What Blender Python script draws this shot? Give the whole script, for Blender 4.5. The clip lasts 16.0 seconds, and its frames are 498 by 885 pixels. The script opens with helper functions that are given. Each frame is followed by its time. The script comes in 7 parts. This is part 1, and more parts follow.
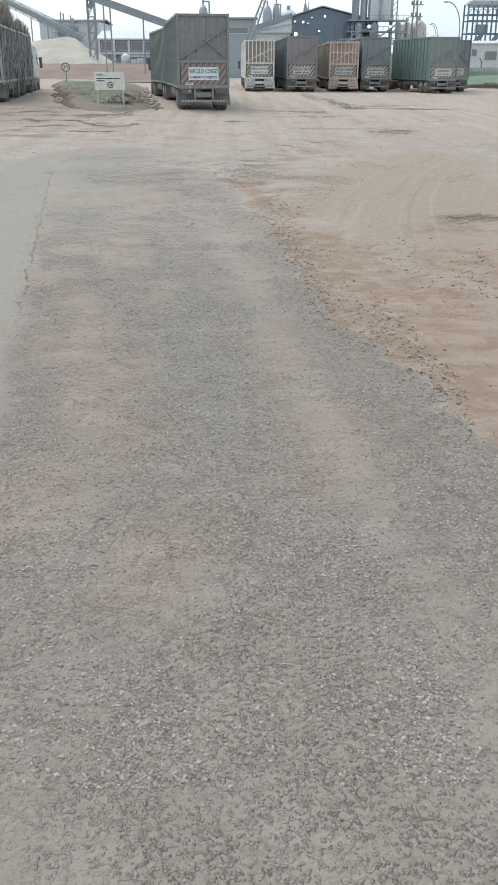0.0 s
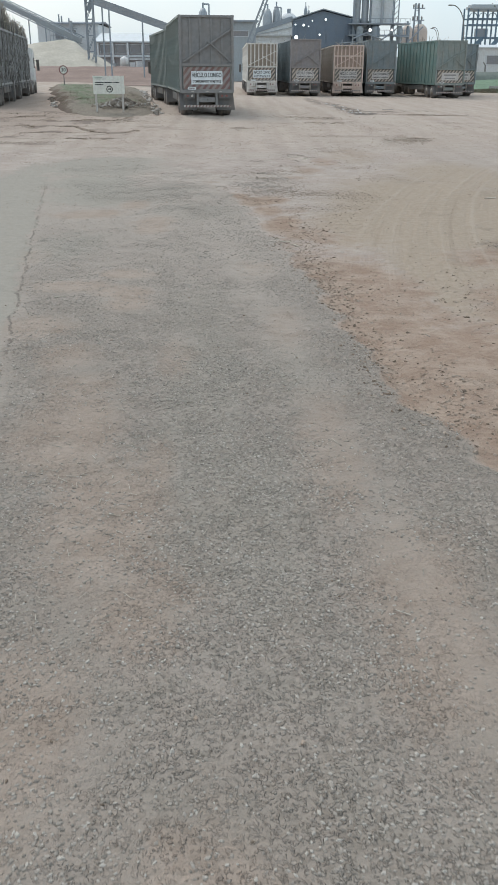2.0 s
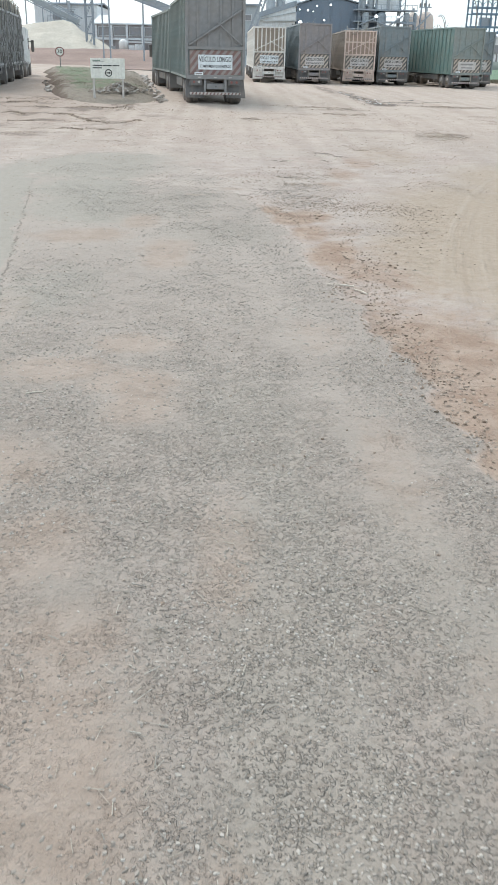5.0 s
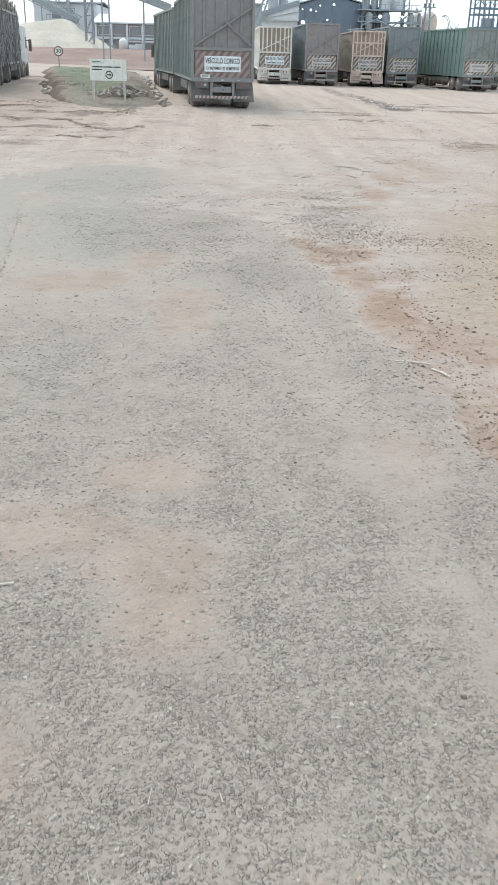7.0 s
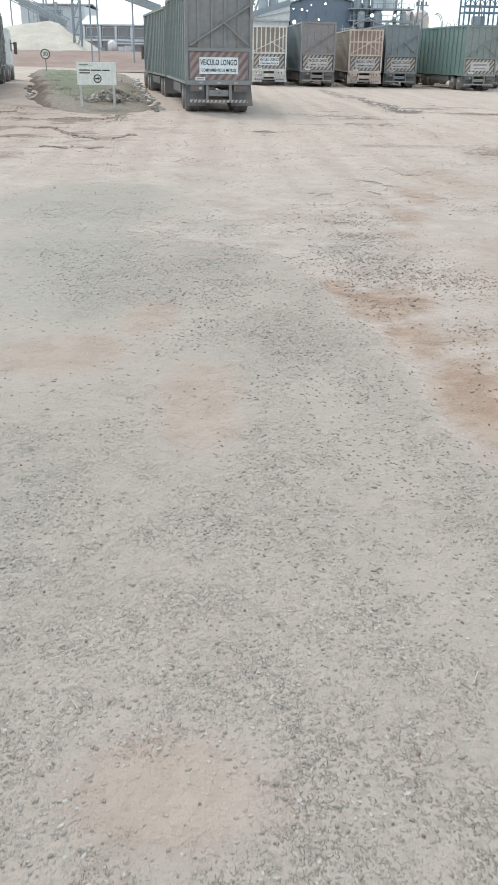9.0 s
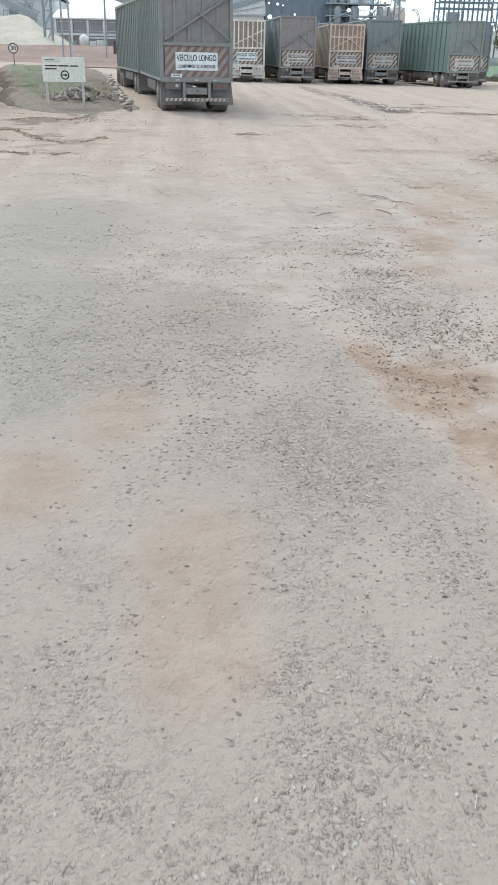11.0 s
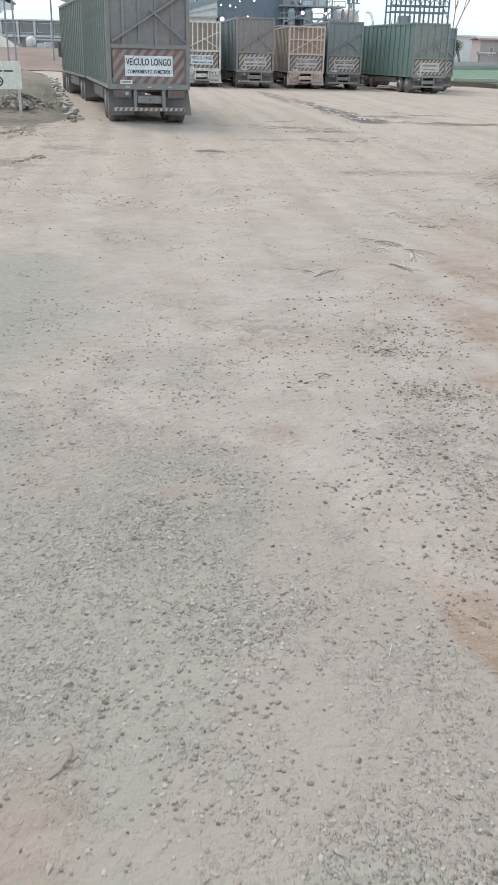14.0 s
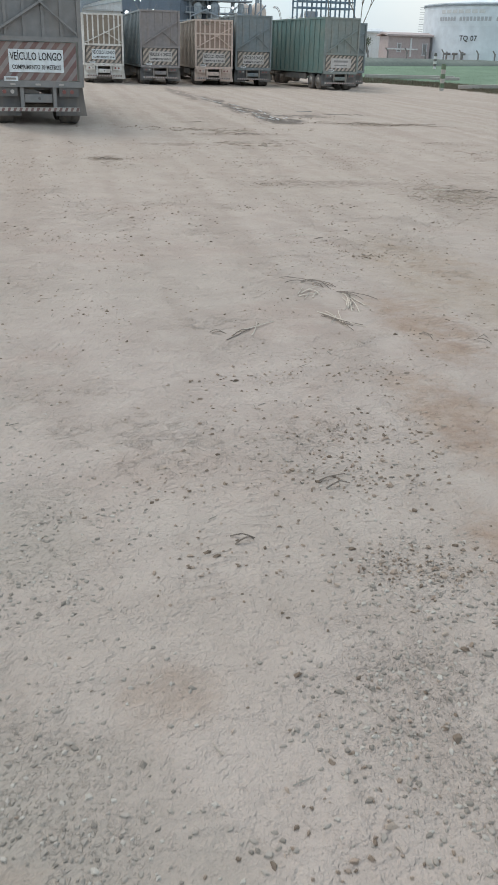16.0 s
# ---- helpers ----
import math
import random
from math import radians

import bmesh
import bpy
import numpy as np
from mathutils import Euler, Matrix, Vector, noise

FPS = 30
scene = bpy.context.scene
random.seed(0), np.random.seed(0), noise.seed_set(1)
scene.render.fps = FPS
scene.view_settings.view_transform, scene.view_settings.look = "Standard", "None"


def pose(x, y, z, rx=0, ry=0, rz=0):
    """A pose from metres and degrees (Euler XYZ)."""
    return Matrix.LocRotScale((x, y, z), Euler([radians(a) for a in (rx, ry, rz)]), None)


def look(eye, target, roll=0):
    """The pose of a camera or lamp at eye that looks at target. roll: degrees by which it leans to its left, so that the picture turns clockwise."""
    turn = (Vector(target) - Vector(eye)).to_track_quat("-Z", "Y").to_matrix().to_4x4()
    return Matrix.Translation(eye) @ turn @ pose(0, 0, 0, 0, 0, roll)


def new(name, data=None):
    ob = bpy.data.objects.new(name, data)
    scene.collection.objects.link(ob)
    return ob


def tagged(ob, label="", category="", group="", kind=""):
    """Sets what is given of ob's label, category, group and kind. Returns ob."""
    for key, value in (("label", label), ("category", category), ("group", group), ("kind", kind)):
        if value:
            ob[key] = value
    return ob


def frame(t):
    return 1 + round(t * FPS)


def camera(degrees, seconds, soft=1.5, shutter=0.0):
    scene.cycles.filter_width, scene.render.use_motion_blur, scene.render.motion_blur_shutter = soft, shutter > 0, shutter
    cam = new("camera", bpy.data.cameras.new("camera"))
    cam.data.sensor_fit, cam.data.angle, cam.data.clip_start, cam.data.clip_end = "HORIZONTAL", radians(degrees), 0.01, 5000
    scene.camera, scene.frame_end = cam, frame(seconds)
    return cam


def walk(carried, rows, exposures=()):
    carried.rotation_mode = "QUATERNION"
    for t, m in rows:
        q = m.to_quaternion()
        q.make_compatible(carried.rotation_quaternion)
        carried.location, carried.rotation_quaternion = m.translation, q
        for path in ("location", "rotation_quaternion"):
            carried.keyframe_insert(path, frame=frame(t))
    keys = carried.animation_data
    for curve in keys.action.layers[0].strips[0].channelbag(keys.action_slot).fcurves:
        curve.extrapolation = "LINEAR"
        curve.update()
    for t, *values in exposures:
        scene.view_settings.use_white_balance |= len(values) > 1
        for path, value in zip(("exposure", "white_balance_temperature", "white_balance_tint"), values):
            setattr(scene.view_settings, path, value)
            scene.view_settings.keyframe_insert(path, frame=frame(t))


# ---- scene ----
cam = camera(32.2, 16.0, 1.28, 0.17)
PATH = [
    (0, (0.065, 0.032, 2.390), (0.097, 1.864, 1.589), 0.0),
    (0.5, (-0.011, 0.421, 2.417), (0.025, 2.255, 1.619), 0.3),
    (1, (-0.080, 0.934, 2.419), (-0.043, 2.769, 1.622), 0.2),
    (1.5, (-0.176, 1.489, 2.410), (-0.131, 3.324, 1.617), 0.8),
    (2, (-0.239, 2.088, 2.412), (-0.201, 3.922, 1.617), 0.2),
    (2.5, (-0.339, 2.681, 2.405), (-0.293, 4.515, 1.610), 0.9),
    (3, (-0.412, 3.277, 2.407), (-0.369, 5.112, 1.613), 0.6),
    (3.5, (-0.497, 3.865, 2.402), (-0.451, 5.698, 1.602), 0.8),
    (4, (-0.582, 4.485, 2.383), (-0.535, 6.315, 1.576), 0.9),
    (4.5, (-0.663, 5.115, 2.372), (-0.616, 6.940, 1.554), 0.7),
    (4.7, (-0.702, 5.368, 2.351), (-0.652, 7.192, 1.531), 1.1),
    (6.8, (-1.086, 7.988, 2.412), (-1.028, 9.811, 1.590), 1.5),
    (7, (-1.118, 8.234, 2.409), (-1.061, 10.057, 1.588), 1.5),
    (7.5, (-1.191, 8.870, 2.400), (-1.136, 10.693, 1.578), 1.4),
    (8, (-1.283, 9.517, 2.393), (-1.225, 11.341, 1.574), 1.5),
    (8.2, (-1.306, 9.772, 2.391), (-1.252, 11.597, 1.576), 1.1),
    (10.3, (-1.547, 12.486, 2.415), (-1.448, 14.305, 1.587), 1.3),
    (10.5, (-1.552, 12.750, 2.397), (-1.445, 14.570, 1.574), 1.3),
    (11, (-1.549, 13.423, 2.390), (-1.426, 15.240, 1.563), 1.1),
    (11.5, (-1.576, 14.058, 2.405), (-1.441, 15.875, 1.582), 1.1),
    (12, (-1.613, 14.699, 2.417), (-1.467, 16.518, 1.599), 1.3),
    (12.5, (-1.630, 15.343, 2.429), (-1.481, 17.162, 1.610), 0.8),
    (13, (-1.644, 15.999, 2.426), (-1.482, 17.817, 1.609), 0.9),
    (13.5, (-1.627, 16.658, 2.418), (-1.442, 18.474, 1.600), 1.0),
    (14, (-1.563, 17.328, 2.410), (-1.344, 19.138, 1.590), 1.3),
    (14.5, (-1.454, 18.016, 2.402), (-1.196, 19.823, 1.582), 1.2),
    (15, (-1.326, 18.664, 2.395), (-1.026, 20.463, 1.574), 1.4),
    (15.5, (-1.197, 19.347, 2.384), (-0.845, 21.137, 1.564), 2.0),
    (16, (-1.016, 19.998, 2.391), (-0.620, 21.777, 1.566), 1.6),
]
walk(cam, [(t, look(eye, target, roll)) for t, eye, target, roll in PATH],
     [(0, 0.15), (1.5, -0.09), (3.5, -0.03), (4.5, 0.40), (7, 0.47), (11, 0.40), (13.5, 0.29), (14.6, 0.31), (15.0, 0.22), (15.5, -0.03), (16, -0.06)])

# ---- world, sun and exposure ----
world = bpy.data.worlds.new("overcast_sky")
scene.world = world
world.use_nodes = True
wn, wl = world.node_tree.nodes, world.node_tree.links
sky = wn.new("ShaderNodeTexSky")
sky.sky_type, sky.sun_disc = "NISHITA", False
sky.sun_elevation, sky.sun_rotation = radians(53), radians(324)
sky.dust_density, sky.air_density = 3.0, 1.0
bg_sky = wn["Background"]
bg_sky.inputs["Strength"].default_value = 0.06
wl.new(sky.outputs["Color"], bg_sky.inputs["Color"])
# thin, bright cloud sheet with soft mottling
bg_cloud = wn.new("ShaderNodeBackground")
w_co = wn.new("ShaderNodeTexCoord")
w_noise = wn.new("ShaderNodeTexNoise")
w_noise.inputs["Scale"].default_value = 3.2
w_noise.inputs["Detail"].default_value = 5
w_ramp = wn.new("ShaderNodeValToRGB")
w_ramp.color_ramp.elements[0].position, w_ramp.color_ramp.elements[0].color = 0.32, (0.60, 0.80, 0.94, 1)
w_ramp.color_ramp.elements[1].position, w_ramp.color_ramp.elements[1].color = 0.68, (0.93, 0.98, 1.0, 1)
wl.new(w_co.outputs["Generated"], w_noise.inputs["Vector"])
wl.new(w_noise.outputs["Fac"], w_ramp.inputs["Fac"])
wl.new(w_ramp.outputs["Color"], bg_cloud.inputs["Color"])
bg_cloud.inputs["Strength"].default_value = 0.82
w_add = wn.new("ShaderNodeAddShader")
wl.new(bg_sky.outputs[0], w_add.inputs[0])
wl.new(bg_cloud.outputs[0], w_add.inputs[1])
wl.new(w_add.outputs[0], wn["World Output"].inputs["Surface"])

sun_data = bpy.data.lights.new("sun", "SUN")
sun_data.energy, sun_data.angle, sun_data.color = 1.25, radians(26), (1.0, 0.965, 0.91)
sun = new("sun", sun_data)
sun.matrix_world = look((-22, 30, 50), (0, 0, 0))


# ---- materials ----
class Nodes:
    """Short hand for building one node material."""

    def __init__(self, name):
        self.m = bpy.data.materials.new(name)
        self.m.use_nodes = True
        self.t = self.m.node_tree
        self.b = self.t.nodes["Principled BSDF"]
        self.geo = self.t.nodes.new("ShaderNodeNewGeometry")
        self.tex = self.t.nodes.new("ShaderNodeTexCoord")

    def put(self, socket, v):
        if isinstance(v, bpy.types.NodeSocket):
            self.t.links.new(v, socket)
        else:
            socket.default_value = v

    def noise(self, vec, scale, detail=4, rough=0.55, out="Fac"):
        n = self.t.nodes.new("ShaderNodeTexNoise")
        self.put(n.inputs["Vector"], vec)
        n.inputs["Scale"].default_value, n.inputs["Detail"].default_value, n.inputs["Roughness"].default_value = scale, detail, rough
        return n.outputs[out]

    def cells(self, vec, scale, out="Distance", feature="F1"):
        n = self.t.nodes.new("ShaderNodeTexVoronoi")
        n.feature = feature
        self.put(n.inputs["Vector"], vec)
        n.inputs["Scale"].default_value = scale
        return n.outputs[out]

    def math(self, op, a, b=0.0, clamp=False):
        n = self.t.nodes.new("ShaderNodeMath")
        n.operation, n.use_clamp = op, clamp
        self.put(n.inputs[0], a)
        self.put(n.inputs[1], b)
        return n.outputs[0]

    def vmath(self, op, a, b, scale=None):
        n = self.t.nodes.new("ShaderNodeVectorMath")
        n.operation = op
        self.put(n.inputs[0], a)
        if scale is None:
            self.put(n.inputs[1], b)
        else:
            n.inputs["Scale"].default_value = scale
        return n.outputs["Value" if op == "LENGTH" else "Vector"]

    def step(self, v, lo, hi):
        n = self.t.nodes.new("ShaderNodeMapRange")
        n.interpolation_type = "SMOOTHSTEP"
        self.put(n.inputs["Value"], v)
        n.inputs["From Min"].default_value, n.inputs["From Max"].default_value = lo, hi
        return n.outputs["Result"]

    def mix(self, f, a, b, mode="MIX"):
        n = self.t.nodes.new("ShaderNodeMix")
        n.data_type, n.blend_type = "RGBA", mode
        self.put(n.inputs[0], f)
        for s, v in ((n.inputs[6], a), (n.inputs[7], b)):
            self.put(s, (*v, 1) if isinstance(v, tuple) and len(v) == 3 else v)
        return n.outputs[2]

    def sep(self, vec):
        n = self.t.nodes.new("ShaderNodeSeparateXYZ")
        self.put(n.inputs[0], vec)
        return n.outputs

    def bump(self, h, strength, dist):
        n = self.t.nodes.new("ShaderNodeBump")
        self.put(n.inputs["Height"], h)
        n.inputs["Strength"].default_value, n.inputs["Distance"].default_value = strength, dist
        self.t.links.new(n.outputs["Normal"], self.b.inputs["Normal"])

    def done(self, color, rough=0.8, metal=0.0, spec=0.3):
        self.put(self.b.inputs["Base Color"], (*color, 1) if isinstance(color, tuple) else color)
        self.put(self.b.inputs["Roughness"], rough)
        self.b.inputs["Metallic"].default_value = metal
        self.b.inputs["Specular IOR Level"].default_value = spec
        return self.m


DUST = (0.36, 0.29, 0.225)


def worn(name, color, rough=0.6, metal=0.0, dust=0.35, scale=1.0, rust=0.0, bump=0.15, dirt=DUST):
    """Painted or bare surface with blotches, streaks, dust and a little rust."""
    n = Nodes(name)
    p = n.tex.outputs["Object"]
    big = n.noise(p, 0.9 * scale, 5)
    fine = n.noise(p, 5 * scale, 4)
    st = n.vmath("MULTIPLY", p, (7.0 * scale, 7.0 * scale, 0.5 * scale))
    streak = n.noise(st, 1.0, 4)
    c = n.mix(n.step(fine, 0.3, 0.75), tuple(v * 0.9 for v in color), tuple(min(1, v * 1.08) for v in color))
    c = n.mix(n.math("MULTIPLY", n.step(streak, 0.42, 0.72), dust), c, dirt)
    c = n.mix(n.math("MULTIPLY", n.step(big, 0.35, 0.7), dust), c, dirt)
    if rust:
        spots = n.noise(p, 4.5 * scale, 6, 0.7)
        c = n.mix(n.math("MULTIPLY", n.step(spots, 0.58, 0.74), rust), c, (0.16, 0.065, 0.03))
    n.bump(fine, bump, 0.01)
    return n.done(c, n.math("ADD", n.math("MULTIPLY", big, 0.25), rough - 0.12, True), metal)


M = {
    # steel paints lifted and blued a little: haze put into the base colour
    "steel_green": worn("hazed_dusty_green_grey_steel", (0.245, 0.285, 0.27), 0.65, 0, 0.2, rust=0.05),
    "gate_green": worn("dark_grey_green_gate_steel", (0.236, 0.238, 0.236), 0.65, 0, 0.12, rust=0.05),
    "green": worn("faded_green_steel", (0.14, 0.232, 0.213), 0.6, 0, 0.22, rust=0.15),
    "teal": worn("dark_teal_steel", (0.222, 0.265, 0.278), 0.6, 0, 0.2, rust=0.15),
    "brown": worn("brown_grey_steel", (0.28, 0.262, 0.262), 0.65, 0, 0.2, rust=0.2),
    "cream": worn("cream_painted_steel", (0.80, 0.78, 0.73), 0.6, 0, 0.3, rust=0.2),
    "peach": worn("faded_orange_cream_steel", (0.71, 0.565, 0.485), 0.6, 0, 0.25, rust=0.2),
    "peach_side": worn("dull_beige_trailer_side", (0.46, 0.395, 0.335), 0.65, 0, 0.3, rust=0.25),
    "brown_cane": worn("red_brown_cane_behind_the_gate", (0.37, 0.275, 0.225), 0.9, 0, 0.3, 3.0, bump=0.6),
    "mesh_dark": worn("cane_seen_through_slats", (0.30, 0.25, 0.20), 0.9, 0, 0.3, 3.0, bump=0.6),
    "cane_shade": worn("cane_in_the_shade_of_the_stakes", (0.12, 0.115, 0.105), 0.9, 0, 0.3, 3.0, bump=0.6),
    # chassis, tyres and flaps also lifted for haze, besides their dust
    "dark_steel": worn("grimy_chassis_steel", (0.135, 0.138, 0.138), 0.65, 0.1, 0.35),
    "rubber": worn("hazed_dusty_black_rubber", (0.115, 0.115, 0.115), 0.85, 0, 0.3),
    "flap": worn("mudflap_rubber", (0.155, 0.157, 0.157), 0.85, 0, 0.25),
    "rim": worn("grey_wheel_rim", (0.25, 0.25, 0.24), 0.5, 0.4, 0.45),
    "white": worn("dusty_white_paint", (0.74, 0.74, 0.72), 0.5, 0, 0.18),
    "plate": worn("white_sign_plate", (0.74, 0.79, 0.8), 0.5, 0, 0.10),
    "plate_dull": worn("dull_dusty_sign_plate", (0.6, 0.57, 0.54), 0.6, 0, 0.25),
    "stake": worn("grey_steel_stakes", (0.37, 0.38, 0.38), 0.6, 0, 0.2),
    "letters": worn("black_sign_letters", (0.025, 0.028, 0.032), 0.6, 0, 0.1),
    "stripe_red": worn("red_reflective_stripe", (0.2, 0.115, 0.11), 0.5, 0, 0.25),
    "stripe_pale": worn("pale_reflective_stripe", (0.48, 0.455, 0.42), 0.5, 0, 0.25),
    "stripe_orange": worn("orange_reflective_stripe", (0.52, 0.44, 0.37), 0.5, 0, 0.3),
    "stripe_black": worn("black_stripe", (0.13, 0.125, 0.12), 0.6, 0, 0.25),
    "board_dark": worn("dark_stripe_board", (0.29, 0.262, 0.255), 0.6, 0, 0.25),
    "lens_red": worn("red_lamp_lens", (0.26, 0.1, 0.09), 0.3, 0, 0.12),
    "glass_dark": worn("dark_cab_glass", (0.02, 0.025, 0.03), 0.12, 0, 0.08),
}


# ---- mesh helpers ----
def box(bm, x0, x1, y0, y1, z0, z1, m=None):
    """Adds a box, turned by m, to bm."""
    v = [bm.verts.new(m @ Vector(c) if m else c) for c in ((x0, y0, z0), (x1, y0, z0), (x1, y1, z0), (x0, y1, z0), (x0, y0, z1), (x1, y0, z1), (x1, y1, z1), (x0, y1, z1))]
    for f in ((3, 2, 1, 0), (4, 5, 6, 7), (0, 1, 5, 4), (1, 2, 6, 5), (2, 3, 7, 6), (3, 0, 4, 7)):
        bm.faces.new([v[i] for i in f])


def beam(bm, a, b, w, h=None):
    """Adds a square bar from a to b."""
    a, b = Vector(a), Vector(b)
    h = h or w
    m = Matrix.Translation(a) @ (b - a).to_track_quat("Z", "Y").to_matrix().to_4x4()
    box(bm, -w / 2, w / 2, -h / 2, h / 2, 0, (b - a).length, m)


def tube(bm, a, b, r, n=10, r2=None):
    """Adds a capped round bar from a to b."""
    a, b = Vector(a), Vector(b)
    m = Matrix.Translation((a + b) / 2) @ (b - a).to_track_quat("Z", "Y").to_matrix().to_4x4()
    bmesh.ops.create_cone(bm, cap_ends=True, segments=n, radius1=r, radius2=r if r2 is None else r2, depth=(b - a).length, matrix=m)


def lathe(bm, profile, n=20, m=None):
    """Turns a profile of (radius, height) round z."""
    rings = []
    for r, z in profile:
        rings.append([bm.verts.new((m or Matrix()) @ Vector((r * math.cos(6.28318531 * i / n), r * math.sin(6.28318531 * i / n), z))) for i in range(n)])
    for a, b in zip(rings, rings[1:]):
        for i in range(n):
            bm.faces.new((a[i], a[(i + 1) % n], b[(i + 1) % n], b[i]))
    bm.faces.new(rings[0][::-1])
    bm.faces.new(rings[-1])


def bevelled(bm, w, seg=1):
    bmesh.ops.bevel(bm, geom=bm.edges[:], offset=w, segments=seg, affect="EDGES", clamp_overlap=True)


def mesh_of(name, bm, material, smooth=False):
    bmesh.ops.recalc_face_normals(bm, faces=bm.faces[:])
    me = bpy.data.meshes.new(name)
    bm.to_mesh(me)
    bm.free()
    for mm in (material if isinstance(material, (list, tuple)) else [material]):
        me.materials.append(mm)
    if smooth:
        for p in me.polygons:
            p.use_smooth = True
    return me


def part(name, bm, material, parent, label="", smooth=False):
    ob = new(name, mesh_of(name, bm, material, smooth))
    ob.parent = parent
    return tagged(ob, label)


def part_mesh(name, me, parent, loc=(0, 0, 0), turn=0.0, label=""):
    ob = new(name, me)
    ob.parent = parent
    ob.matrix_basis = pose(*loc, 0, 0, turn)
    return tagged(ob, label)


def thing(name, m, label, category, group="", kind=""):
    ob = new(name)
    ob.matrix_basis = m
    return tagged(ob, label, category, group, kind)


def solo(name, bm, material, label, category, group="", kind="", smooth=False, m=None):
    ob = new(name, mesh_of(name, bm, material, smooth))
    if m is not None:
        ob.matrix_basis = m
    return tagged(ob, label, category, group, kind)


def words(text, size, material, name="lettering", width=None):
    """Flat raised lettering in the xz plane, facing -y, centred."""
    cu = bpy.data.curves.new(name, "FONT")
    cu.body, cu.size, cu.align_x, cu.align_y, cu.extrude, cu.resolution_u = text, size, "CENTER", "CENTER", 0.004, 2
    cu.offset = size * 0.012
    tmp = new(name, cu)
    dg = bpy.context.evaluated_depsgraph_get()
    me = bpy.data.meshes.new_from_object(tmp.evaluated_get(dg))
    bpy.data.objects.remove(tmp)
    xs = [v.co.x for v in me.vertices]
    k = width / (max(xs) - min(xs)) if width else 1.0
    me.transform(Matrix.Rotation(radians(90), 4, "X") @ Matrix.Diagonal((k, 1, 1, 1)))
    me.materials.clear()
    me.materials.append(material)
    return me


# ---- ground ----
EDGE = ((0, 2.6), (4, 2.1), (6.3, 1.72), (7.3, 1.5), (8.2, 1.2), (9.5, 1.0), (11.4, 0.85), (13.5, 0.65), (15.2, 0.45), (17, 0.2), (18.5, 0.08), (20, -0.2), (21.4, -0.35), (23, -0.75), (27, -1.7), (34, -3.2))


def road_side(y):
    """Ragged right edge of the old gravelled asphalt under the drive."""
    return np.interp(y, [e[0] for e in EDGE], [e[1] for e in EDGE]) + 0.07 * np.sin(4.1 * y + 1.3 * np.sin(1.7 * y)) + 0.035 * np.sin(11.0 * y)


def lip_side(y):
    """Broken lip between the smooth old asphalt and the gravelled strip."""
    return -2.05 - 0.166 * (y - 8) + 0.06 * np.sin(2.3 * y) + 0.03 * np.sin(9.1 * y)


def spread(x, y, spots):
    """Soft union of ellipses (cx, cy, rx, ry, weight)."""
    out = np.zeros(np.broadcast(x, y).shape)
    for cx, cy, rx, ry, k in spots:
        out = np.maximum(out, k * np.clip(1.5 - np.hypot((x - cx) / rx, (y - cy) / ry), 0, 1))
    return out


def ramp(v, lo, hi):
    s = np.clip((v - lo) / (hi - lo), 0, 1)
    return s * s * (3 - 2 * s)


def road_mask(x, y):
    return ramp(road_side(y) - x, -0.16, 0.16) * (1 - ramp(y + 0.5 * x, 19.5, 24.5))


def stony_mask(x, y):
    """Where stones stand out of the surface."""
    strip = x + 0.12 * y
    m = road_mask(x, y) * (0.78 - 0.35 * np.exp(-((strip - 1.45) / 0.22) ** 2) - 0.25 * np.exp(-((strip + 0.35) / 0.3) ** 2) * (y < 9.5))
    m = m * ramp(x - lip_side(y), -0.1, 0.2) * (1 - 0.75 * ramp(y, 15.5, 19.5) * ramp(x, -1.0, -2.6))
    m = m * (1 - 0.38 * ramp(y, 10.0, 15.0))
    m = np.maximum(m, spread(x, y, ((-3.3, 26.2, 1.5, 2.6, 0.45), (-3.2, 22.2, 1.1, 1.6, 0.45), (-1.45, 24.2, 0.65, 0.75, 0.5), (-1.5, 21.7, 0.7, 1.25, 0.65), (-1.2, 20.7, 0.55, 0.6, 0.6), (-1.7, 22.7, 0.45, 0.6, 0.6),
                                    (0.35, 22.5, 0.5, 0.7, 0.55), (0.7, 23.4, 0.45, 0.6, 0.4), (0.45, 24.8, 0.4, 0.4, 0.4), (0.6, 21.6, 0.5, 0.7, 0.6), (-0.7, 18.6, 0.6, 1.0, 0.9), (-1.6, 20.9, 0.5, 0.6, 0.6), (-2.4, 20.6, 0.9, 1.6, 0.65), (-2.3, 22.7, 0.8, 1.2, 0.5))))
    return m * (1 - (0.35 + 0.4 * ramp(y, 8.5, 11.0)) * dusty_mask(x, y))


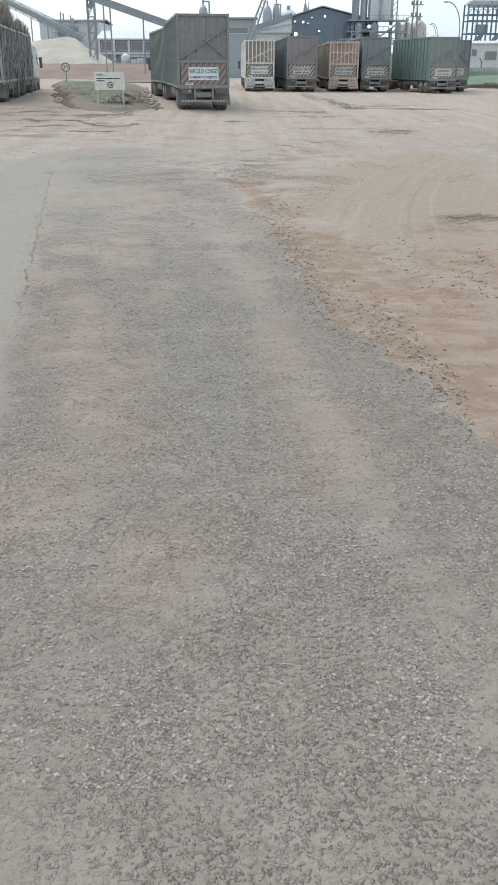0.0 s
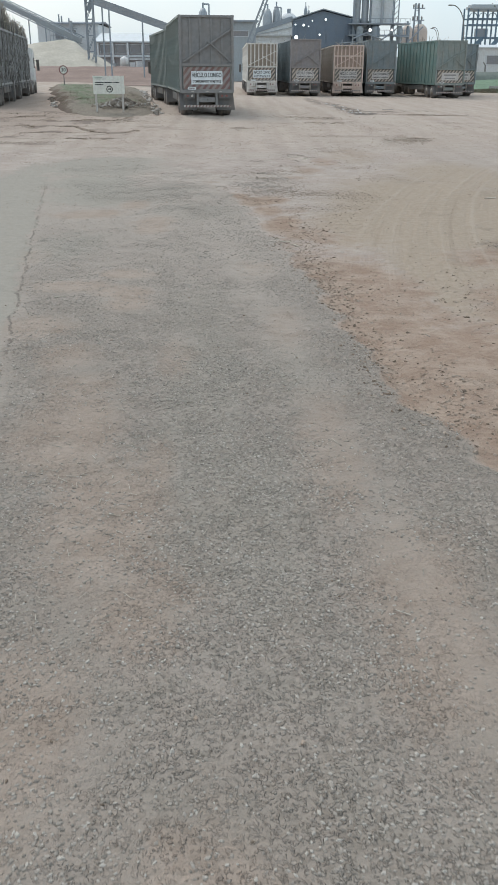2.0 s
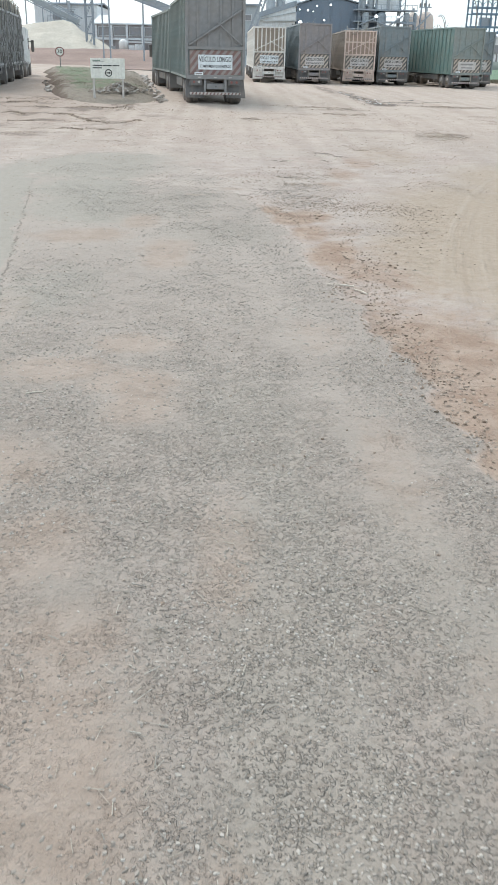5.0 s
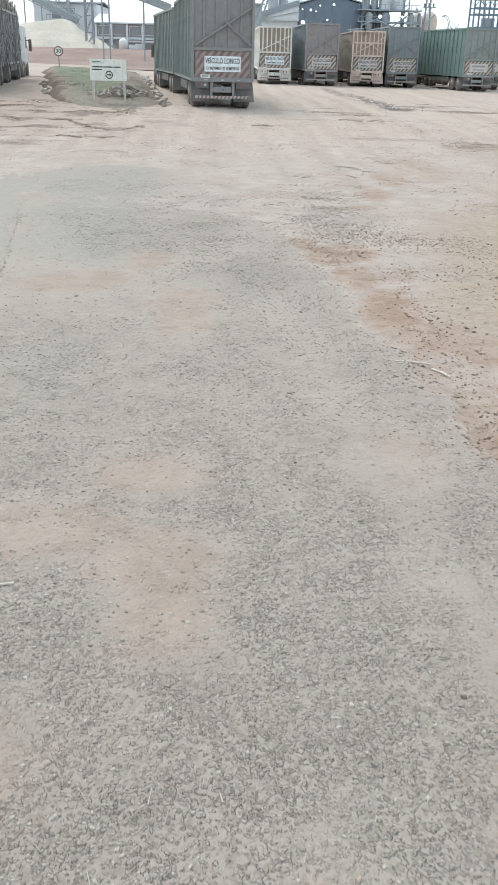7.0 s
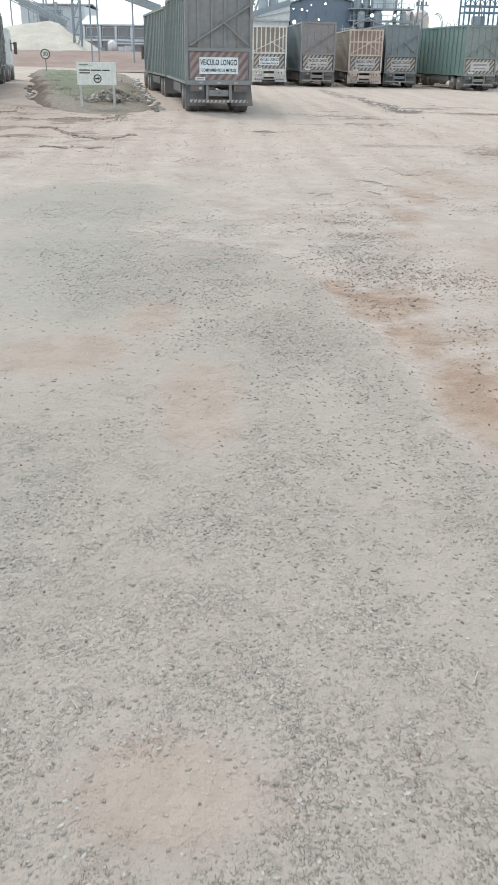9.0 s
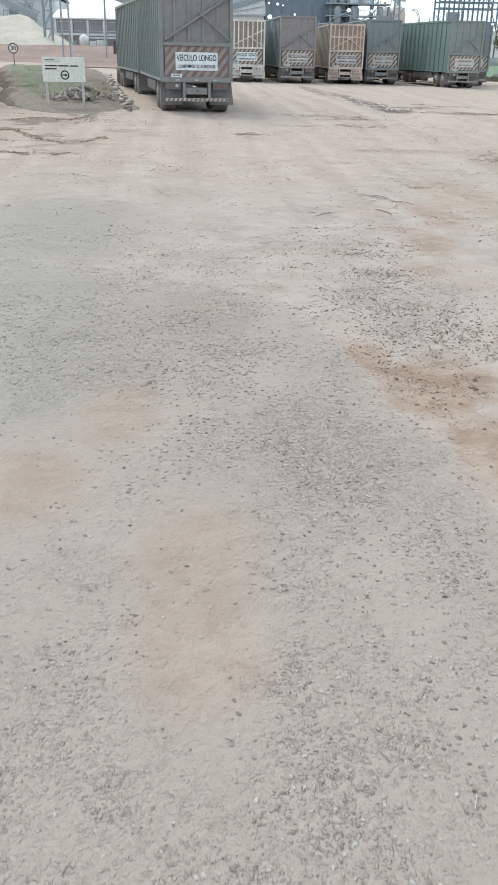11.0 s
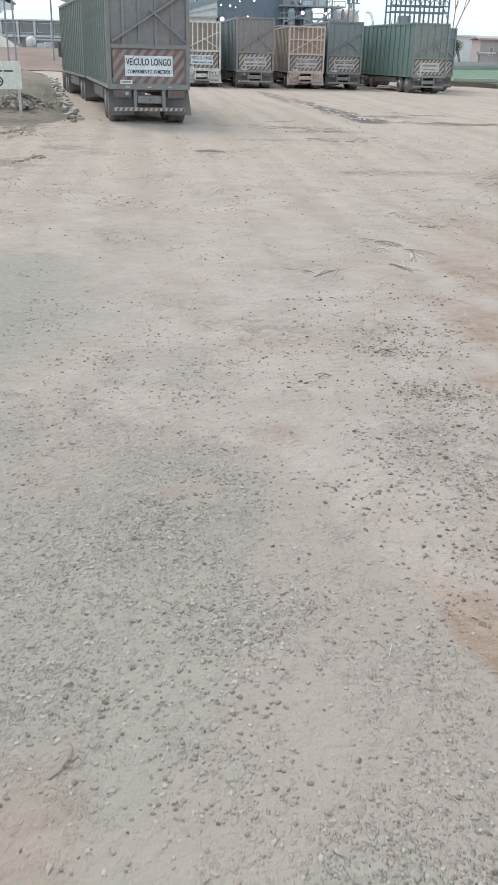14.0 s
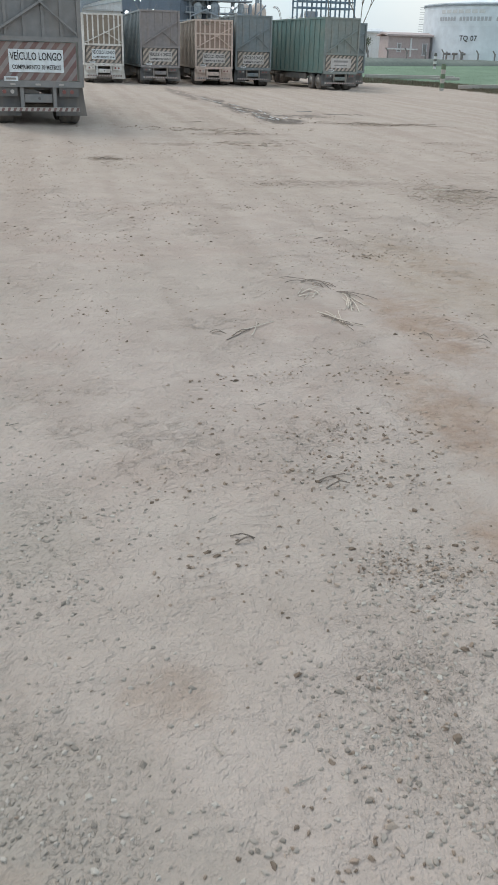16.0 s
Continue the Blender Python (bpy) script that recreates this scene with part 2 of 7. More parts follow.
DUSTY = ((-1.45, 7.9, 0.42, 0.9, 1.0), (-1.0, 6.6, 0.4, 0.9, 1.0), (-0.75, 7.2, 0.14, 0.7, 0.8), (-0.7, 5.7, 0.3, 0.6, 0.8), (0.45, 7.5, 0.28, 1.3, 0.7), (0.7, 5.6, 0.35, 1.2, 0.8), (-1.2, 4.7, 0.4, 0.7, 0.9), (-0.35, 3.9, 0.3, 0.5, 0.9), (-2.2, 10.6, 0.4, 0.5, 0.8),
         (-1.4, 11.6, 0.3, 0.35, 0.9), (-1.75, 9.6, 0.3, 0.5, 0.8), (-1.5, 8.8, 0.35, 0.4, 0.8), (-0.75, 9.6, 0.2, 0.7, 0.7), (-2.15, 12.4, 0.5, 0.35, 0.9), (-1.5, 12.1, 0.38, 0.35, 1.0), (-1.6, 13.1, 0.4, 0.3, 0.9), (-2.9, 18.0, 0.6, 0.5, 0.9), (-1.55, 17.3, 0.35, 0.6, 0.9),
         (-1.55, 16.6, 0.3, 0.6, 1.0), (-2.6, 18.1, 0.45, 0.5, 1.0), (-2.1, 19.2, 0.3, 0.6, 1.0), (-0.72, 22.75, 0.24, 0.22, 0.7), (0.1, 13.4, 0.3, 0.6, 0.6), (-1.35, 21.95, 0.22, 0.14, 0.8), (0.3, 10.6, 0.25, 1.0, 0.6), (-3.0, 14.2, 0.3, 0.8, 0.5))


def dusty_mask(x, y):
    return spread(x, y, DUSTY)


def orange_mask(x, y):
    off = x - road_side(y)
    band = ramp(off, -0.12, 0.1) * (1 - ramp(off, 0.9 + 0.25 * np.sin(0.9 * y), 1.9)) * (1 - ramp(y, 18.6, 21.6)) * (0.92 + 0.14 * np.sin(1.3 * y + 2.0 * x)) * (1 - 0.55 * ramp(y, 12.5, 15.0))
    return np.maximum(band, spread(x, y, ((1.9, 9.2, 1.2, 1.9, 1.0), (0.6, 17.0, 0.35, 0.8, 1.0), (0.3, 19.7, 0.4, 0.6, 1.0), (0.5, 18.6, 0.35, 0.6, 0.8), (3.6, 14.0, 0.9, 0.9, 0.75), (3.2, 11.4, 0.8, 1.4, 0.8), (1.2, 16.0, 0.3, 0.9, 0.7), (-0.12, 20.4, 0.26, 0.5, 0.85),
                                                 (1.25, 23.6, 0.32, 0.7, 0.5), (1.75, 25.4, 0.45, 1.1, 0.6), (2.4, 27.6, 0.5, 1.4, 0.6), (0.55, 19.9, 0.4, 0.6, 0.8), (0.72, 17.4, 0.28, 0.6, 1.0), (0.8, 16.2, 0.35, 0.6, 0.75), (3.5, 30.0, 0.8, 2.0, 0.35))))


def grey_mask(x, y):
    """Smooth or gravelled grey asphalt showing through the dirt."""
    left = 1 - ramp(x - lip_side(y), -0.12, 0.05)
    return np.maximum(left * ramp(y, 7.5, 10) * (1 - ramp(y, 26, 30)) * ramp(x, -6.4, -5.0), spread(x, y, ((-3.4, 26.4, 1.9, 2.6, 1.0), (-2.6, 20.4, 1.4, 1.5, 1.0), (-3.4, 22.6, 1.0, 1.5, 1.0), (-1.45, 24.2, 0.55, 0.6, 0.8), (-1.5, 21.7, 0.6, 0.9, 0.8), (-0.9, 18.3, 0.9, 1.0, 0.9), (-0.45, 8.6, 0.35, 2.6, 0.9), (-0.1, 6.6, 0.3, 1.3, 0.8), (-0.6, 11.4, 0.5, 1.5, 0.6), (0.25, 9.4, 0.4, 1.2, 0.6), (-2.6, 15.0, 0.7, 1.5, 0.6))))


def ochre_mask(x, y):
    return np.maximum(spread(x, y, ((3.9, 17.5, 2.3, 6.5, 1.0), (1.7, 16.6, 0.9, 2.2, 0.9), (5.4, 24.0, 1.8, 4.0, 0.7), (2.9, 12.5, 1.4, 3.6, 1.0))) * (1 - 0.8 * orange_mask(x, y)), spread(x, y, ((3.4, 29.5, 1.0, 3.2, 0.5),)))


def ground_material():
    n = Nodes("dirt_yard_and_gravelled_asphalt")
    p = n.geo.outputs["Position"]
    warp = n.vmath("SCALE", n.vmath("SUBTRACT", n.noise(p, 0.55, 5, 0.6, "Color"), (0.5, 0.5, 0.5)), None, 1.5)
    warp2 = n.vmath("SCALE", n.vmath("SUBTRACT", n.noise(p, 3.0, 4, 0.65, "Color"), (0.5, 0.5, 0.5)), None, 0.5)
    q = n.vmath("ADD", n.vmath("ADD", p, warp), warp2)
    x, y, _ = n.sep(q)
    qs = n.vmath("ADD", p, n.vmath("SCALE", n.vmath("SUBTRACT", n.noise(p, 1.6, 6, 0.72, "Color"), (0.5, 0.5, 0.5)), None, 0.85))
    xs, ys, _s = n.sep(qs)
    big, mid, fine = n.noise(p, 0.16, 5), n.noise(p, 1.3, 5, 0.6), n.noise(p, 9, 5, 0.65)
    grit = n.noise(p, 75, 3, 0.7)
    flat = n.vmath("MULTIPLY", p, (1.0, 1.0, 0.0))
    ragged = n.noise(p, 2.3, 6, 0.68)
    edgy = n.noise(p, 6.5, 5, 0.7)

    def blob(cx, cy, rx, ry, soft=0.45):
        d = n.vmath("LENGTH", n.vmath("MULTIPLY", n.vmath("SUBTRACT", q, (cx, cy, 0)), (1 / rx, 1 / ry, 0)), (0, 0, 0))
        return n.math("SUBTRACT", 1.0, n.step(d, 1 - soft, 1 + soft))

    def times(*f):
        out = f[0]
        for g in f[1:]:
            out = n.math("MULTIPLY", out, g)
        return out

    def inverse(v):
        return n.math("SUBTRACT", 1.0, v)

    def mask(name, lo=0.38, hi=0.62, wild=0.9, fray=0.5):
        """A painted mask of the mesh with a frayed border."""
        a = n.t.nodes.new("ShaderNodeAttribute")
        a.attribute_name = name
        v = n.math("ADD", a.outputs["Fac"], n.math("ADD", times(n.math("SUBTRACT", ragged, 0.5), wild), times(n.math("SUBTRACT", edgy, 0.5), fray)))
        return times(n.step(v, lo, hi), n.step(a.outputs["Fac"], 0.0, 0.12))

    road, stony, dusty, rust, grey, ochre = mask("road", 0.32, 0.68, 0.6, 0.6), mask("stony", 0.1, 0.95, 1.3, 0.9), mask("dusty", 0.15, 0.95, 1.2, 0.7), mask("orange", 0.2, 0.85, 0.95, 0.65), mask("grey", 0.3, 0.7, 0.9, 0.4), mask("ochre", 0.2, 0.8, 0.5, 0.3)

    dirt = n.mix(n.step(mid, 0.3, 0.7), (0.360, 0.304, 0.262), (0.422, 0.362, 0.318))
    dirt = n.mix(times(n.step(big, 0.42, 0.62), 0.55), dirt, (0.380, 0.332, 0.284))
    # streaks of old wheel tracks running with the traffic
    lane = n.vmath("ADD", n.vmath("MULTIPLY", qs, (1.5, 0.05, 0)), n.vmath("MULTIPLY", warp, (0.247, 0.000, 0.000)))
    ruts = n.noise(lane, 1.0, 4, 0.55)
    dirt = n.mix(times(n.step(ruts, 0.5, 0.68), 0.36), dirt, (0.300, 0.248, 0.207))
    dirt = n.mix(times(inverse(n.step(ruts, 0.32, 0.46)), 0.35), dirt, (0.444, 0.381, 0.332))
    dirt = n.mix(times(n.step(n.noise(q, 0.5, 4, 0.6), 0.52, 0.66), 0.4), dirt, (0.362, 0.284, 0.240))
    # pressed pale plates and broken-up grainy patches
    dirt = n.mix(times(n.step(n.noise(qs, 2.6, 4, 0.6), 0.54, 0.62), 0.35), dirt, (0.43, 0.375, 0.325))
    broken = n.step(n.noise(qs, 0.62, 5, 0.65), 0.52, 0.64)
    dirt = n.mix(times(broken, n.step(fine, 0.42, 0.66), 0.6), dirt, (0.325, 0.272, 0.226))
    dirt = n.mix(times(n.step(n.noise(p, 3.4, 4, 0.7), 0.58, 0.70), 0.30), dirt, (0.266, 0.222, 0.183))
    orange = n.mix(n.step(n.noise(qs, 2.5, 5, 0.65), 0.35, 0.65), (0.272, 0.190, 0.138), (0.365, 0.282, 0.218))
    tan = n.mix(n.step(fine, 0.3, 0.7), (0.318, 0.256, 0.190), (0.374, 0.306, 0.236))
    tar = n.mix(n.step(fine, 0.3, 0.7), (0.286, 0.264, 0.224), (0.320, 0.295, 0.251))
    gravel = n.mix(n.step(mid, 0.3, 0.7), (0.262, 0.226, 0.190), (0.300, 0.262, 0.224))
    gravel = n.mix(times(n.step(n.noise(p, 3.1, 4, 0.65), 0.45, 0.62), 0.5), gravel, (0.245, 0.222, 0.188))
    dust = n.mix(n.step(n.noise(qs, 3.0, 5, 0.65), 0.35, 0.65), (0.285, 0.222, 0.175), (0.350, 0.284, 0.232))

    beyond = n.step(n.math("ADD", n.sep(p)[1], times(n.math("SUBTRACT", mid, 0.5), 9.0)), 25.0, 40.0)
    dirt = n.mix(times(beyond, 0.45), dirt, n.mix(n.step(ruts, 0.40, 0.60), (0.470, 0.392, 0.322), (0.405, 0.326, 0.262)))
    c = n.mix(times(ochre, 0.9), dirt, tan)
    c = n.mix(times(rust, 0.92), c, orange)
    gravel = n.mix(times(n.step(n.math("ADD", n.sep(p)[1], times(n.math("SUBTRACT", mid, 0.5), 4.0)), 6.0, 15.0), 0.8), gravel, n.mix(ragged, (0.328, 0.284, 0.242), (0.368, 0.322, 0.278)))
    c = n.mix(times(road, 0.94), c, gravel)
    c = n.mix(times(grey, n.math("ADD", times(inverse(n.step(n.sep(p)[0], -2.9, -1.9)), 0.5), 0.38)), c, tar)
    c = n.mix(times(dusty, 0.72), c, dust)

    # stones bedded in the surface: uneven heads of several sizes, darkened gaps between
    v2 = n.vmath("ADD", flat, n.vmath("SCALE", n.noise(p, 55, 3, 0.6, "Color"), None, 0.035))
    d2, rnd = n.cells(v2, 46), n.sep(n.cells(v2, 46, "Color"))
    s1 = times(n.step(n.noise(flat, 40, 2, 0.45), 0.53, 0.62), n.step(n.noise(flat, 5.0, 3, 0.6), 0.40, 0.58))
    late = n.step(n.sep(p)[1], 14.0, 19.0)
    s1 = times(s1, inverse(times(late, 0.6)))
    s2 = n.step(n.math("SUBTRACT", n.math("ADD", times(rnd[0], 0.40), 0.12), d2), -0.08, 0.16)
    s3 = n.step(n.noise(flat, 21, 2, 0.5), 0.50, 0.62)
    # gap tone: grimy binder plus painted-in shade beside the stones
    hollow = times(stony, inverse(n.math("MAXIMUM", s1, s2)), inverse(times(late, 0.35)))
    c = n.mix(times(hollow, n.step(n.math("ADD", s3, times(grit, 0.8)), 0.3, 1.0), 0.36), c, (0.150, 0.124, 0.098))
    c = n.mix(times(stony, s2, n.step(rnd[1], 0.66, 0.95), 0.38), c, (0.42, 0.385, 0.34))
    c = n.mix(times(stony, s2, inverse(n.step(rnd[1], 0.05, 0.30)), 0.34), c, (0.180, 0.162, 0.140))

    # sweeping tyre marks over the ochre dirt
    yo = n.math("SUBTRACT", n.sep(p)[1], 13.0)
    bow = n.math("SUBTRACT", n.math("ADD", times(n.sep(p)[0], 0.9), times(xs, 0.1)), n.math("ADD", n.math("ADD", times(yo, 0.13), 1.5), times(yo, yo, 0.014)))
    sweep = times(n.step(bow, -0.5, -0.1), inverse(n.step(bow, 1.4, 2.3)), n.step(ys, 10.5, 14.5), inverse(n.step(ys, 24, 29)))
    comb = n.t.nodes.new("ShaderNodeCombineXYZ")
    n.put(comb.inputs[0], times(bow, 5.2))
    n.put(comb.inputs[1], times(yo, 0.055))
    ridge = times(n.math("SUBTRACT", n.noise(comb.outputs[0], 1.0, 3, 0.6), 0.5), 5.0)
    c = n.mix(times(sweep, n.step(ridge, 0.1, 1.1), 0.5), c, (0.43, 0.366, 0.298))
    c = n.mix(times(sweep, inverse(n.step(ridge, -1.3, -0.2)), 0.55), c, (0.235, 0.182, 0.136))
    # broken lip of the old asphalt
    off = n.math("ADD", n.math("ADD", n.math("ADD", times(xs, 0.45), times(n.sep(p)[0], 0.55)), 2.05), times(n.math("SUBTRACT", n.sep(p)[1], 8.0), 0.166))
    reach = inverse(n.step(y, 20, 25))
    lip = times(inverse(n.step(n.math("ABSOLUTE", off), 0.004, 0.018)), n.step(n.noise(p, 5.0, 3), 0.42, 0.52), reach, n.step(y, 8, 10))
    c = n.mix(times(lip, 0.6), c, (0.15, 0.127, 0.106))
    # damp, dark tracks and the wet wheel run before the parked row
    for cx, cy, rx, ry, k in ((6.3, 35.6, 0.9, 1.3, 0.15), (-7.6, 33.7, 1.1, 0.35, 1.0), (9.9, 50.2, 2.2, 0.5, 0.7), (4.1, 46.0, 1.2, 0.4, 0.5), (0.05, 40.6, 0.4, 0.4, 0.7), (4.0, 37.1, 1.6, 0.4, 0.5), (4.1, 15.0, 0.6, 0.4, 0.6), (2.0, 43.4, 1.2, 0.25, 0.5)):
        c = n.mix(times(blob(cx, cy, rx, ry), n.step(fine, 0.36, 0.58), k), c, (0.185, 0.145, 0.115))
    for cx, cy, rx, ry, k in ((6.8, 51.6, 0.75, 1.8, 0.9), (6.7, 56.0, 0.65, 4.0, 0.85), (6.6, 62.5, 0.4, 5.0, 0.7), (8.2, 54.0, 1.0, 1.0, 0.7), (5.9, 70.0, 0.5, 7.0, 0.5), (10.0, 55.4, 1.2, 0.5, 0.7)):
        c = n.mix(times(blob(cx, cy, rx, ry, 0.3), n.step(n.noise(n.vmath("MULTIPLY", p, (3.0, 0.5, 0.0)), 1.0, 4, 0.6), 0.36, 0.52), k), c, (0.125, 0.105, 0.09))
    # muddy churned ground where the left lane enters
    mud = times(n.step(n.noise(n.vmath("MULTIPLY", n.vmath("ADD", q, n.vmath("SCALE", warp, None, 0.9)), (0.5, 0.8, 0)), 1.0, 6, 0.72), 0.52, 0.58), blob(-9.5, 42.5, 6.4, 8.0, 0.4))
    c = n.mix(times(blob(-12.0, 44.0, 6.5, 8.0, 0.5), 0.25), c, (0.30, 0.225, 0.18))
    c = n.mix(times(mud, 0.8), c, (0.17, 0.135, 0.112))
    c = n.mix(times(blob(-12.87, 60.00, 5.94, 23.76, 0.5), 0.5), c, (0.27, 0.215, 0.175))
    # prints of tyre treads
    prints = None
    for cx, cy, w, ln, lean in ((-0.74, 26.3, 0.035, 0.35, 0.0), (-0.63, 26.3, 0.035, 0.35, 0.0), (0.02, 24.3, 0.09, 0.5, 0.0), (-0.35, 23.75, 0.10, 0.35, 0.25), (-0.97, 30.2, 0.08, 0.45, 0.0), (2.6, 27.6, 0.16, 1.2, -0.05), (3.3, 31.0, 0.18, 1.8, -0.15)):
        u = n.math("SUBTRACT", n.math("SUBTRACT", xs, cx), times(n.math("SUBTRACT", ys, cy), lean))
        f = times(inverse(n.step(n.math("ABSOLUTE", u), w * 0.8, w * 1.1)), inverse(n.step(n.math("ABSOLUTE", n.math("SUBTRACT", ys, cy)), ln * 0.7, ln)))
        prints = f if prints is None else n.math("MAXIMUM", prints, f)
    bars = times(prints, n.step(n.math("SINE", times(n.math("ADD", n.sep(p)[1], times(n.math("ABSOLUTE", n.math("SUBTRACT", n.math("FRACT", times(n.sep(p)[0], 2.0)), 0.5)), 0.1)), 70.0)), 0.1, 0.7))
    c = n.mix(times(bars, 0.12), c, (0.25, 0.205, 0.17))
    # small dark crumbs
    crumbs = times(inverse(n.step(n.cells(p, 13), 0.05, 0.13)), n.step(n.noise(p, 0.9, 3), 0.48, 0.62), inverse(road))
    c = n.mix(times(crumbs, 0.6), c, (0.15, 0.12, 0.10))
    uneven = n.noise(qs, 3.6, 4, 0.6)
    soft = inverse(n.math("MAXIMUM", times(road, 0.6), times(grey, 0.7)))
    h = times(n.math("ADD", times(uneven, 2.6), times(n.step(n.noise(qs, 7.5, 3, 0.6), 0.5, 0.62), broken, 0.5)), soft)
    h = n.math("ADD", h, n.math("ADD", times(fine, 1.1), times(n.noise(p, 26, 3, 0.6), 0.38)))
    h = n.math("ADD", h, times(stony, n.math("ADD", times(s1, 0.55), times(s2, 0.5))))
    h = n.math("ADD", h, n.math("SUBTRACT", times(sweep, ridge, 0.4), n.math("ADD", times(bars, 0.22), times(lip, 0.6))))
    n.bump(h, 1.0, 0.022)
    return n.done(c, 0.92, 0, 0.2)


def grid_ticks(parts):
    out = []
    for a, b, s in parts:
        out += list(np.arange(a, b - 1e-6, s))
    return np.array(out + [parts[-1][1]])


def rise(x, y):
    """The yard lifts a little towards the trucks, more on its left."""
    s = np.clip((y - 32) / 20, 0, 1)
    return s * s * (3 - 2 * s) * (0.30 - 0.0105 * np.clip(x, -30, 20))


def height(x, y):
    """Gentle unevenness of the yard; its wheel ruts and the low rise under the mill."""
    def n2(sx, sy, s):
        return np.sin(x * sx + 1.7 * np.sin(y * sy * 0.63 + s) + s) * np.sin(y * sy + 1.3 * np.sin(x * sx * 0.71 + 2 * s))
    z = 0.010 * n2(1.9, 1.3, 0.4) + 0.006 * n2(5.3, 4.1, 1.9) + 0.003 * n2(14.0, 11.0, 2.6)
    far = np.clip((y - 28) / 20, 0, 1)
    z = z * (1 + 1.2 * far)
    z += -0.03 * np.exp(-((x - 6.8) / 0.8) ** 2) * np.clip((y - 48.5) / 5, 0, 1) * np.clip((68 - y) / 6, 0, 1)
    lane = np.exp(-((x + 9.5) / 5.0) ** 2) * np.exp(-((y - 42) / 6.0) ** 2)
    z += lane * (0.028 * np.sin(2.3 * (y + 0.25 * x) + 1.9 * np.sin(0.6 * x) + 0.8 * np.sin(1.7 * y)) + 0.018 * np.sin(5.1 * (y - 0.3 * x) + 1.5 * np.sin(1.1 * x)))
    z -= 0.035 * ramp(x - road_side(y), -0.03, 0.12) * (1 - ramp(x - road_side(y), 0.8, 2.5)) * ramp(y, 3.0, 6.0) * (1 - ramp(y, 17.5, 20.5))
    return z + rise(x, y)


def build_ground():
    xs = grid_ticks(((-2500, -400, 300), (-400, -60, 34), (-60, -14, 2.0), (-14, -4.5, 0.4), (-4.5, -2.6, 0.09), (-2.6, 2.6, 0.06), (2.6, 4.5, 0.09), (4.5, 14, 0.4), (14, 60, 2.0), (60, 400, 34), (400, 2500, 300)))
    ys = grid_ticks(((-400, -40, 40), (-40, 0, 2.0), (0, 24, 0.075), (24, 30, 0.1), (30, 64, 0.35), (64, 110, 2.0), (110, 400, 29), (400, 3000, 325)))
    X, Y = np.meshgrid(xs, ys)
    Z = height(X, Y)
    nx, ny = len(xs), len(ys)
    co = np.stack([X, Y, Z], -1).reshape(-1, 3)
    i = (np.arange(ny - 1)[:, None] * nx + np.arange(nx - 1)[None, :]).ravel()
    faces = np.stack([i, i + 1, i + nx + 1, i + nx], -1)
    me = bpy.data.meshes.new("ground")
    me.from_pydata(co.tolist(), [], faces.tolist())
    me.polygons.foreach_set("use_smooth", np.ones(len(faces), bool))
    for key, fun in (("road", road_mask), ("stony", stony_mask), ("dusty", dusty_mask), ("orange", orange_mask), ("grey", grey_mask), ("ochre", ochre_mask)):
        me.attributes.new(key, "FLOAT", "POINT").data.foreach_set("value", fun(X, Y).ravel().astype(np.float32))
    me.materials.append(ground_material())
    return tagged(new("ground", me), "tan dirt yard with grey gravelled asphalt and orange patches", "ground", kind="structure")


ground = build_ground()


# ---- cane trucks ----
def wheel_mesh():
    bm = bmesh.new()
    lathe(bm, [(0.30, -0.27), (0.44, -0.285), (0.51, -0.24), (0.52, -0.03), (0.505, -0.02), (0.505, 0.02), (0.52, 0.03), (0.51, 0.24), (0.44, 0.285), (0.30, 0.27)], 24, Matrix.Rotation(radians(90), 4, "Y"))
    tyre = mesh_of("tyre", bm, M["rubber"], True)
    bm = bmesh.new()
    lathe(bm, [(0.30, -0.275), (0.27, -0.20), (0.12, -0.18), (0.11, -0.25), (0.05, -0.26), (0.05, 0.26), (0.11, 0.25), (0.12, 0.18), (0.27, 0.20), (0.30, 0.275)], 18, Matrix.Rotation(radians(90), 4, "Y"))
    for k in range(8):
        a = 6.2832 * k / 8
        for s in (-1, 1):
            tube(bm, (s * 0.17, 0.19 * math.cos(a), 0.19 * math.sin(a)), (s * 0.215, 0.19 * math.cos(a), 0.19 * math.sin(a)), 0.018, 6)
    return tyre, mesh_of("rim", bm, M["rim"], True)


TYRE, RIM = wheel_mesh()


def wheel(parent, x, y):
    w = part_mesh("wheel", TYRE, parent, (x, y, 0.52))
    part_mesh("rim", RIM, w)


def simple(bmfun):
    bm = bmesh.new()
    bmfun(bm)
    return bm


TEXTS = {}


def lettering(key, text, size, width):
    if key not in TEXTS:
        TEXTS[key] = words(text, size, M["letters"], "lettering", width)
    return TEXTS[key]


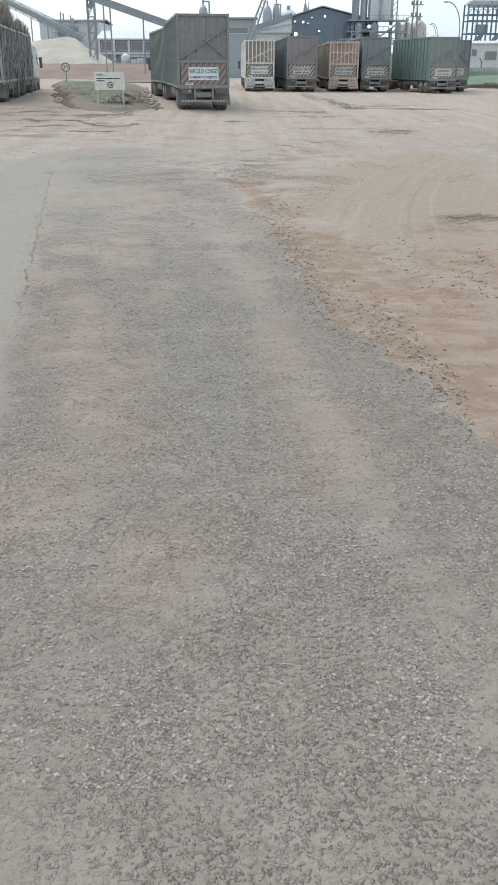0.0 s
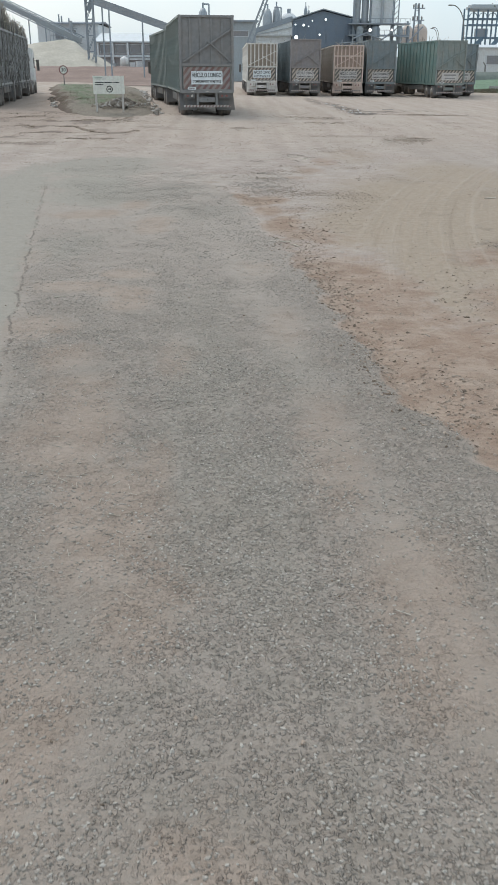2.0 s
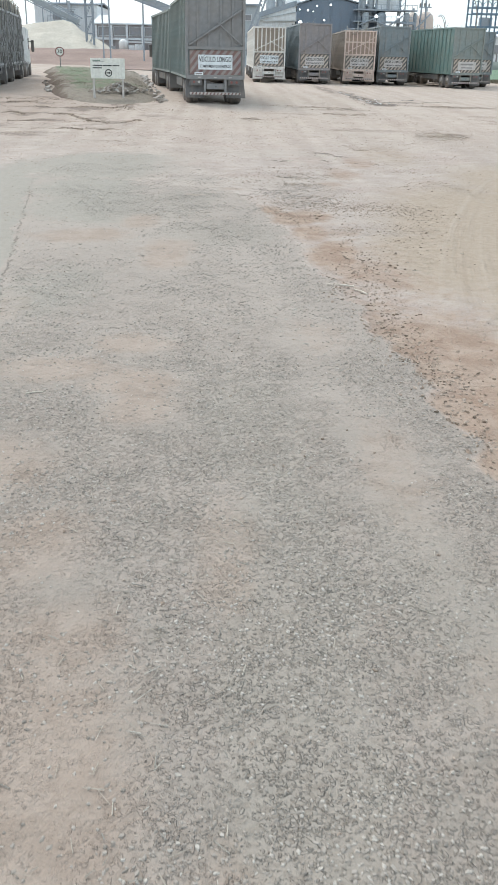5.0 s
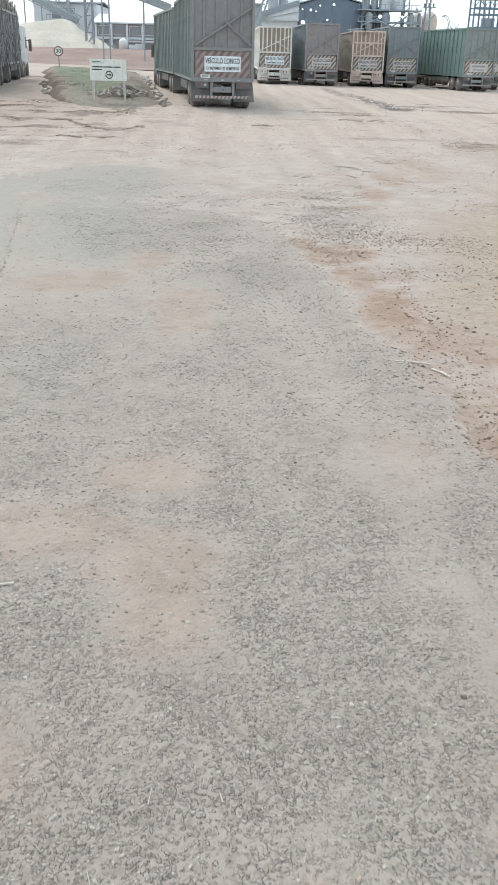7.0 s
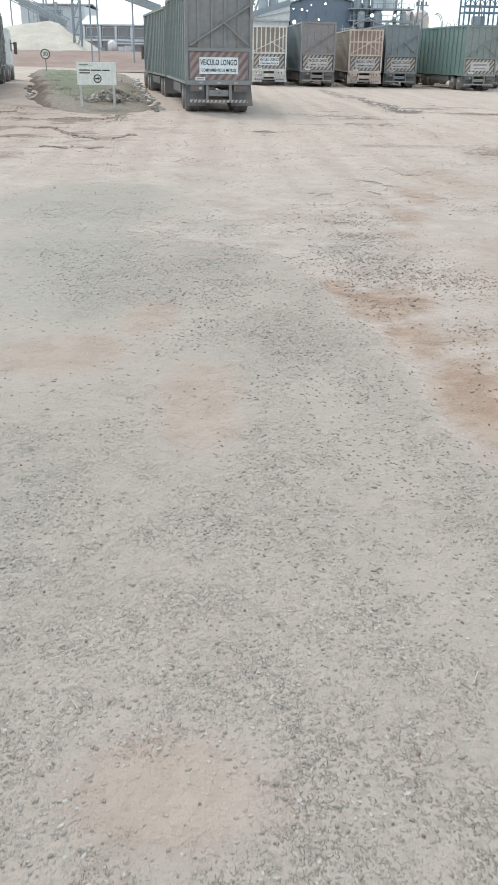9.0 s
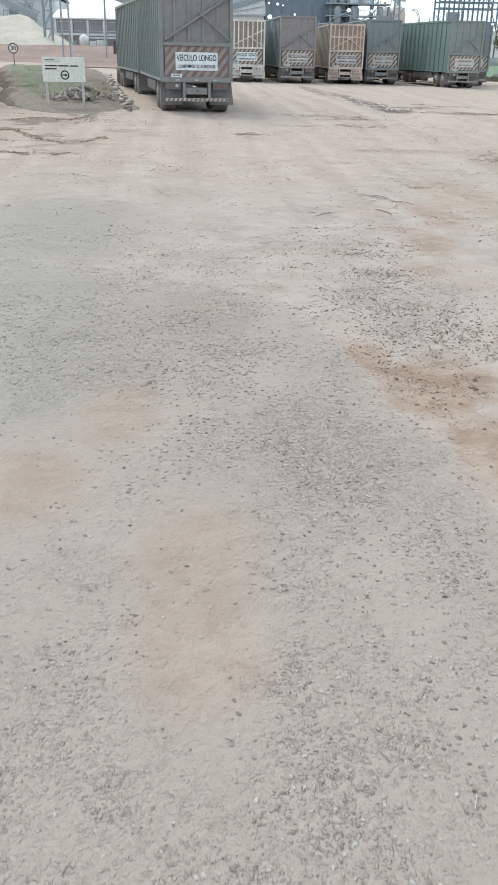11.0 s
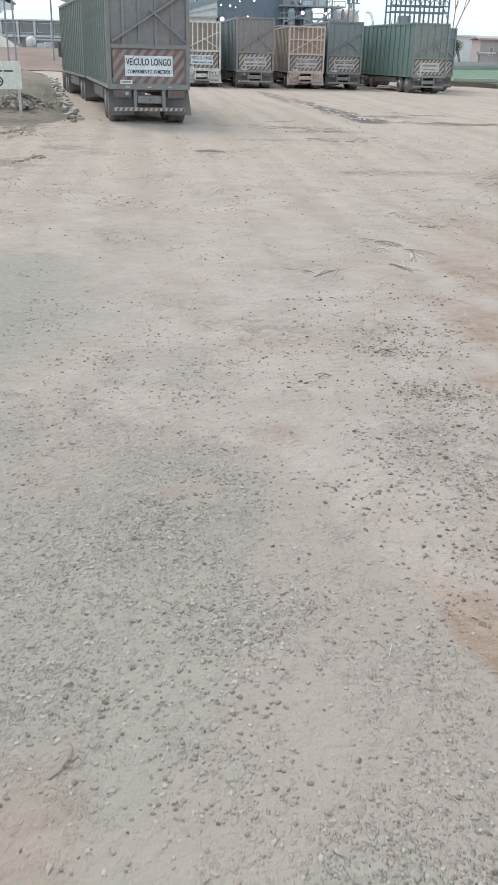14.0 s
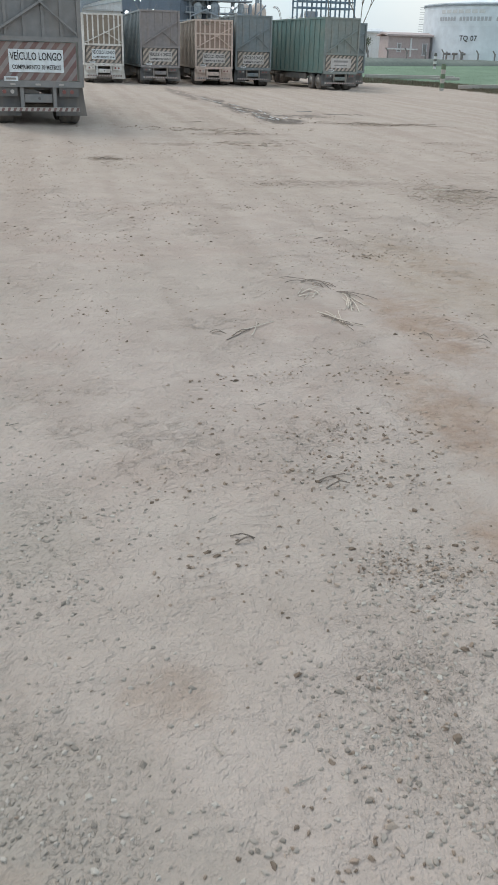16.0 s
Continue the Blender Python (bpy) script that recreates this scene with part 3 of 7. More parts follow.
def sign_board(truck, y, z0, z1, colours, texts, grey=False):
    """Striped board with its white plate across the tail."""
    wide = 1.14
    b = simple(lambda bm: box(bm, -wide, wide, y, y + 0.03, z0, z1))
    board = part("stripe_board", b, M[colours[1]], truck, "rear warning board with diagonal stripes")
    h = z1 - z0
    # parallel slanting stripes, clipped to the board
    lim = wide - 0.01
    for k in range(-4, 8):
        u0 = -lim + k * 0.30
        quad = [(u0, 0), (u0 + 0.15, 0), (u0 + 0.15 + h * 0.8, h), (u0 + h * 0.8, h)]
        for cut, sign in ((-lim, 1), (lim, -1)):
            poly = []
            for (ax, az), (bx, bz) in zip(quad, quad[1:] + quad[:1]):
                ia, ib = (ax - cut) * sign >= 0, (bx - cut) * sign >= 0
                if ia:
                    poly.append((ax, az))
                if ia != ib:
                    poly.append((cut, az + (cut - ax) / (bx - ax) * (bz - az)))
            quad = poly
            if len(quad) < 3:
                break
        if len(quad) < 3:
            continue
        bm = bmesh.new()
        front = [bm.verts.new((px, y - 0.004, z0 + pz)) for px, pz in quad]
        back = [bm.verts.new((v.co.x, y + 0.001, v.co.z)) for v in front]
        bm.faces.new(front)
        bm.faces.new(back[::-1])
        for i in range(len(front)):
            j = (i + 1) % len(front)
            bm.faces.new((front[i], back[i], back[j], front[j]))
        part("stripe", bm, M[colours[0]], board)
    pw, pz0, pz1 = 0.76, z0 + 0.21 * h, z0 + 0.81 * h
    b = simple(lambda bm: box(bm, -pw, pw, y - 0.03, y - 0.006, pz0, pz1))
    bevelled(b, 0.006)
    plate = part("sign_plate", b, M["plate" if texts and not grey else "plate_dull"], board, "white long-vehicle plate with black letters")
    ph = pz1 - pz0
    if texts:
        part_mesh("lettering", lettering("a", texts[0], 0.29, 1.44), plate, (0, y - 0.034, pz0 + 0.68 * ph))
        part_mesh("lettering", lettering("b" + texts[1], texts[1], 0.16, 1.36), plate, (0, y - 0.034, pz0 + 0.22 * ph))
    else:
        for zz, hh, ww in ((0.68, 0.13, 1.1), (0.26, 0.08, 0.95)):
            bz = pz0 + zz * ph
            part("faded_line", simple(lambda bm: box(bm, -ww / 2, ww / 2, y - 0.034, y - 0.029, bz - hh / 2, bz + hh / 2)), M["faded_ink"], plate)
    return board


M["faded_ink"] = worn("faded_sign_ink", (0.30, 0.29, 0.28), 0.7, 0, 0.2)


def trailer(truck, y0, length, c, last, style, top=4.42):
    """One cane trailer whose tail is at y0 ahead of the truck's origin."""
    y1 = y0 + length
    side_mat = M[c["side"]]
    hw = 1.29
    z0 = 1.12
    # chassis and deck
    bm = bmesh.new()
    for s in (-1, 1):
        box(bm, s * 0.45 - 0.07, s * 0.45 + 0.07, y0 + 0.15, y1 - 0.1, 0.78, 1.06)
    for k in range(6):
        yy = y0 + 0.4 + k * (length - 0.8) / 5
        box(bm, -1.2, 1.2, yy - 0.05, yy + 0.05, 0.96, 1.08)
    box(bm, -0.09, 0.09, y1 - 0.1, y1 + 0.95, 0.74, 0.9)
    part("chassis", bm, M["dark_steel"], truck, "dark grimy steel chassis")
    part("deck", simple(lambda bm: box(bm, -hw + 0.05, hw - 0.05, y0 + 0.06, y1 - 0.06, 1.06, 1.14)), M["dark_steel"], truck)
    # side walls
    for s in (-1, 1):
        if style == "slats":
            # flat sheet; shade behind the stakes is put into its dark colour
            part("side_wall", simple(lambda bm: box(bm, s * 1.2 - 0.02, s * 1.2 + 0.02, y0 + 0.1, y1 - 0.1, 1.14, top - 0.25)), M["cane_shade"], truck, "dark sheet of cane between the stakes, shade painted in")
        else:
            part("side_wall", simple(lambda bm: box(bm, s * 1.24 - 0.02, s * 1.24 + 0.02, y0 + 0.04, y1 - 0.04, 1.14, top - 0.02)), side_mat, truck)
        n = int(length / (0.9 if style == "slats" else 0.85))
        if style == "slats":
            rib = simple(lambda bm: box(bm, -0.035, 0.035, -0.05, 0.05, 0.95, top + 0.06))
        else:
            rib = simple(lambda bm: box(bm, -0.035, 0.035, -0.05, 0.05, 1.1, top - 0.06))
        me = mesh_of("rib", rib, side_mat)
        for k in range(n + 1):
            ob = part_mesh("rib", me, truck, (s * (1.28 if style == "slats" else 1.275), y0 + 0.1 + k * (length - 0.2) / n, 0))
            if style == "slats":
                ob.matrix_basis = ob.matrix_basis @ Matrix.Rotation(radians(3.5 * math.sin(3.7 * k + y0)), 4, "X")
        bm = bmesh.new()
        box(bm, s * 1.26 - 0.06, s * 1.26 + 0.06, y0, y1, top - 0.07, top + 0.04)
        box(bm, s * 1.26 - 0.05, s * 1.26 + 0.05, y0 + 0.02, y1 - 0.02, 1.06, 1.16)
        part("side_rail", bm, side_mat, truck)
    part("front_wall", simple(lambda bm: box(bm, -hw + 0.08, hw - 0.08, y1 - 0.1, y1 - 0.05, 1.16, top - 0.1)), side_mat, truck)
    # wheels, axles and mudflaps
    axles = (y0 + 0.95, y0 + 2.25) + ((y1 - 2.6, y1 - 1.3) if not last or style == "slats" else ())
    for ya in axles:
        for s in (-1, 1):
            wheel(truck, s * 0.96, ya)
        part("axle", simple(lambda bm: tube(bm, (-0.9, ya, 0.52), (0.9, ya, 0.52), 0.09, 10)), M["dark_steel"], truck)
    for s in (-1, 1):
        groups = (y0 + 0.34,) + ((y1 - 3.3,) if len(axles) > 2 else ())
        for yf in groups:
            b = simple(lambda bm: box(bm, s * 0.90 - 0.40, s * 0.90 + 0.40, yf - 0.1, yf - 0.07, 0.26, 1.04))
            if s > 0:
                for w in b.verts:
                    if w.co.z < 0.5 and w.co.x > 0.9:
                        w.co.x += 0.10
            pale = last and yf == groups[0] and c.get("flap")
            part("mudflap", b, M[c["flap"] if pale else "flap"], truck, "pale painted mudflap" if pale else "grey rubber mudflap")
        b = simple(lambda bm: box(bm, s * 1.2 - 0.06, s * 1.2 + 0.06, y0 + 3.1, y0 + min(length, 8.2) - 1.2, 0.62, 1.0))
        bevelled(b, 0.03)
        part("side_guard", b, M["dark_steel"], truck)
    if not last:
        part("rear_wall", simple(lambda bm: box(bm, -hw + 0.08, hw - 0.08, y0 + 0.05, y0 + 0.1, 1.16, top - 0.1)), side_mat, truck)
        return
    tail(truck, y0, c, style, top)


def tail(truck, y0, c, style, top):
    """Rear gate, warning board, lamps and bumper of the last trailer."""
    gate = M[c["gate"]]
    zb = 2.30
    part("rear_gate", simple(lambda bm: box(bm, -1.2, 1.2, y0 + 0.05, y0 + 0.09, zb, top - 0.04)), M[c.get("behind", "mesh_dark")] if c.get("open") else gate, truck, c.get("gate_label", ""))
    for xx in ((-0.95, -0.62, -0.28, 0.06, 0.40, 0.74, 1.02) if c.get("open") else (-0.78, -0.27, 0.25, 0.76)):
        part("gate_rib", simple(lambda bm: box(bm, xx - 0.045, xx + 0.045, y0 + 0.0, y0 + 0.05, zb, top - 0.05)), gate, truck)
    for s in (-1, 1):
        b = simple(lambda bm: box(bm, s * 1.25 - 0.06, s * 1.25 + 0.06, y0 - 0.04, y0 + 0.1, 1.05, top + 0.02))
        bevelled(b, 0.012)
        part("corner_post", b, gate, truck)
    part("gate_bar", simple(lambda bm: box(bm, -1.2, 1.2, y0 - 0.05, y0 + 0.08, zb - 0.06, zb + 0.06)), gate, truck)
    part("gate_bar", simple(lambda bm: box(bm, -1.2, 1.2, y0 - 0.03, y0 + 0.08, top - 0.07, top + 0.03)), gate, truck)
    part("gate_brace", simple(lambda bm: beam(bm, (-1.15, y0 - 0.04, zb + 0.12), (1.18, y0 - 0.04, zb + c.get("rise", 1.55)), 0.10, 0.06)), gate, truck)
    part("gate_brace", simple(lambda bm: beam(bm, (0.05, y0 - 0.075, zb + c.get("rise", 1.55) * 0.68), (1.17, y0 - 0.075, zb + 0.15), 0.07, 0.05)), gate, truck)
    if c.get("bar"):
        part("gate_bar", simple(lambda bm: box(bm, -1.2, 1.2, y0 - 0.035, y0 + 0.07, zb + c["bar"] - 0.05, zb + c["bar"] + 0.05)), gate, truck)
    sign_board(truck, y0 + 0.02, 1.22, zb - 0.08, c["stripes"], c["texts"], c.get("dull", False))
    part("tail_beam", simple(lambda bm: box(bm, -1.26, 1.26, y0 - 0.06, y0 + 0.1, 1.04, 1.2)), gate, truck)
    for xx in (-0.7, 0.0, 0.66):
        part("reflector", simple(lambda bm: box(bm, xx - 0.07, xx + 0.07, y0 - 0.072, y0 - 0.058, 1.09, 1.14)), M["stripe_pale"], truck)
    # number plate: a plain pale strip under the stripes
    part("number_plate", simple(lambda bm: box(bm, -0.93, -0.55, y0 - 0.085, y0 - 0.072, 1.2, 1.32)), M["plate"], truck, "white number plate")
    part("number_plate_bar", simple(lambda bm: box(bm, -0.88, -0.60, y0 - 0.091, y0 - 0.084, 1.235, 1.29)), M["faded_ink"], truck)
    for s in (-1, 1):
        lp = part("lamp_panel", simple(lambda bm: box(bm, s * 0.87 - 0.28, s * 0.87 + 0.28, y0 - 0.02, y0 + 0.06, 0.80, 1.03)), M[c["gate"] if c.get("open") else "dark_steel"], truck, "panel with tail lamps")
        for k, dx in enumerate((0.08, -0.14)):
            b = simple(lambda bm: tube(bm, (s * 0.87 + s * dx, y0 - 0.05, 0.92), (s * 0.87 + s * dx, y0 - 0.015, 0.92), 0.055, 14))
            part("tail_lamp", b, M["lens_red" if k == 0 or s > 0 else "stripe_pale"], lp, "round lamp lens")
        part("bumper_post", simple(lambda bm: box(bm, s * 0.46 - 0.05, s * 0.46 + 0.05, y0 - 0.02, y0 + 0.1, 0.42, 1.05)), M[c.get("posts", c["gate"])], truck)
    b = simple(lambda bm: box(bm, -0.40, 0.40, y0 + 0.02, y0 + 0.4, 0.62, 0.86))
    bevelled(b, 0.02)
    part("tool_box", b, M[c["gate"]], truck)
    part("latch", simple(lambda bm: tube(bm, (0.02, y0 - 0.01, 0.74), (0.02, y0 + 0.03, 0.74), 0.04, 10)), M["dark_steel"], truck)
    bumper = part("bumper", simple(lambda bm: box(bm, -1.14, 1.14, y0 - 0.1, y0 + 0.02, 0.40, 0.50)), M["stripe_pale"], truck, "bumper bar with red and white stripes")
    for k in range(14):
        xx = -1.08 + k * 0.162
        bm = bmesh.new()
        q = [(xx, 0.403), (xx + 0.075, 0.403), (xx + 0.115, 0.497), (xx + 0.04, 0.497)]
        f = [bm.verts.new((px, y0 - 0.104, pz)) for px, pz in q]
        g = [bm.verts.new((px, y0 - 0.099, pz)) for px, pz in q]
        bm.faces.new(f)
        bm.faces.new(g[::-1])
        for i in range(4):
            bm.faces.new((f[i], g[i], g[(i + 1) % 4], f[(i + 1) % 4]))
        part("stripe", bm, M["stripe_red"], bumper)


def cab(truck, y0, colour):
    """Cab-over tractor ahead of the trailers."""
    bm = bmesh.new()
    for s in (-1, 1):
        box(bm, s * 0.42 - 0.06, s * 0.42 + 0.06, y0 - 0.8, y0 + 5.2, 0.75, 1.0)
    part("tractor_frame", bm, M["dark_steel"], truck)
    bm = bmesh.new()
    pts = [(3.1, 1.0), (5.55, 0.55), (5.6, 1.6), (5.25, 3.0), (4.9, 3.35), (3.1, 3.45)]
    for s in (-1.22, 1.22):
        bm.faces.new([bm.verts.new((s, y0 + a, b)) for a, b in pts])
    fl = bm.verts[:]
    for i in range(6):
        j = (i + 1) % 6
        bm.faces.new((fl[i], fl[j], fl[6 + j], fl[6 + i]))
    bmesh.ops.recalc_face_normals(bm, faces=bm.faces[:])
    bevelled(bm, 0.06, 2)
    part("cab_body", bm, M[colour], truck)
    for s in (-1, 1):
        part("side_window", simple(lambda bm: box(bm, s * 1.222 - 0.012, s * 1.222 + 0.012, y0 + 3.95, y0 + 5.1, 1.95, 2.75)), M["glass_dark"], truck)
        reach = 1.48 if colour == "white" else 1.3
        b = simple(lambda bm: box(bm, s * reach - 0.12, s * reach + 0.12, y0 + 5.15, y0 + 5.27, 1.75, 2.6))
        bevelled(b, 0.04)
        mirror = part("mirror", b, M["stripe_black"], truck, "tall black side mirror")
        part("mirror_arm", simple(lambda bm: beam(bm, (s * 1.2, y0 + 5.2, 2.5), (s * 1.45, y0 + 5.2, 2.5), 0.05)), M["dark_steel"], mirror)
        b = simple(lambda bm: tube(bm, (s * 0.95, y0 + 2.2, 0.8), (s * 0.95, y0 + 3.2, 0.8), 0.3, 16))
        part("fuel_tank", b, M["rim"], truck)
        wheel(truck, s * 0.98, y0 + 4.6)
        wheel(truck, s * 0.96, y0 + 0.5)
        wheel(truck, s * 0.96, y0 + 1.8)
    part("windscreen", simple(lambda bm: beam(bm, (0, y0 + 5.56, 1.85), (0, y0 + 5.30, 2.9), 2.2, 0.03)), M["glass_dark"], truck)


def base(x, y):
    return float(rise(np.array(float(x)), np.array(float(y))))


def cane_truck(x, y, heading, label, c, lengths, style="plates", cab_colour="white", top=4.42, group="", bends=()):
    truck = thing("cane_truck", pose(x, y, base(x, y), 0, 0, heading), label, "truck", group)
    at, joints = 0.0, []

    def swing(made):
        """Turns newly made parts about the hitches behind them."""
        m = Matrix()
        for yj, turn in joints:
            m = m @ Matrix.Translation((0, yj, 0)) @ Matrix.Rotation(radians(turn), 4, "Z") @ Matrix.Translation((0, -yj, 0))
        for ob in made:
            ob.matrix_basis = m @ ob.matrix_basis

    for k, ln in enumerate(lengths):
        before = set(truck.children)
        trailer(truck, at, ln, c, k == 0, style, top - 0.18 * k * bool(bends))
        swing([ob for ob in truck.children if ob not in before])
        at += ln + 1.0
        joints.append((at - 0.5, bends[k] if k < len(bends) else 0.0))
    before = set(truck.children)
    cab(truck, at + 0.3, cab_colour)
    swing([ob for ob in truck.children if ob not in before])
    return truck


LONG = ("VEÍCULO LONGO", "COMPRIMENTO 30 METROS")
ROW = "cane trucks parked in a row"
cane_truck(-1.40, 47.4, 7.0, "dusty grey-green two-trailer cane truck with braced rear gate and long-vehicle sign",
           dict(side="steel_green", gate="gate_green", stripes=("stripe_red", "board_dark"), texts=LONG), (10.8, 11.2), cab_colour="gate_green", bends=(2.6, -4.5))
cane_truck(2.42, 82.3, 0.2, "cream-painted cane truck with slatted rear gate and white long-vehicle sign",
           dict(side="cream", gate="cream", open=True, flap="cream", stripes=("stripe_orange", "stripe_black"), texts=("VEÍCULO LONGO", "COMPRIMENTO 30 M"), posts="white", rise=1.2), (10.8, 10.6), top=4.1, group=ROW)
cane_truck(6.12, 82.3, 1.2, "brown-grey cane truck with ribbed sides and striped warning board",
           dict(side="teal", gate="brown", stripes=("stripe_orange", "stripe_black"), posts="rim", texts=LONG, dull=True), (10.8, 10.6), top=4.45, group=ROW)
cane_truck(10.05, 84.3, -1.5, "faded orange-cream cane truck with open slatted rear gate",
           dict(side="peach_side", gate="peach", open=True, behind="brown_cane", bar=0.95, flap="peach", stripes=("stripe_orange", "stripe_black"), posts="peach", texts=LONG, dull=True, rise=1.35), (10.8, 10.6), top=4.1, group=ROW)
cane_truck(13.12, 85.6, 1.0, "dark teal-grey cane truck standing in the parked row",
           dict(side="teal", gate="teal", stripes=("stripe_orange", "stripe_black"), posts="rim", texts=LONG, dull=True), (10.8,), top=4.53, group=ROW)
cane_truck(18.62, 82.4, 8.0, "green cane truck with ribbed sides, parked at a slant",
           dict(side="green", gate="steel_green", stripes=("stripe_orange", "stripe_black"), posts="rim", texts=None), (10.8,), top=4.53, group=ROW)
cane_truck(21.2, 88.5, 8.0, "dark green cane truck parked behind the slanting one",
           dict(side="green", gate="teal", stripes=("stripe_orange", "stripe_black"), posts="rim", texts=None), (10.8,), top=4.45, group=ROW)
cane_truck(-14.05, 52.5, 7.6, "loaded cane truck with staked sides and a white cab",
           dict(side="stake", gate="stake", stripes=("stripe_orange", "stripe_black"), posts="rim", texts=None), (10.8, 10.6), style="slats", top=4.0)

# ---- mill yard: more materials ----
def plain_ground(name, a, b, scale=1.0, bump=0.5, rough=0.95):
    n = Nodes(name)
    p = n.geo.outputs["Position"]
    f, g, h = n.noise(p, 6 * scale, 5, 0.65), n.noise(p, 0.5 * scale, 4), n.noise(p, 34 * scale, 3, 0.7)
    c = n.mix(n.step(f, 0.3, 0.7), a, b)
    c = n.mix(n.math("MULTIPLY", n.step(g, 0.35, 0.65), 0.45), c, tuple(v * 0.72 for v in a))
    n.bump(n.math("ADD", f, n.math("MULTIPLY", h, 0.5)), bump, 0.05 / scale)
    return n.done(c, rough, 0, 0.15)


def varied(name, tones, rough=0.9, bump=0.0):
    """Colour drawn at random for each loose piece of one mesh."""
    n = Nodes(name)
    r = n.t.nodes.new("ShaderNodeValToRGB")
    r.color_ramp.interpolation = "CONSTANT"
    e = r.color_ramp.elements
    for i, c in enumerate(tones):
        el = e[i] if i < 2 else e.new(i / len(tones))
        el.position, el.color = i / len(tones), (*c, 1)
    n.put(r.inputs["Fac"], n.geo.outputs["Random Per Island"])
    c = n.mix(n.math("MULTIPLY", n.noise(n.geo.outputs["Position"], 60, 3), 0.5), r.outputs["Color"], n.mix(0.5, r.outputs["Color"], (0.3, 0.25, 0.2)))
    return n.done(c, rough, 0, 0.15)


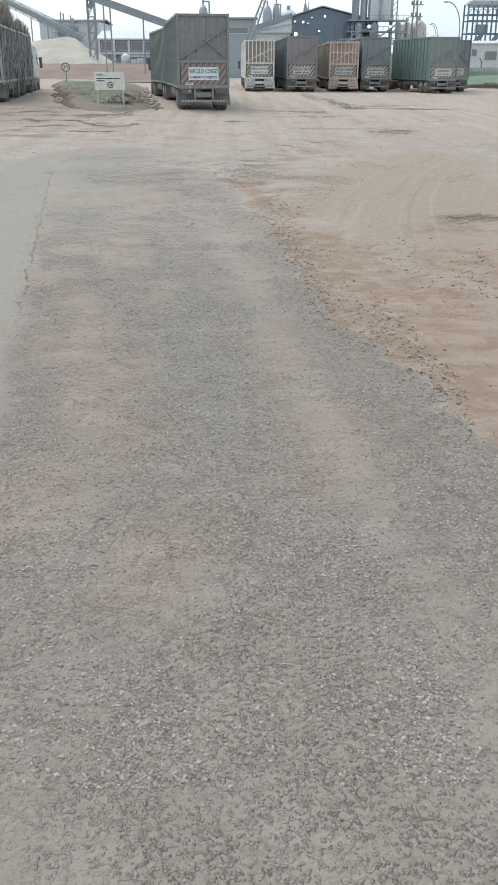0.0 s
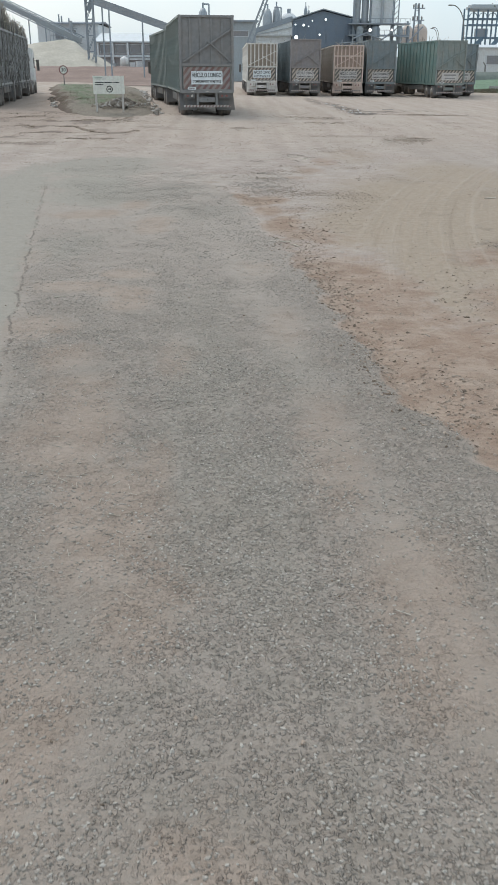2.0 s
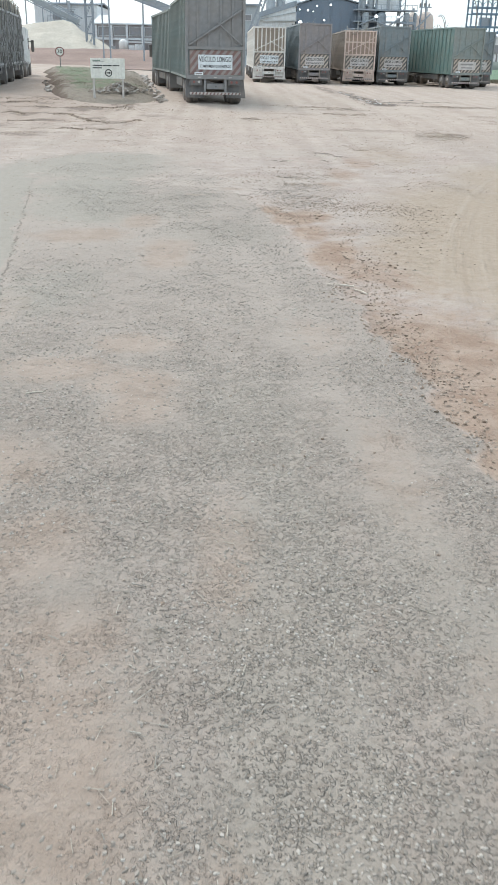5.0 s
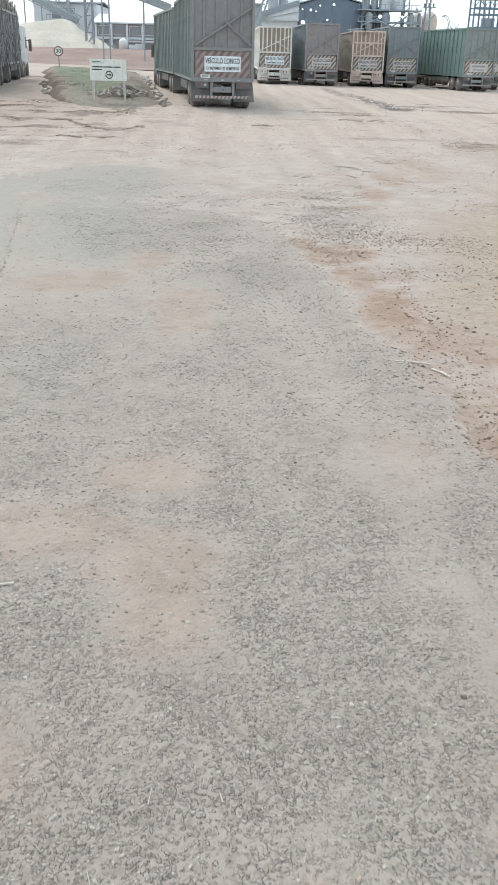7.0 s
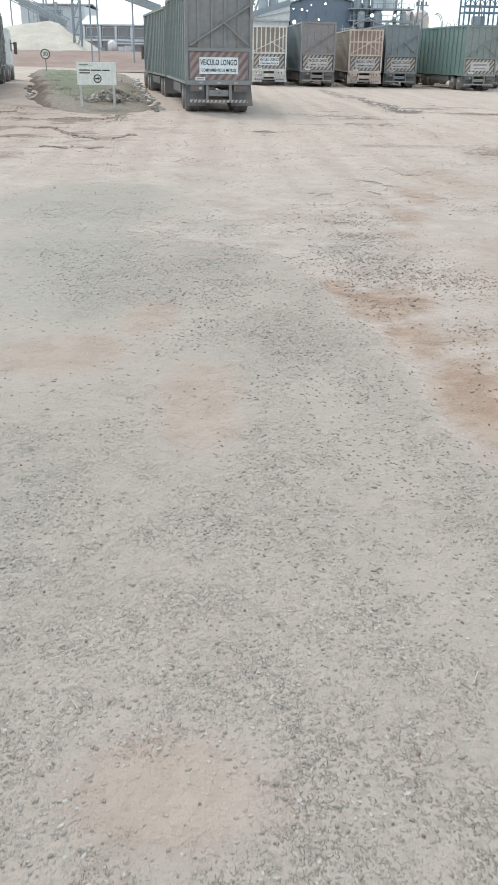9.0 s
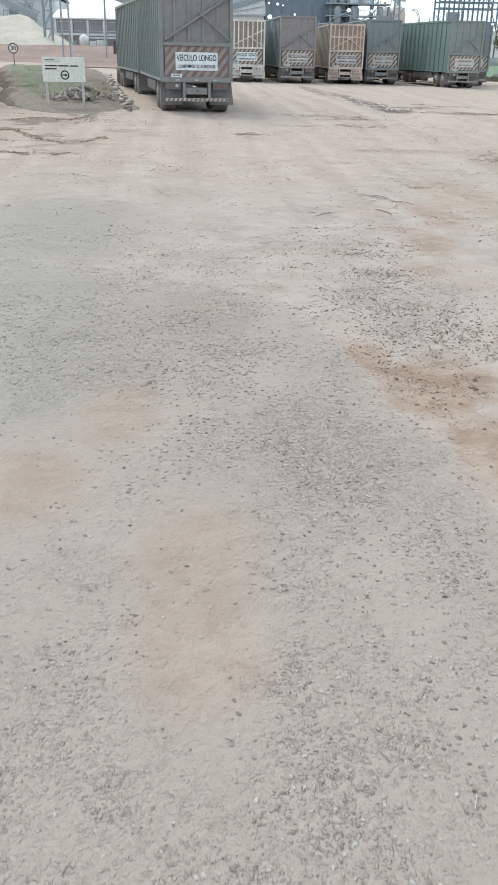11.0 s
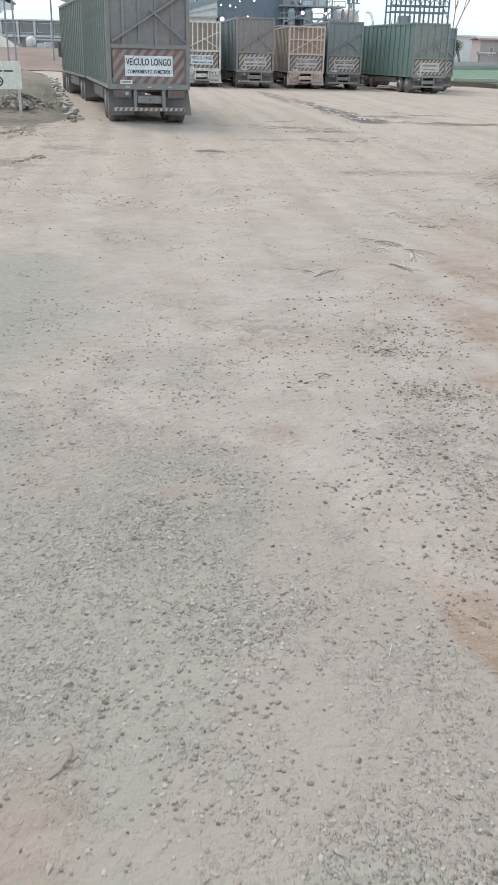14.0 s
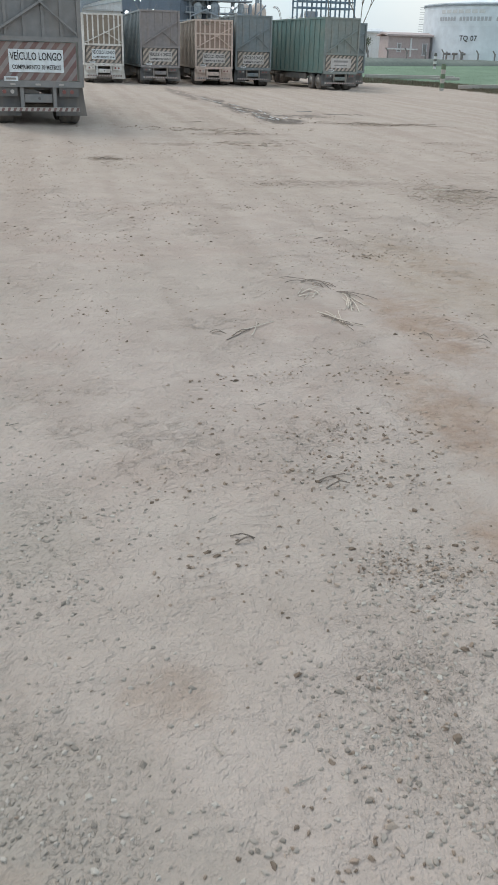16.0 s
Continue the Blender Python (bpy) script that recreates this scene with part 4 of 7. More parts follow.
M.update({
    "bagasse": plain_ground("pale_bagasse", (0.49, 0.45, 0.375), (0.59, 0.55, 0.475), 0.5),
    "red_earth": plain_ground("red_brown_earth_bank", (0.275, 0.205, 0.175), (0.33, 0.252, 0.215), 0.6),
    "lawn": plain_ground("mown_lawn_soil", (0.160, 0.235, 0.16), (0.20, 0.272, 0.19), 0.4, 0.3),
    "weeds": plain_ground("dark_weedy_slope", (0.095, 0.10, 0.06), (0.16, 0.135, 0.09), 0.8, 0.9),
    "berm": plain_ground("shaded_green_berm", (0.17, 0.195, 0.17), (0.22, 0.24, 0.21), 0.4, 0.3),
    "blade": varied("grass_blades", ((0.15, 0.185, 0.115), (0.17, 0.19, 0.125), (0.21, 0.20, 0.145), (0.25, 0.22, 0.165))),
    "leaf": varied("dark_tree_leaves", ((0.06, 0.09, 0.055), (0.09, 0.12, 0.07), (0.12, 0.14, 0.09))),
    "lawn_blade": varied("lawn_blades", ((0.150, 0.225, 0.145), (0.172, 0.248, 0.165), (0.20, 0.264, 0.185))),
    "cane": varied("cut_cane_stalks", ((0.36, 0.325, 0.27), (0.42, 0.385, 0.325), (0.29, 0.28, 0.245), (0.22, 0.21, 0.185), (0.47, 0.435, 0.375))),
    "gravel": varied("loose_road_stones", ((0.324, 0.293, 0.255), (0.290, 0.261, 0.227), (0.353, 0.321, 0.281), (0.228, 0.206, 0.178), (0.408, 0.374, 0.328), (0.315, 0.284, 0.247), (0.205, 0.184, 0.159), (0.440, 0.408, 0.361), (0.300, 0.271, 0.235))),
    "clod": varied("dry_soil_clods", ((0.31, 0.242, 0.19), (0.24, 0.185, 0.142), (0.36, 0.288, 0.23), (0.165, 0.125, 0.095), (0.39, 0.32, 0.26))),
    "rubble": varied("broken_rubble", ((0.27, 0.24, 0.205), (0.19, 0.165, 0.14), (0.23, 0.19, 0.155), (0.42, 0.40, 0.37), (0.21, 0.185, 0.155))),
    "kerb_old": worn("grimy_whitewashed_kerb", (0.43, 0.42, 0.395), 0.9, 0, 0.5, 3.0, bump=0.6),
    "kerb": worn("chipped_white_kerb", (0.58, 0.57, 0.55), 0.85, 0, 0.45, 2.0, bump=0.5),
    "wall_pale": worn("pale_grey_sheet_wall", (0.66, 0.69, 0.70), 0.7, 0, 0.15),
    "wall_white": worn("off_white_sheet_wall", (0.7, 0.72, 0.71), 0.7, 0, 0.15),
    "wall_grey": worn("grey_sheet_wall", (0.4, 0.445, 0.465), 0.7, 0, 0.12),
    "wall_mauve": worn("dull_brown_grey_wall", (0.39, 0.37, 0.37), 0.75, 0, 0.15),
    "roof_pale": worn("pale_metal_roof", (0.64, 0.68, 0.69), 0.5, 0, 0.12),
    # window panels: dim interior and haze both put into this grey
    "opening": worn("dim_window_opening", (0.26, 0.265, 0.275), 0.5, 0, 0.2),
    "navy": worn("dark_blue_sheet_wall", (0.17, 0.215, 0.265), 0.65, 0, 0.08),
    "blue_steel": worn("blue_painted_steelwork", (0.125, 0.205, 0.27), 0.55, 0, 0.1),
    "slate_steel": worn("blue_grey_steelwork", (0.29, 0.335, 0.37), 0.6, 0, 0.12),
    "galv": worn("galvanised_grey_steel", (0.37, 0.40, 0.42), 0.5, 0.3, 0.12),
    "tan_tank": worn("tan_tank_paint", (0.56, 0.48, 0.42), 0.6, 0, 0.2),
    "pink_wall": worn("pinkish_brick_render", (0.46, 0.395, 0.385), 0.8, 0, 0.15),
    "tank_white": worn("white_storage_tank_paint", (0.72, 0.77, 0.80), 0.5, 0, 0.03, 0.12),
    "sign_white": worn("white_sign_face", (0.72, 0.73, 0.66), 0.5, 0, 0.10, 2.0),
    "sign_red": worn("red_sign_ring", (0.16, 0.03, 0.03), 0.5, 0, 0.15, 2.0),
    "pole": worn("grey_pole", (0.21, 0.205, 0.2), 0.7, 0, 0.25, 2.0),
    "concrete": worn("weathered_concrete", (0.44, 0.42, 0.39), 0.85, 0, 0.25, 1.5, bump=0.4),
    "bark": worn("grey_bark", (0.11, 0.10, 0.085), 0.9, 0, 0.2, 3.0, bump=0.7),
    "ink_grey": worn("faded_grey_tank_ink", (0.48, 0.50, 0.52), 0.6, 0, 0.1),
    "green_ink": worn("green_sign_ink", (0.12, 0.20, 0.15), 0.6, 0, 0.1),
})


def glow_material(name, colour, power):
    n = Nodes(name)
    n.b.inputs["Emission Color"].default_value = (*colour, 1)
    n.b.inputs["Emission Strength"].default_value = power
    return n.done((0.8, 0.8, 0.8), 0.4)


M["lamp_glow"] = glow_material("lit_floodlight_glass", (0.95, 1.0, 1.0), 2.2)


def water_material():
    n = Nodes("muddy_puddle_water")
    p = n.geo.outputs["Position"]
    n.bump(n.noise(p, 5, 3), 0.12, 0.02)
    # muddy base colour kept pale so it also carries the sky's reflection
    return n.done((0.30, 0.285, 0.265), 0.28, 0, 0.8)


M["water"] = water_material()


def sheet(name, xs, ys, zfun, material, label, category, kind="", m=None, smooth=True):
    """A shaped sheet over a grid; zfun takes numpy x and y and gives x, y, z."""
    X, Y = np.meshgrid(xs, ys)
    x, y, z = zfun(X, Y)
    nx, ny = len(xs), len(ys)
    co = np.stack([x, y, z], -1).reshape(-1, 3)
    i = (np.arange(ny - 1)[:, None] * nx + np.arange(nx - 1)[None, :]).ravel()
    me = bpy.data.meshes.new(name)
    me.from_pydata(co.tolist(), [], np.stack([i, i + 1, i + nx + 1, i + nx], -1).tolist())
    for pl in me.polygons:
        pl.use_smooth = smooth
    me.materials.append(material)
    ob = new(name, me)
    return tagged(ob, label, category, "", kind)


def lumps(X, Y, s, k=0.0):
    return np.sin(X * s + 1.9 * np.sin(Y * s * 0.7 + k) + k) * np.sin(Y * s * 1.1 + 1.4 * np.sin(X * s * 0.8 + 2 * k))


def blades(name, spots, size, material, label, category, spread=0.12, per=5, seed=3):
    """Many thin grass blades in tufts, as one mesh. spots: n x 3."""
    rng = np.random.default_rng(seed)
    base = np.repeat(np.asarray(spots, float), per, 0)
    n = len(base)
    base[:, :2] += rng.normal(0, spread, (n, 2))
    ang, h = rng.uniform(0, 6.283, n), size * rng.uniform(0.5, 1.3, n)
    w = 0.12 * size * rng.uniform(0.7, 1.5, n)
    d = np.stack([np.cos(ang), np.sin(ang), np.zeros(n)], -1)
    lean = np.stack([-np.sin(ang), np.cos(ang), np.zeros(n)], -1) * (h * rng.uniform(0.1, 0.7, n))[:, None]
    top = base + lean + np.stack([np.zeros(n), np.zeros(n), h], -1)
    co = np.stack([base - d * w[:, None], base + d * w[:, None], top], 1).reshape(-1, 3)
    me = bpy.data.meshes.new(name)
    me.from_pydata(co.tolist(), [], np.arange(3 * n).reshape(-1, 3).tolist())
    me.materials.append(material)
    return tagged(new(name, me), label, category, kind="stuff")


def pebbles(name, xy, z, size, flat, material, label, category, seed=5, long=1.0, sides=4, rough=0.09):
    """Irregular rounded stones, half sunk, as one mesh."""
    rng = np.random.default_rng(seed)
    n = len(xy)
    a = 6.2832 * np.arange(sides) / sides
    low = np.stack([np.cos(a), np.sin(a), np.full(sides, -0.25)], -1)
    top = np.stack([0.66 * np.cos(a + 0.4), 0.66 * np.sin(a + 0.4), np.full(sides, 0.55)], -1)
    unit = np.concatenate([low, top, [[0.0, 0.0, 0.74]]])
    m = 2 * sides + 1
    v = unit[None] * rng.uniform(0.8, 1.2, (n, m, 1)) + rng.normal(0, rough, (n, m, 3))
    v[:, :, 0] *= rng.uniform(1.0, long, (n, 1))
    a = rng.uniform(0, 6.283, n)
    ca, sa = np.cos(a)[:, None], np.sin(a)[:, None]
    x, y = v[:, :, 0] * ca - v[:, :, 1] * sa, v[:, :, 0] * sa + v[:, :, 1] * ca
    s = np.asarray(size)[:, None]
    co = np.stack([x * s + xy[:, :1], y * s + xy[:, 1:2], v[:, :, 2] * s * flat + np.asarray(z)[:, None]], -1).reshape(-1, 3)
    tri = []
    for i in range(sides):
        j = (i + 1) % sides
        tri += [[i, j, sides + i], [j, sides + j, sides + i], [sides + i, sides + j, 2 * sides]]
    faces = (np.arange(n)[:, None, None] * m + np.array(tri)[None]).reshape(-1, 3)
    me = bpy.data.meshes.new(name)
    me.vertices.add(len(co))
    me.vertices.foreach_set("co", co.ravel())
    me.loops.add(len(faces) * 3)
    me.loops.foreach_set("vertex_index", faces.ravel())
    me.polygons.add(len(faces))
    me.polygons.foreach_set("loop_start", np.arange(0, len(faces) * 3, 3))
    me.polygons.foreach_set("use_smooth", np.zeros(len(faces), bool))
    me.update(calc_edges=True)
    me.materials.append(material)
    return tagged(new(name, me), label, category, kind="stuff")


def sticks(name, a, b, r, material, label, category, kind="stuff"):
    """Many thin three-sided stalks from a to b (n x 3 each), as one mesh."""
    n = len(a)
    d = b - a
    d = d / np.linalg.norm(d, axis=1, keepdims=True)
    u = np.cross(d, np.array([0.3, 0.2, 0.93]))
    u /= np.linalg.norm(u, axis=1, keepdims=True)
    w = np.cross(d, u)
    co = []
    for base, k in ((a, 1.0), (b, 0.75)):
        for t in range(4):
            co.append(base + (u * math.cos(t * 1.5708) + w * math.sin(t * 1.5708)) * (np.asarray(r) * k)[:, None])
    co = np.stack(co, 1).reshape(-1, 3)
    q = np.array([[0, 1, 5, 4], [1, 2, 6, 5], [2, 3, 7, 6], [3, 0, 4, 7], [4, 5, 6, 7], [3, 2, 1, 0]])
    me = bpy.data.meshes.new(name)
    me.from_pydata(co.tolist(), [], (np.arange(n)[:, None, None] * 8 + q[None]).reshape(-1, 4).tolist())
    me.materials.append(material)
    return tagged(new(name, me), label, category, kind=kind)


# ---- turf island with its boards ----
def turf_material():
    n = Nodes("rough_island_turf")
    p = n.geo.outputs["Position"]
    x, y, _ = n.sep(p)
    left = n.math("SUBTRACT", x, n.math("SUBTRACT", n.math("MULTIPLY", y, -0.205), -1.3))
    w = n.math("ADD", left, n.math("MULTIPLY", n.math("SUBTRACT", n.noise(p, 0.9, 5, 0.65), 0.5), 3.0))
    fine = n.noise(p, 7, 5, 0.65)
    c = n.mix(n.step(fine, 0.3, 0.7), (0.215, 0.185, 0.15), (0.29, 0.255, 0.21))
    green = n.math("MULTIPLY", n.step(w, 0.6, 1.3), n.math("SUBTRACT", 1.0, n.step(w, 3.2, 4.6)))
    green = n.math("MULTIPLY", green, n.step(n.math("ADD", y, n.math("MULTIPLY", n.noise(p, 0.7, 4), 3.0)), 50.0, 55.0))
    c = n.mix(n.math("MULTIPLY", green, n.step(n.noise(p, 1.6, 4), 0.32, 0.55)), c, n.mix(fine, (0.15, 0.185, 0.12), (0.205, 0.235, 0.16)))
    c = n.mix(n.math("SUBTRACT", 1.0, n.step(w, 0.1, 0.6)), c, (0.15, 0.118, 0.095))
    n.bump(n.math("ADD", fine, n.noise(p, 22, 4, 0.7)), 0.9, 0.05)
    return n.done(c, 0.95, 0, 0.15)


def island_shape(U, V):
    """U across 0..1, V along 0..1: narrow turf island between the two lanes."""
    y = 45.0 + V * 58
    left = -8.9 - (y - 49.5) * 0.207 - 0.2 * np.sin(y * 0.5)
    right = -3.95 - (y - 48.0) * 0.112 + 0.08 * np.sin(y * 1.7)
    nose = np.clip((y - 45.0) / 3.8, 0.02, 1) ** 0.55
    mid = (left + right) / 2 + 0.35 * (1 - nose)
    x = mid + (U - 0.5) * (right - left) * nose
    edge = np.clip(np.minimum(U * 9, (1 - U) * 5), 0, 1) * np.clip((1 - V) * 10, 0, 1)
    body = np.clip(0.05 + (y - 45.0) / 7.0, 0, 1)
    z = rise(x, y) - 0.05 + (0.46 + 0.07 * lumps(x, y, 1.7, 0.3) + 0.03 * lumps(x, y, 4.6, 1.1)) * edge ** 0.8 * body
    return x, y, z


sheet("turf_island", np.linspace(0, 1, 44), np.linspace(0, 1, 140) ** 1.5, island_shape, turf_material(), "patchy grass island of bare soil and turf between two lanes", "verge", "structure")
rng = np.random.default_rng(11)
u, v = rng.uniform(0.06, 0.94, 5200), rng.uniform(0.02, 0.98, 5200) ** 1.4
x, y, z = island_shape(u, v)
keep = ((lumps(x, y, 0.9, 0.5) + rng.normal(0, 0.5, len(x))) > 0.7) & (y + rng.normal(0, 1.5, len(x)) > 51.5)
blades("verge_grass", np.stack([x, y, z], -1)[keep], 0.075, M["blade"], "short patchy green and dry grass on the island", "grass", 0.15, 6)


def kerb_stone(size, seed):
    r = random.Random(seed)
    bm = bmesh.new()
    box(bm, -0.5, 0.5, -0.5, 0.5, -0.5, 0.5)
    for w in bm.verts:
        w.co = Vector((w.co.x * size[0], w.co.y * size[1], w.co.z * size[2])) + Vector((r.uniform(-1, 1), r.uniform(-1, 1), r.uniform(-1, 1))) * 0.05
    bevelled(bm, 0.025)
    return mesh_of("kerb_stone", bm, M["kerb_old"])


KERB = [kerb_stone((0.26, 0.44, 0.08), 1), kerb_stone((0.18, 0.24, 0.065), 2), kerb_stone((0.24, 0.34, 0.07), 3), kerb_stone((0.12, 0.16, 0.06), 5)]
r = random.Random(4)
yy = 47.6
while yy < 92:
    ob = new("kerb_stone", KERB[r.randrange(4)])
    xx = -3.78 - (yy - 48.0) * 0.112 + r.uniform(-0.3, 0.22)
    ob.matrix_basis = pose(xx, yy, base(xx, yy) + 0.025 + r.uniform(-0.025, 0.02), r.uniform(-9, 9), r.uniform(-12, 12), 8.5 + r.uniform(-22, 22))
    tagged(ob, "broken whitewashed kerb stone along the grass island", "kerb stone", "kerb stones of the island")
    yy += r.uniform(0.2, 0.85)
for k in range(9):
    ob = new("kerb_stone", KERB[r.randrange(4)])
    ob.matrix_basis = pose(-9.95 - k * 0.4 + r.uniform(-0.2, 0.2), 53.4 + k * 1.9, base(-11, 53.4 + k * 1.9) + 0.05, r.uniform(-9, 9), r.uniform(-9, 9), 12 + r.uniform(-20, 20))
    tagged(ob, "broken whitewashed kerb stone along the grass island", "kerb stone", "kerb stones of the island")

# rubble heap under the notice board
rng = np.random.default_rng(21)
n = 620
xy = np.stack([rng.normal(-5.9, 0.6, n), rng.normal(50.2, 0.9, n)], -1)
pebbles("rubble_heap", xy, rise(xy[:, 0], xy[:, 1]) + 0.30 + 0.38 * np.exp(-((xy[:, 0] + 5.9) / 0.75) ** 2 - ((xy[:, 1] - 50.2) / 1.1) ** 2) * rng.uniform(0.3, 1, n), rng.uniform(0.03, 0.11, n), 0.8, M["rubble"], "low heap of broken rubble and soil", "rubble", 22)


def notice_board():
    b = thing("notice_board", pose(-6.15, 47.4, 0.36, 0, 0, 6), "white notice board with arrow on two pale posts", "sign")
    for s in (-0.64, 0.64):
        part("post", simple(lambda bm: box(bm, s - 0.045, s + 0.045, 0.022, 0.10, -0.1, 1.5)), M["kerb"], b)
    bm = simple(lambda bm: box(bm, -0.75, 0.75, -0.02, 0.02, 0.89, 1.71))
    bevelled(bm, 0.006)
    face = part("panel", bm, M["sign_white"], b, "white sheet panel with faded text lines")
    for x0, w, z, h, mm in ((-0.65, 0.34, 1.62, 0.032, "green_ink"), (-0.63, 0.5, 1.57, 0.018, "faded_ink"), (-0.65, 0.42, 1.42, 0.042, "letters"), (-0.20, 0.38, 1.42, 0.042, "letters"), (0.22, 0.29, 1.42, 0.042, "letters"), (-0.65, 0.40, 1.32, 0.042, "letters")):
        part("text_line", simple(lambda bm: box(bm, x0, x0 + w, -0.026, -0.021, z - h / 2, z + h / 2)), M[mm], face)
    bm = bmesh.new()
    rings = []
    for rr in (0.115, 0.155):
        rings.append([bm.verts.new((0.03 + rr * math.cos(a * 0.2244), -0.027, 1.12 + rr * math.sin(a * 0.2244))) for a in range(28)])
    for i in range(28):
        bm.faces.new((rings[0][i], rings[1][i], rings[1][(i + 1) % 28], rings[0][(i + 1) % 28]))
    bmesh.ops.solidify(bm, geom=bm.faces[:], thickness=0.004)
    part("arrow_ring", bm, M["letters"], face)
    bm = simple(lambda bm: box(bm, -0.06, 0.06, -0.028, -0.022, 1.098, 1.142))
    vs = [bm.verts.new((px, py, pz)) for py in (-0.028, -0.022) for px, pz in ((0.05, 1.06), (0.125, 1.12), (0.05, 1.18))]
    bm.faces.new(vs[:3])
    bm.faces.new(vs[3:][::-1])
    for i in range(3):
        bm.faces.new((vs[i], vs[(i + 1) % 3], vs[3 + (i + 1) % 3], vs[3 + i]))
    part("arrow", bm, M["letters"], face)


notice_board()


def speed_sign():
    s = thing("speed_limit_sign", pose(-16.77, 95.2, 0.45, 0, 0, 4), "round red-rimmed speed sign reading 30 on a thin post", "sign")
    part("post", simple(lambda bm: tube(bm, (0, 0.03, 0), (0, 0.03, 1.9), 0.045, 10)), M["pole"], s)
    part("ring", simple(lambda bm: tube(bm, (0, -0.012, 1.78), (0, 0.012, 1.78), 0.42, 32)), M["sign_red"], s, "dark red rim")
    disc = part("disc", simple(lambda bm: tube(bm, (0, -0.02, 1.78), (0, -0.010, 1.78), 0.335, 32)), M["sign_white"], s, "white disc")
    part_mesh("numeral", words("30", 0.48, M["letters"], "numeral"), disc, (0, -0.026, 1.78))


speed_sign()

# ---- red bank, bagasse heap ----
def bank_shape(X, Y):
    lift = np.clip((Y - 132 - 1.0 * np.sin(X * 0.21)) / 24, 0, 1)
    lift = lift * lift * (3 - 2 * lift)
    X = X + 1.0
    ends = np.clip((X + 95) / 10, 0, 1) * np.clip((-4 - X) / 6, 0, 1)
    return X, Y, 0.3 + (2.12 * lift + 0.10 * lumps(X, Y, 0.6, 0.2) * lift) * ends + 0.18 * ends


sheet("earth_bank", np.arange(-96, -1, 1.0), np.concatenate([np.arange(115, 156, 0.9), np.arange(157, 262, 7.0)]), bank_shape, M["red_earth"], "red-brown earth bank carrying the mill terrace", "bank", "structure")


def heap_shape(X, Y):
    d = (Y - 168) / 11.5
    cross = np.clip(1 - np.abs(d) ** 1.25, 0, 1)
    right = np.clip((-22.6 - X) / 6.0, 0, 1)
    left = np.clip((X + 72) / 8, 0, 1)
    crest = 4.15 + 0.28 * lumps(X, Y, 0.35, 0.9) + 0.22 * np.sin(X * 0.55)
    X = X + 1.0
    z = 2.35 + crest * np.minimum(cross, np.minimum(right, left)) ** 0.9 + 0.10 * lumps(X, Y, 1.3, 0.4) + 0.05 * lumps(X, Y, 3.1, 1.4)
    return X, Y, z


sheet("bagasse_mound", np.arange(-72, -21.5, 0.5), np.arange(156, 180.1, 0.6), heap_shape, M["bagasse"], "long pale heap of bagasse below the conveyor", "heap")


# ---- conveyors and towers of the mill ----
def conveyor(label, a, b, depth, posts, hood=True):
    c = thing("conveyor", pose(1.0, 0, 0.6), label, "conveyor")
    a, b = Vector(a), Vector(b)
    d = (b - a).normalized()
    side = d.cross(Vector((0, 0, 1))).normalized()
    up = side.cross(d)
    bm = bmesh.new()
    for su in (0, 1):
        for sv in (-1, 1):
            o = side * sv * 0.9 + up * (su - 0.5) * depth
            beam(bm, a + o, b + o, 0.14)
    n = max(4, int((b - a).length / 1.6))
    for k in range(n):
        p0, p1 = a.lerp(b, k / n), a.lerp(b, (k + 1) / n)
        for sv in (-1, 1):
            o = side * sv * 0.9
            beam(bm, p0 + o - up * depth / 2, p0 + o + up * depth / 2, 0.08)
            beam(bm, p0 + o - up * depth / 2, p1 + o + up * depth / 2, 0.07)
    part("truss", bm, M["slate_steel"], c, "blue-grey lattice truss")
    bm = bmesh.new()
    beam(bm, a - up * depth * 0.05, b - up * depth * 0.05, depth * 0.30, 0.8)
    part("belt_trough", bm, M["galv"], c, "pale sheet-metal belt gallery")
    if hood:
        bm = bmesh.new()
        tube(bm, a + up * depth * 0.30, b + up * depth * 0.26, 0.3, 12)
        part("hood", bm, M["wall_grey"], c)
    for (x, y, z0, z1) in posts:
        bm = bmesh.new()
        tube(bm, (x, y, z0), (x, y, z1), 0.11, 10)
        part("support_post", bm, M["slate_steel"], c)
    return c


conveyor("grey conveyor gallery sloping down over the bagasse heap", (-42.04, 174, 12.61), (-27.51, 170, 6.26), 1.2, ((-36.95, 172.5, 1.9, 9.59), (-33.95, 171.8, 1.9, 8.39)), False)
conveyor("pale conveyor gallery on tall thin posts", (-20.79, 141, 10.66), (-10.32, 141, 7.27), 0.85, ((-19.4, 138.6, 0, 9.68), (-18.46, 138.6, 0, 9.54), (-14.0, 141, 0, 8.29)), False)



def lattice_tower(x, y, w, z0, z1, mat, label, name="lattice_tower", steps=5):
    t = thing(name, pose(x + 1.0, y, 0.6), label, "tower")
    for sx in (-1, 1):
        for sy in (-1, 1):
            part("leg", simple(lambda bm: box(bm, sx * w / 2 - 0.1, sx * w / 2 + 0.1, sy * w / 2 - 0.1, sy * w / 2 + 0.1, z0, z1)), M[mat], t)
    h = (z1 - z0) / steps
    for k in range(steps):
        bm = bmesh.new()
        za, zb = z0 + k * h, z0 + (k + 1) * h
        for s in (-1, 1):
            beam(bm, (-w / 2, s * w / 2, zb), (w / 2, s * w / 2, zb), 0.14)
            beam(bm, (s * w / 2, -w / 2, zb), (s * w / 2, w / 2, zb), 0.14)
            beam(bm, (-w / 2, s * w / 2, za), (w / 2, s * w / 2, zb), 0.1)
            beam(bm, (s * w / 2, -w / 2, za), (s * w / 2, w / 2, zb), 0.1)
        part("bracing", bm, M[mat], t)
    return t


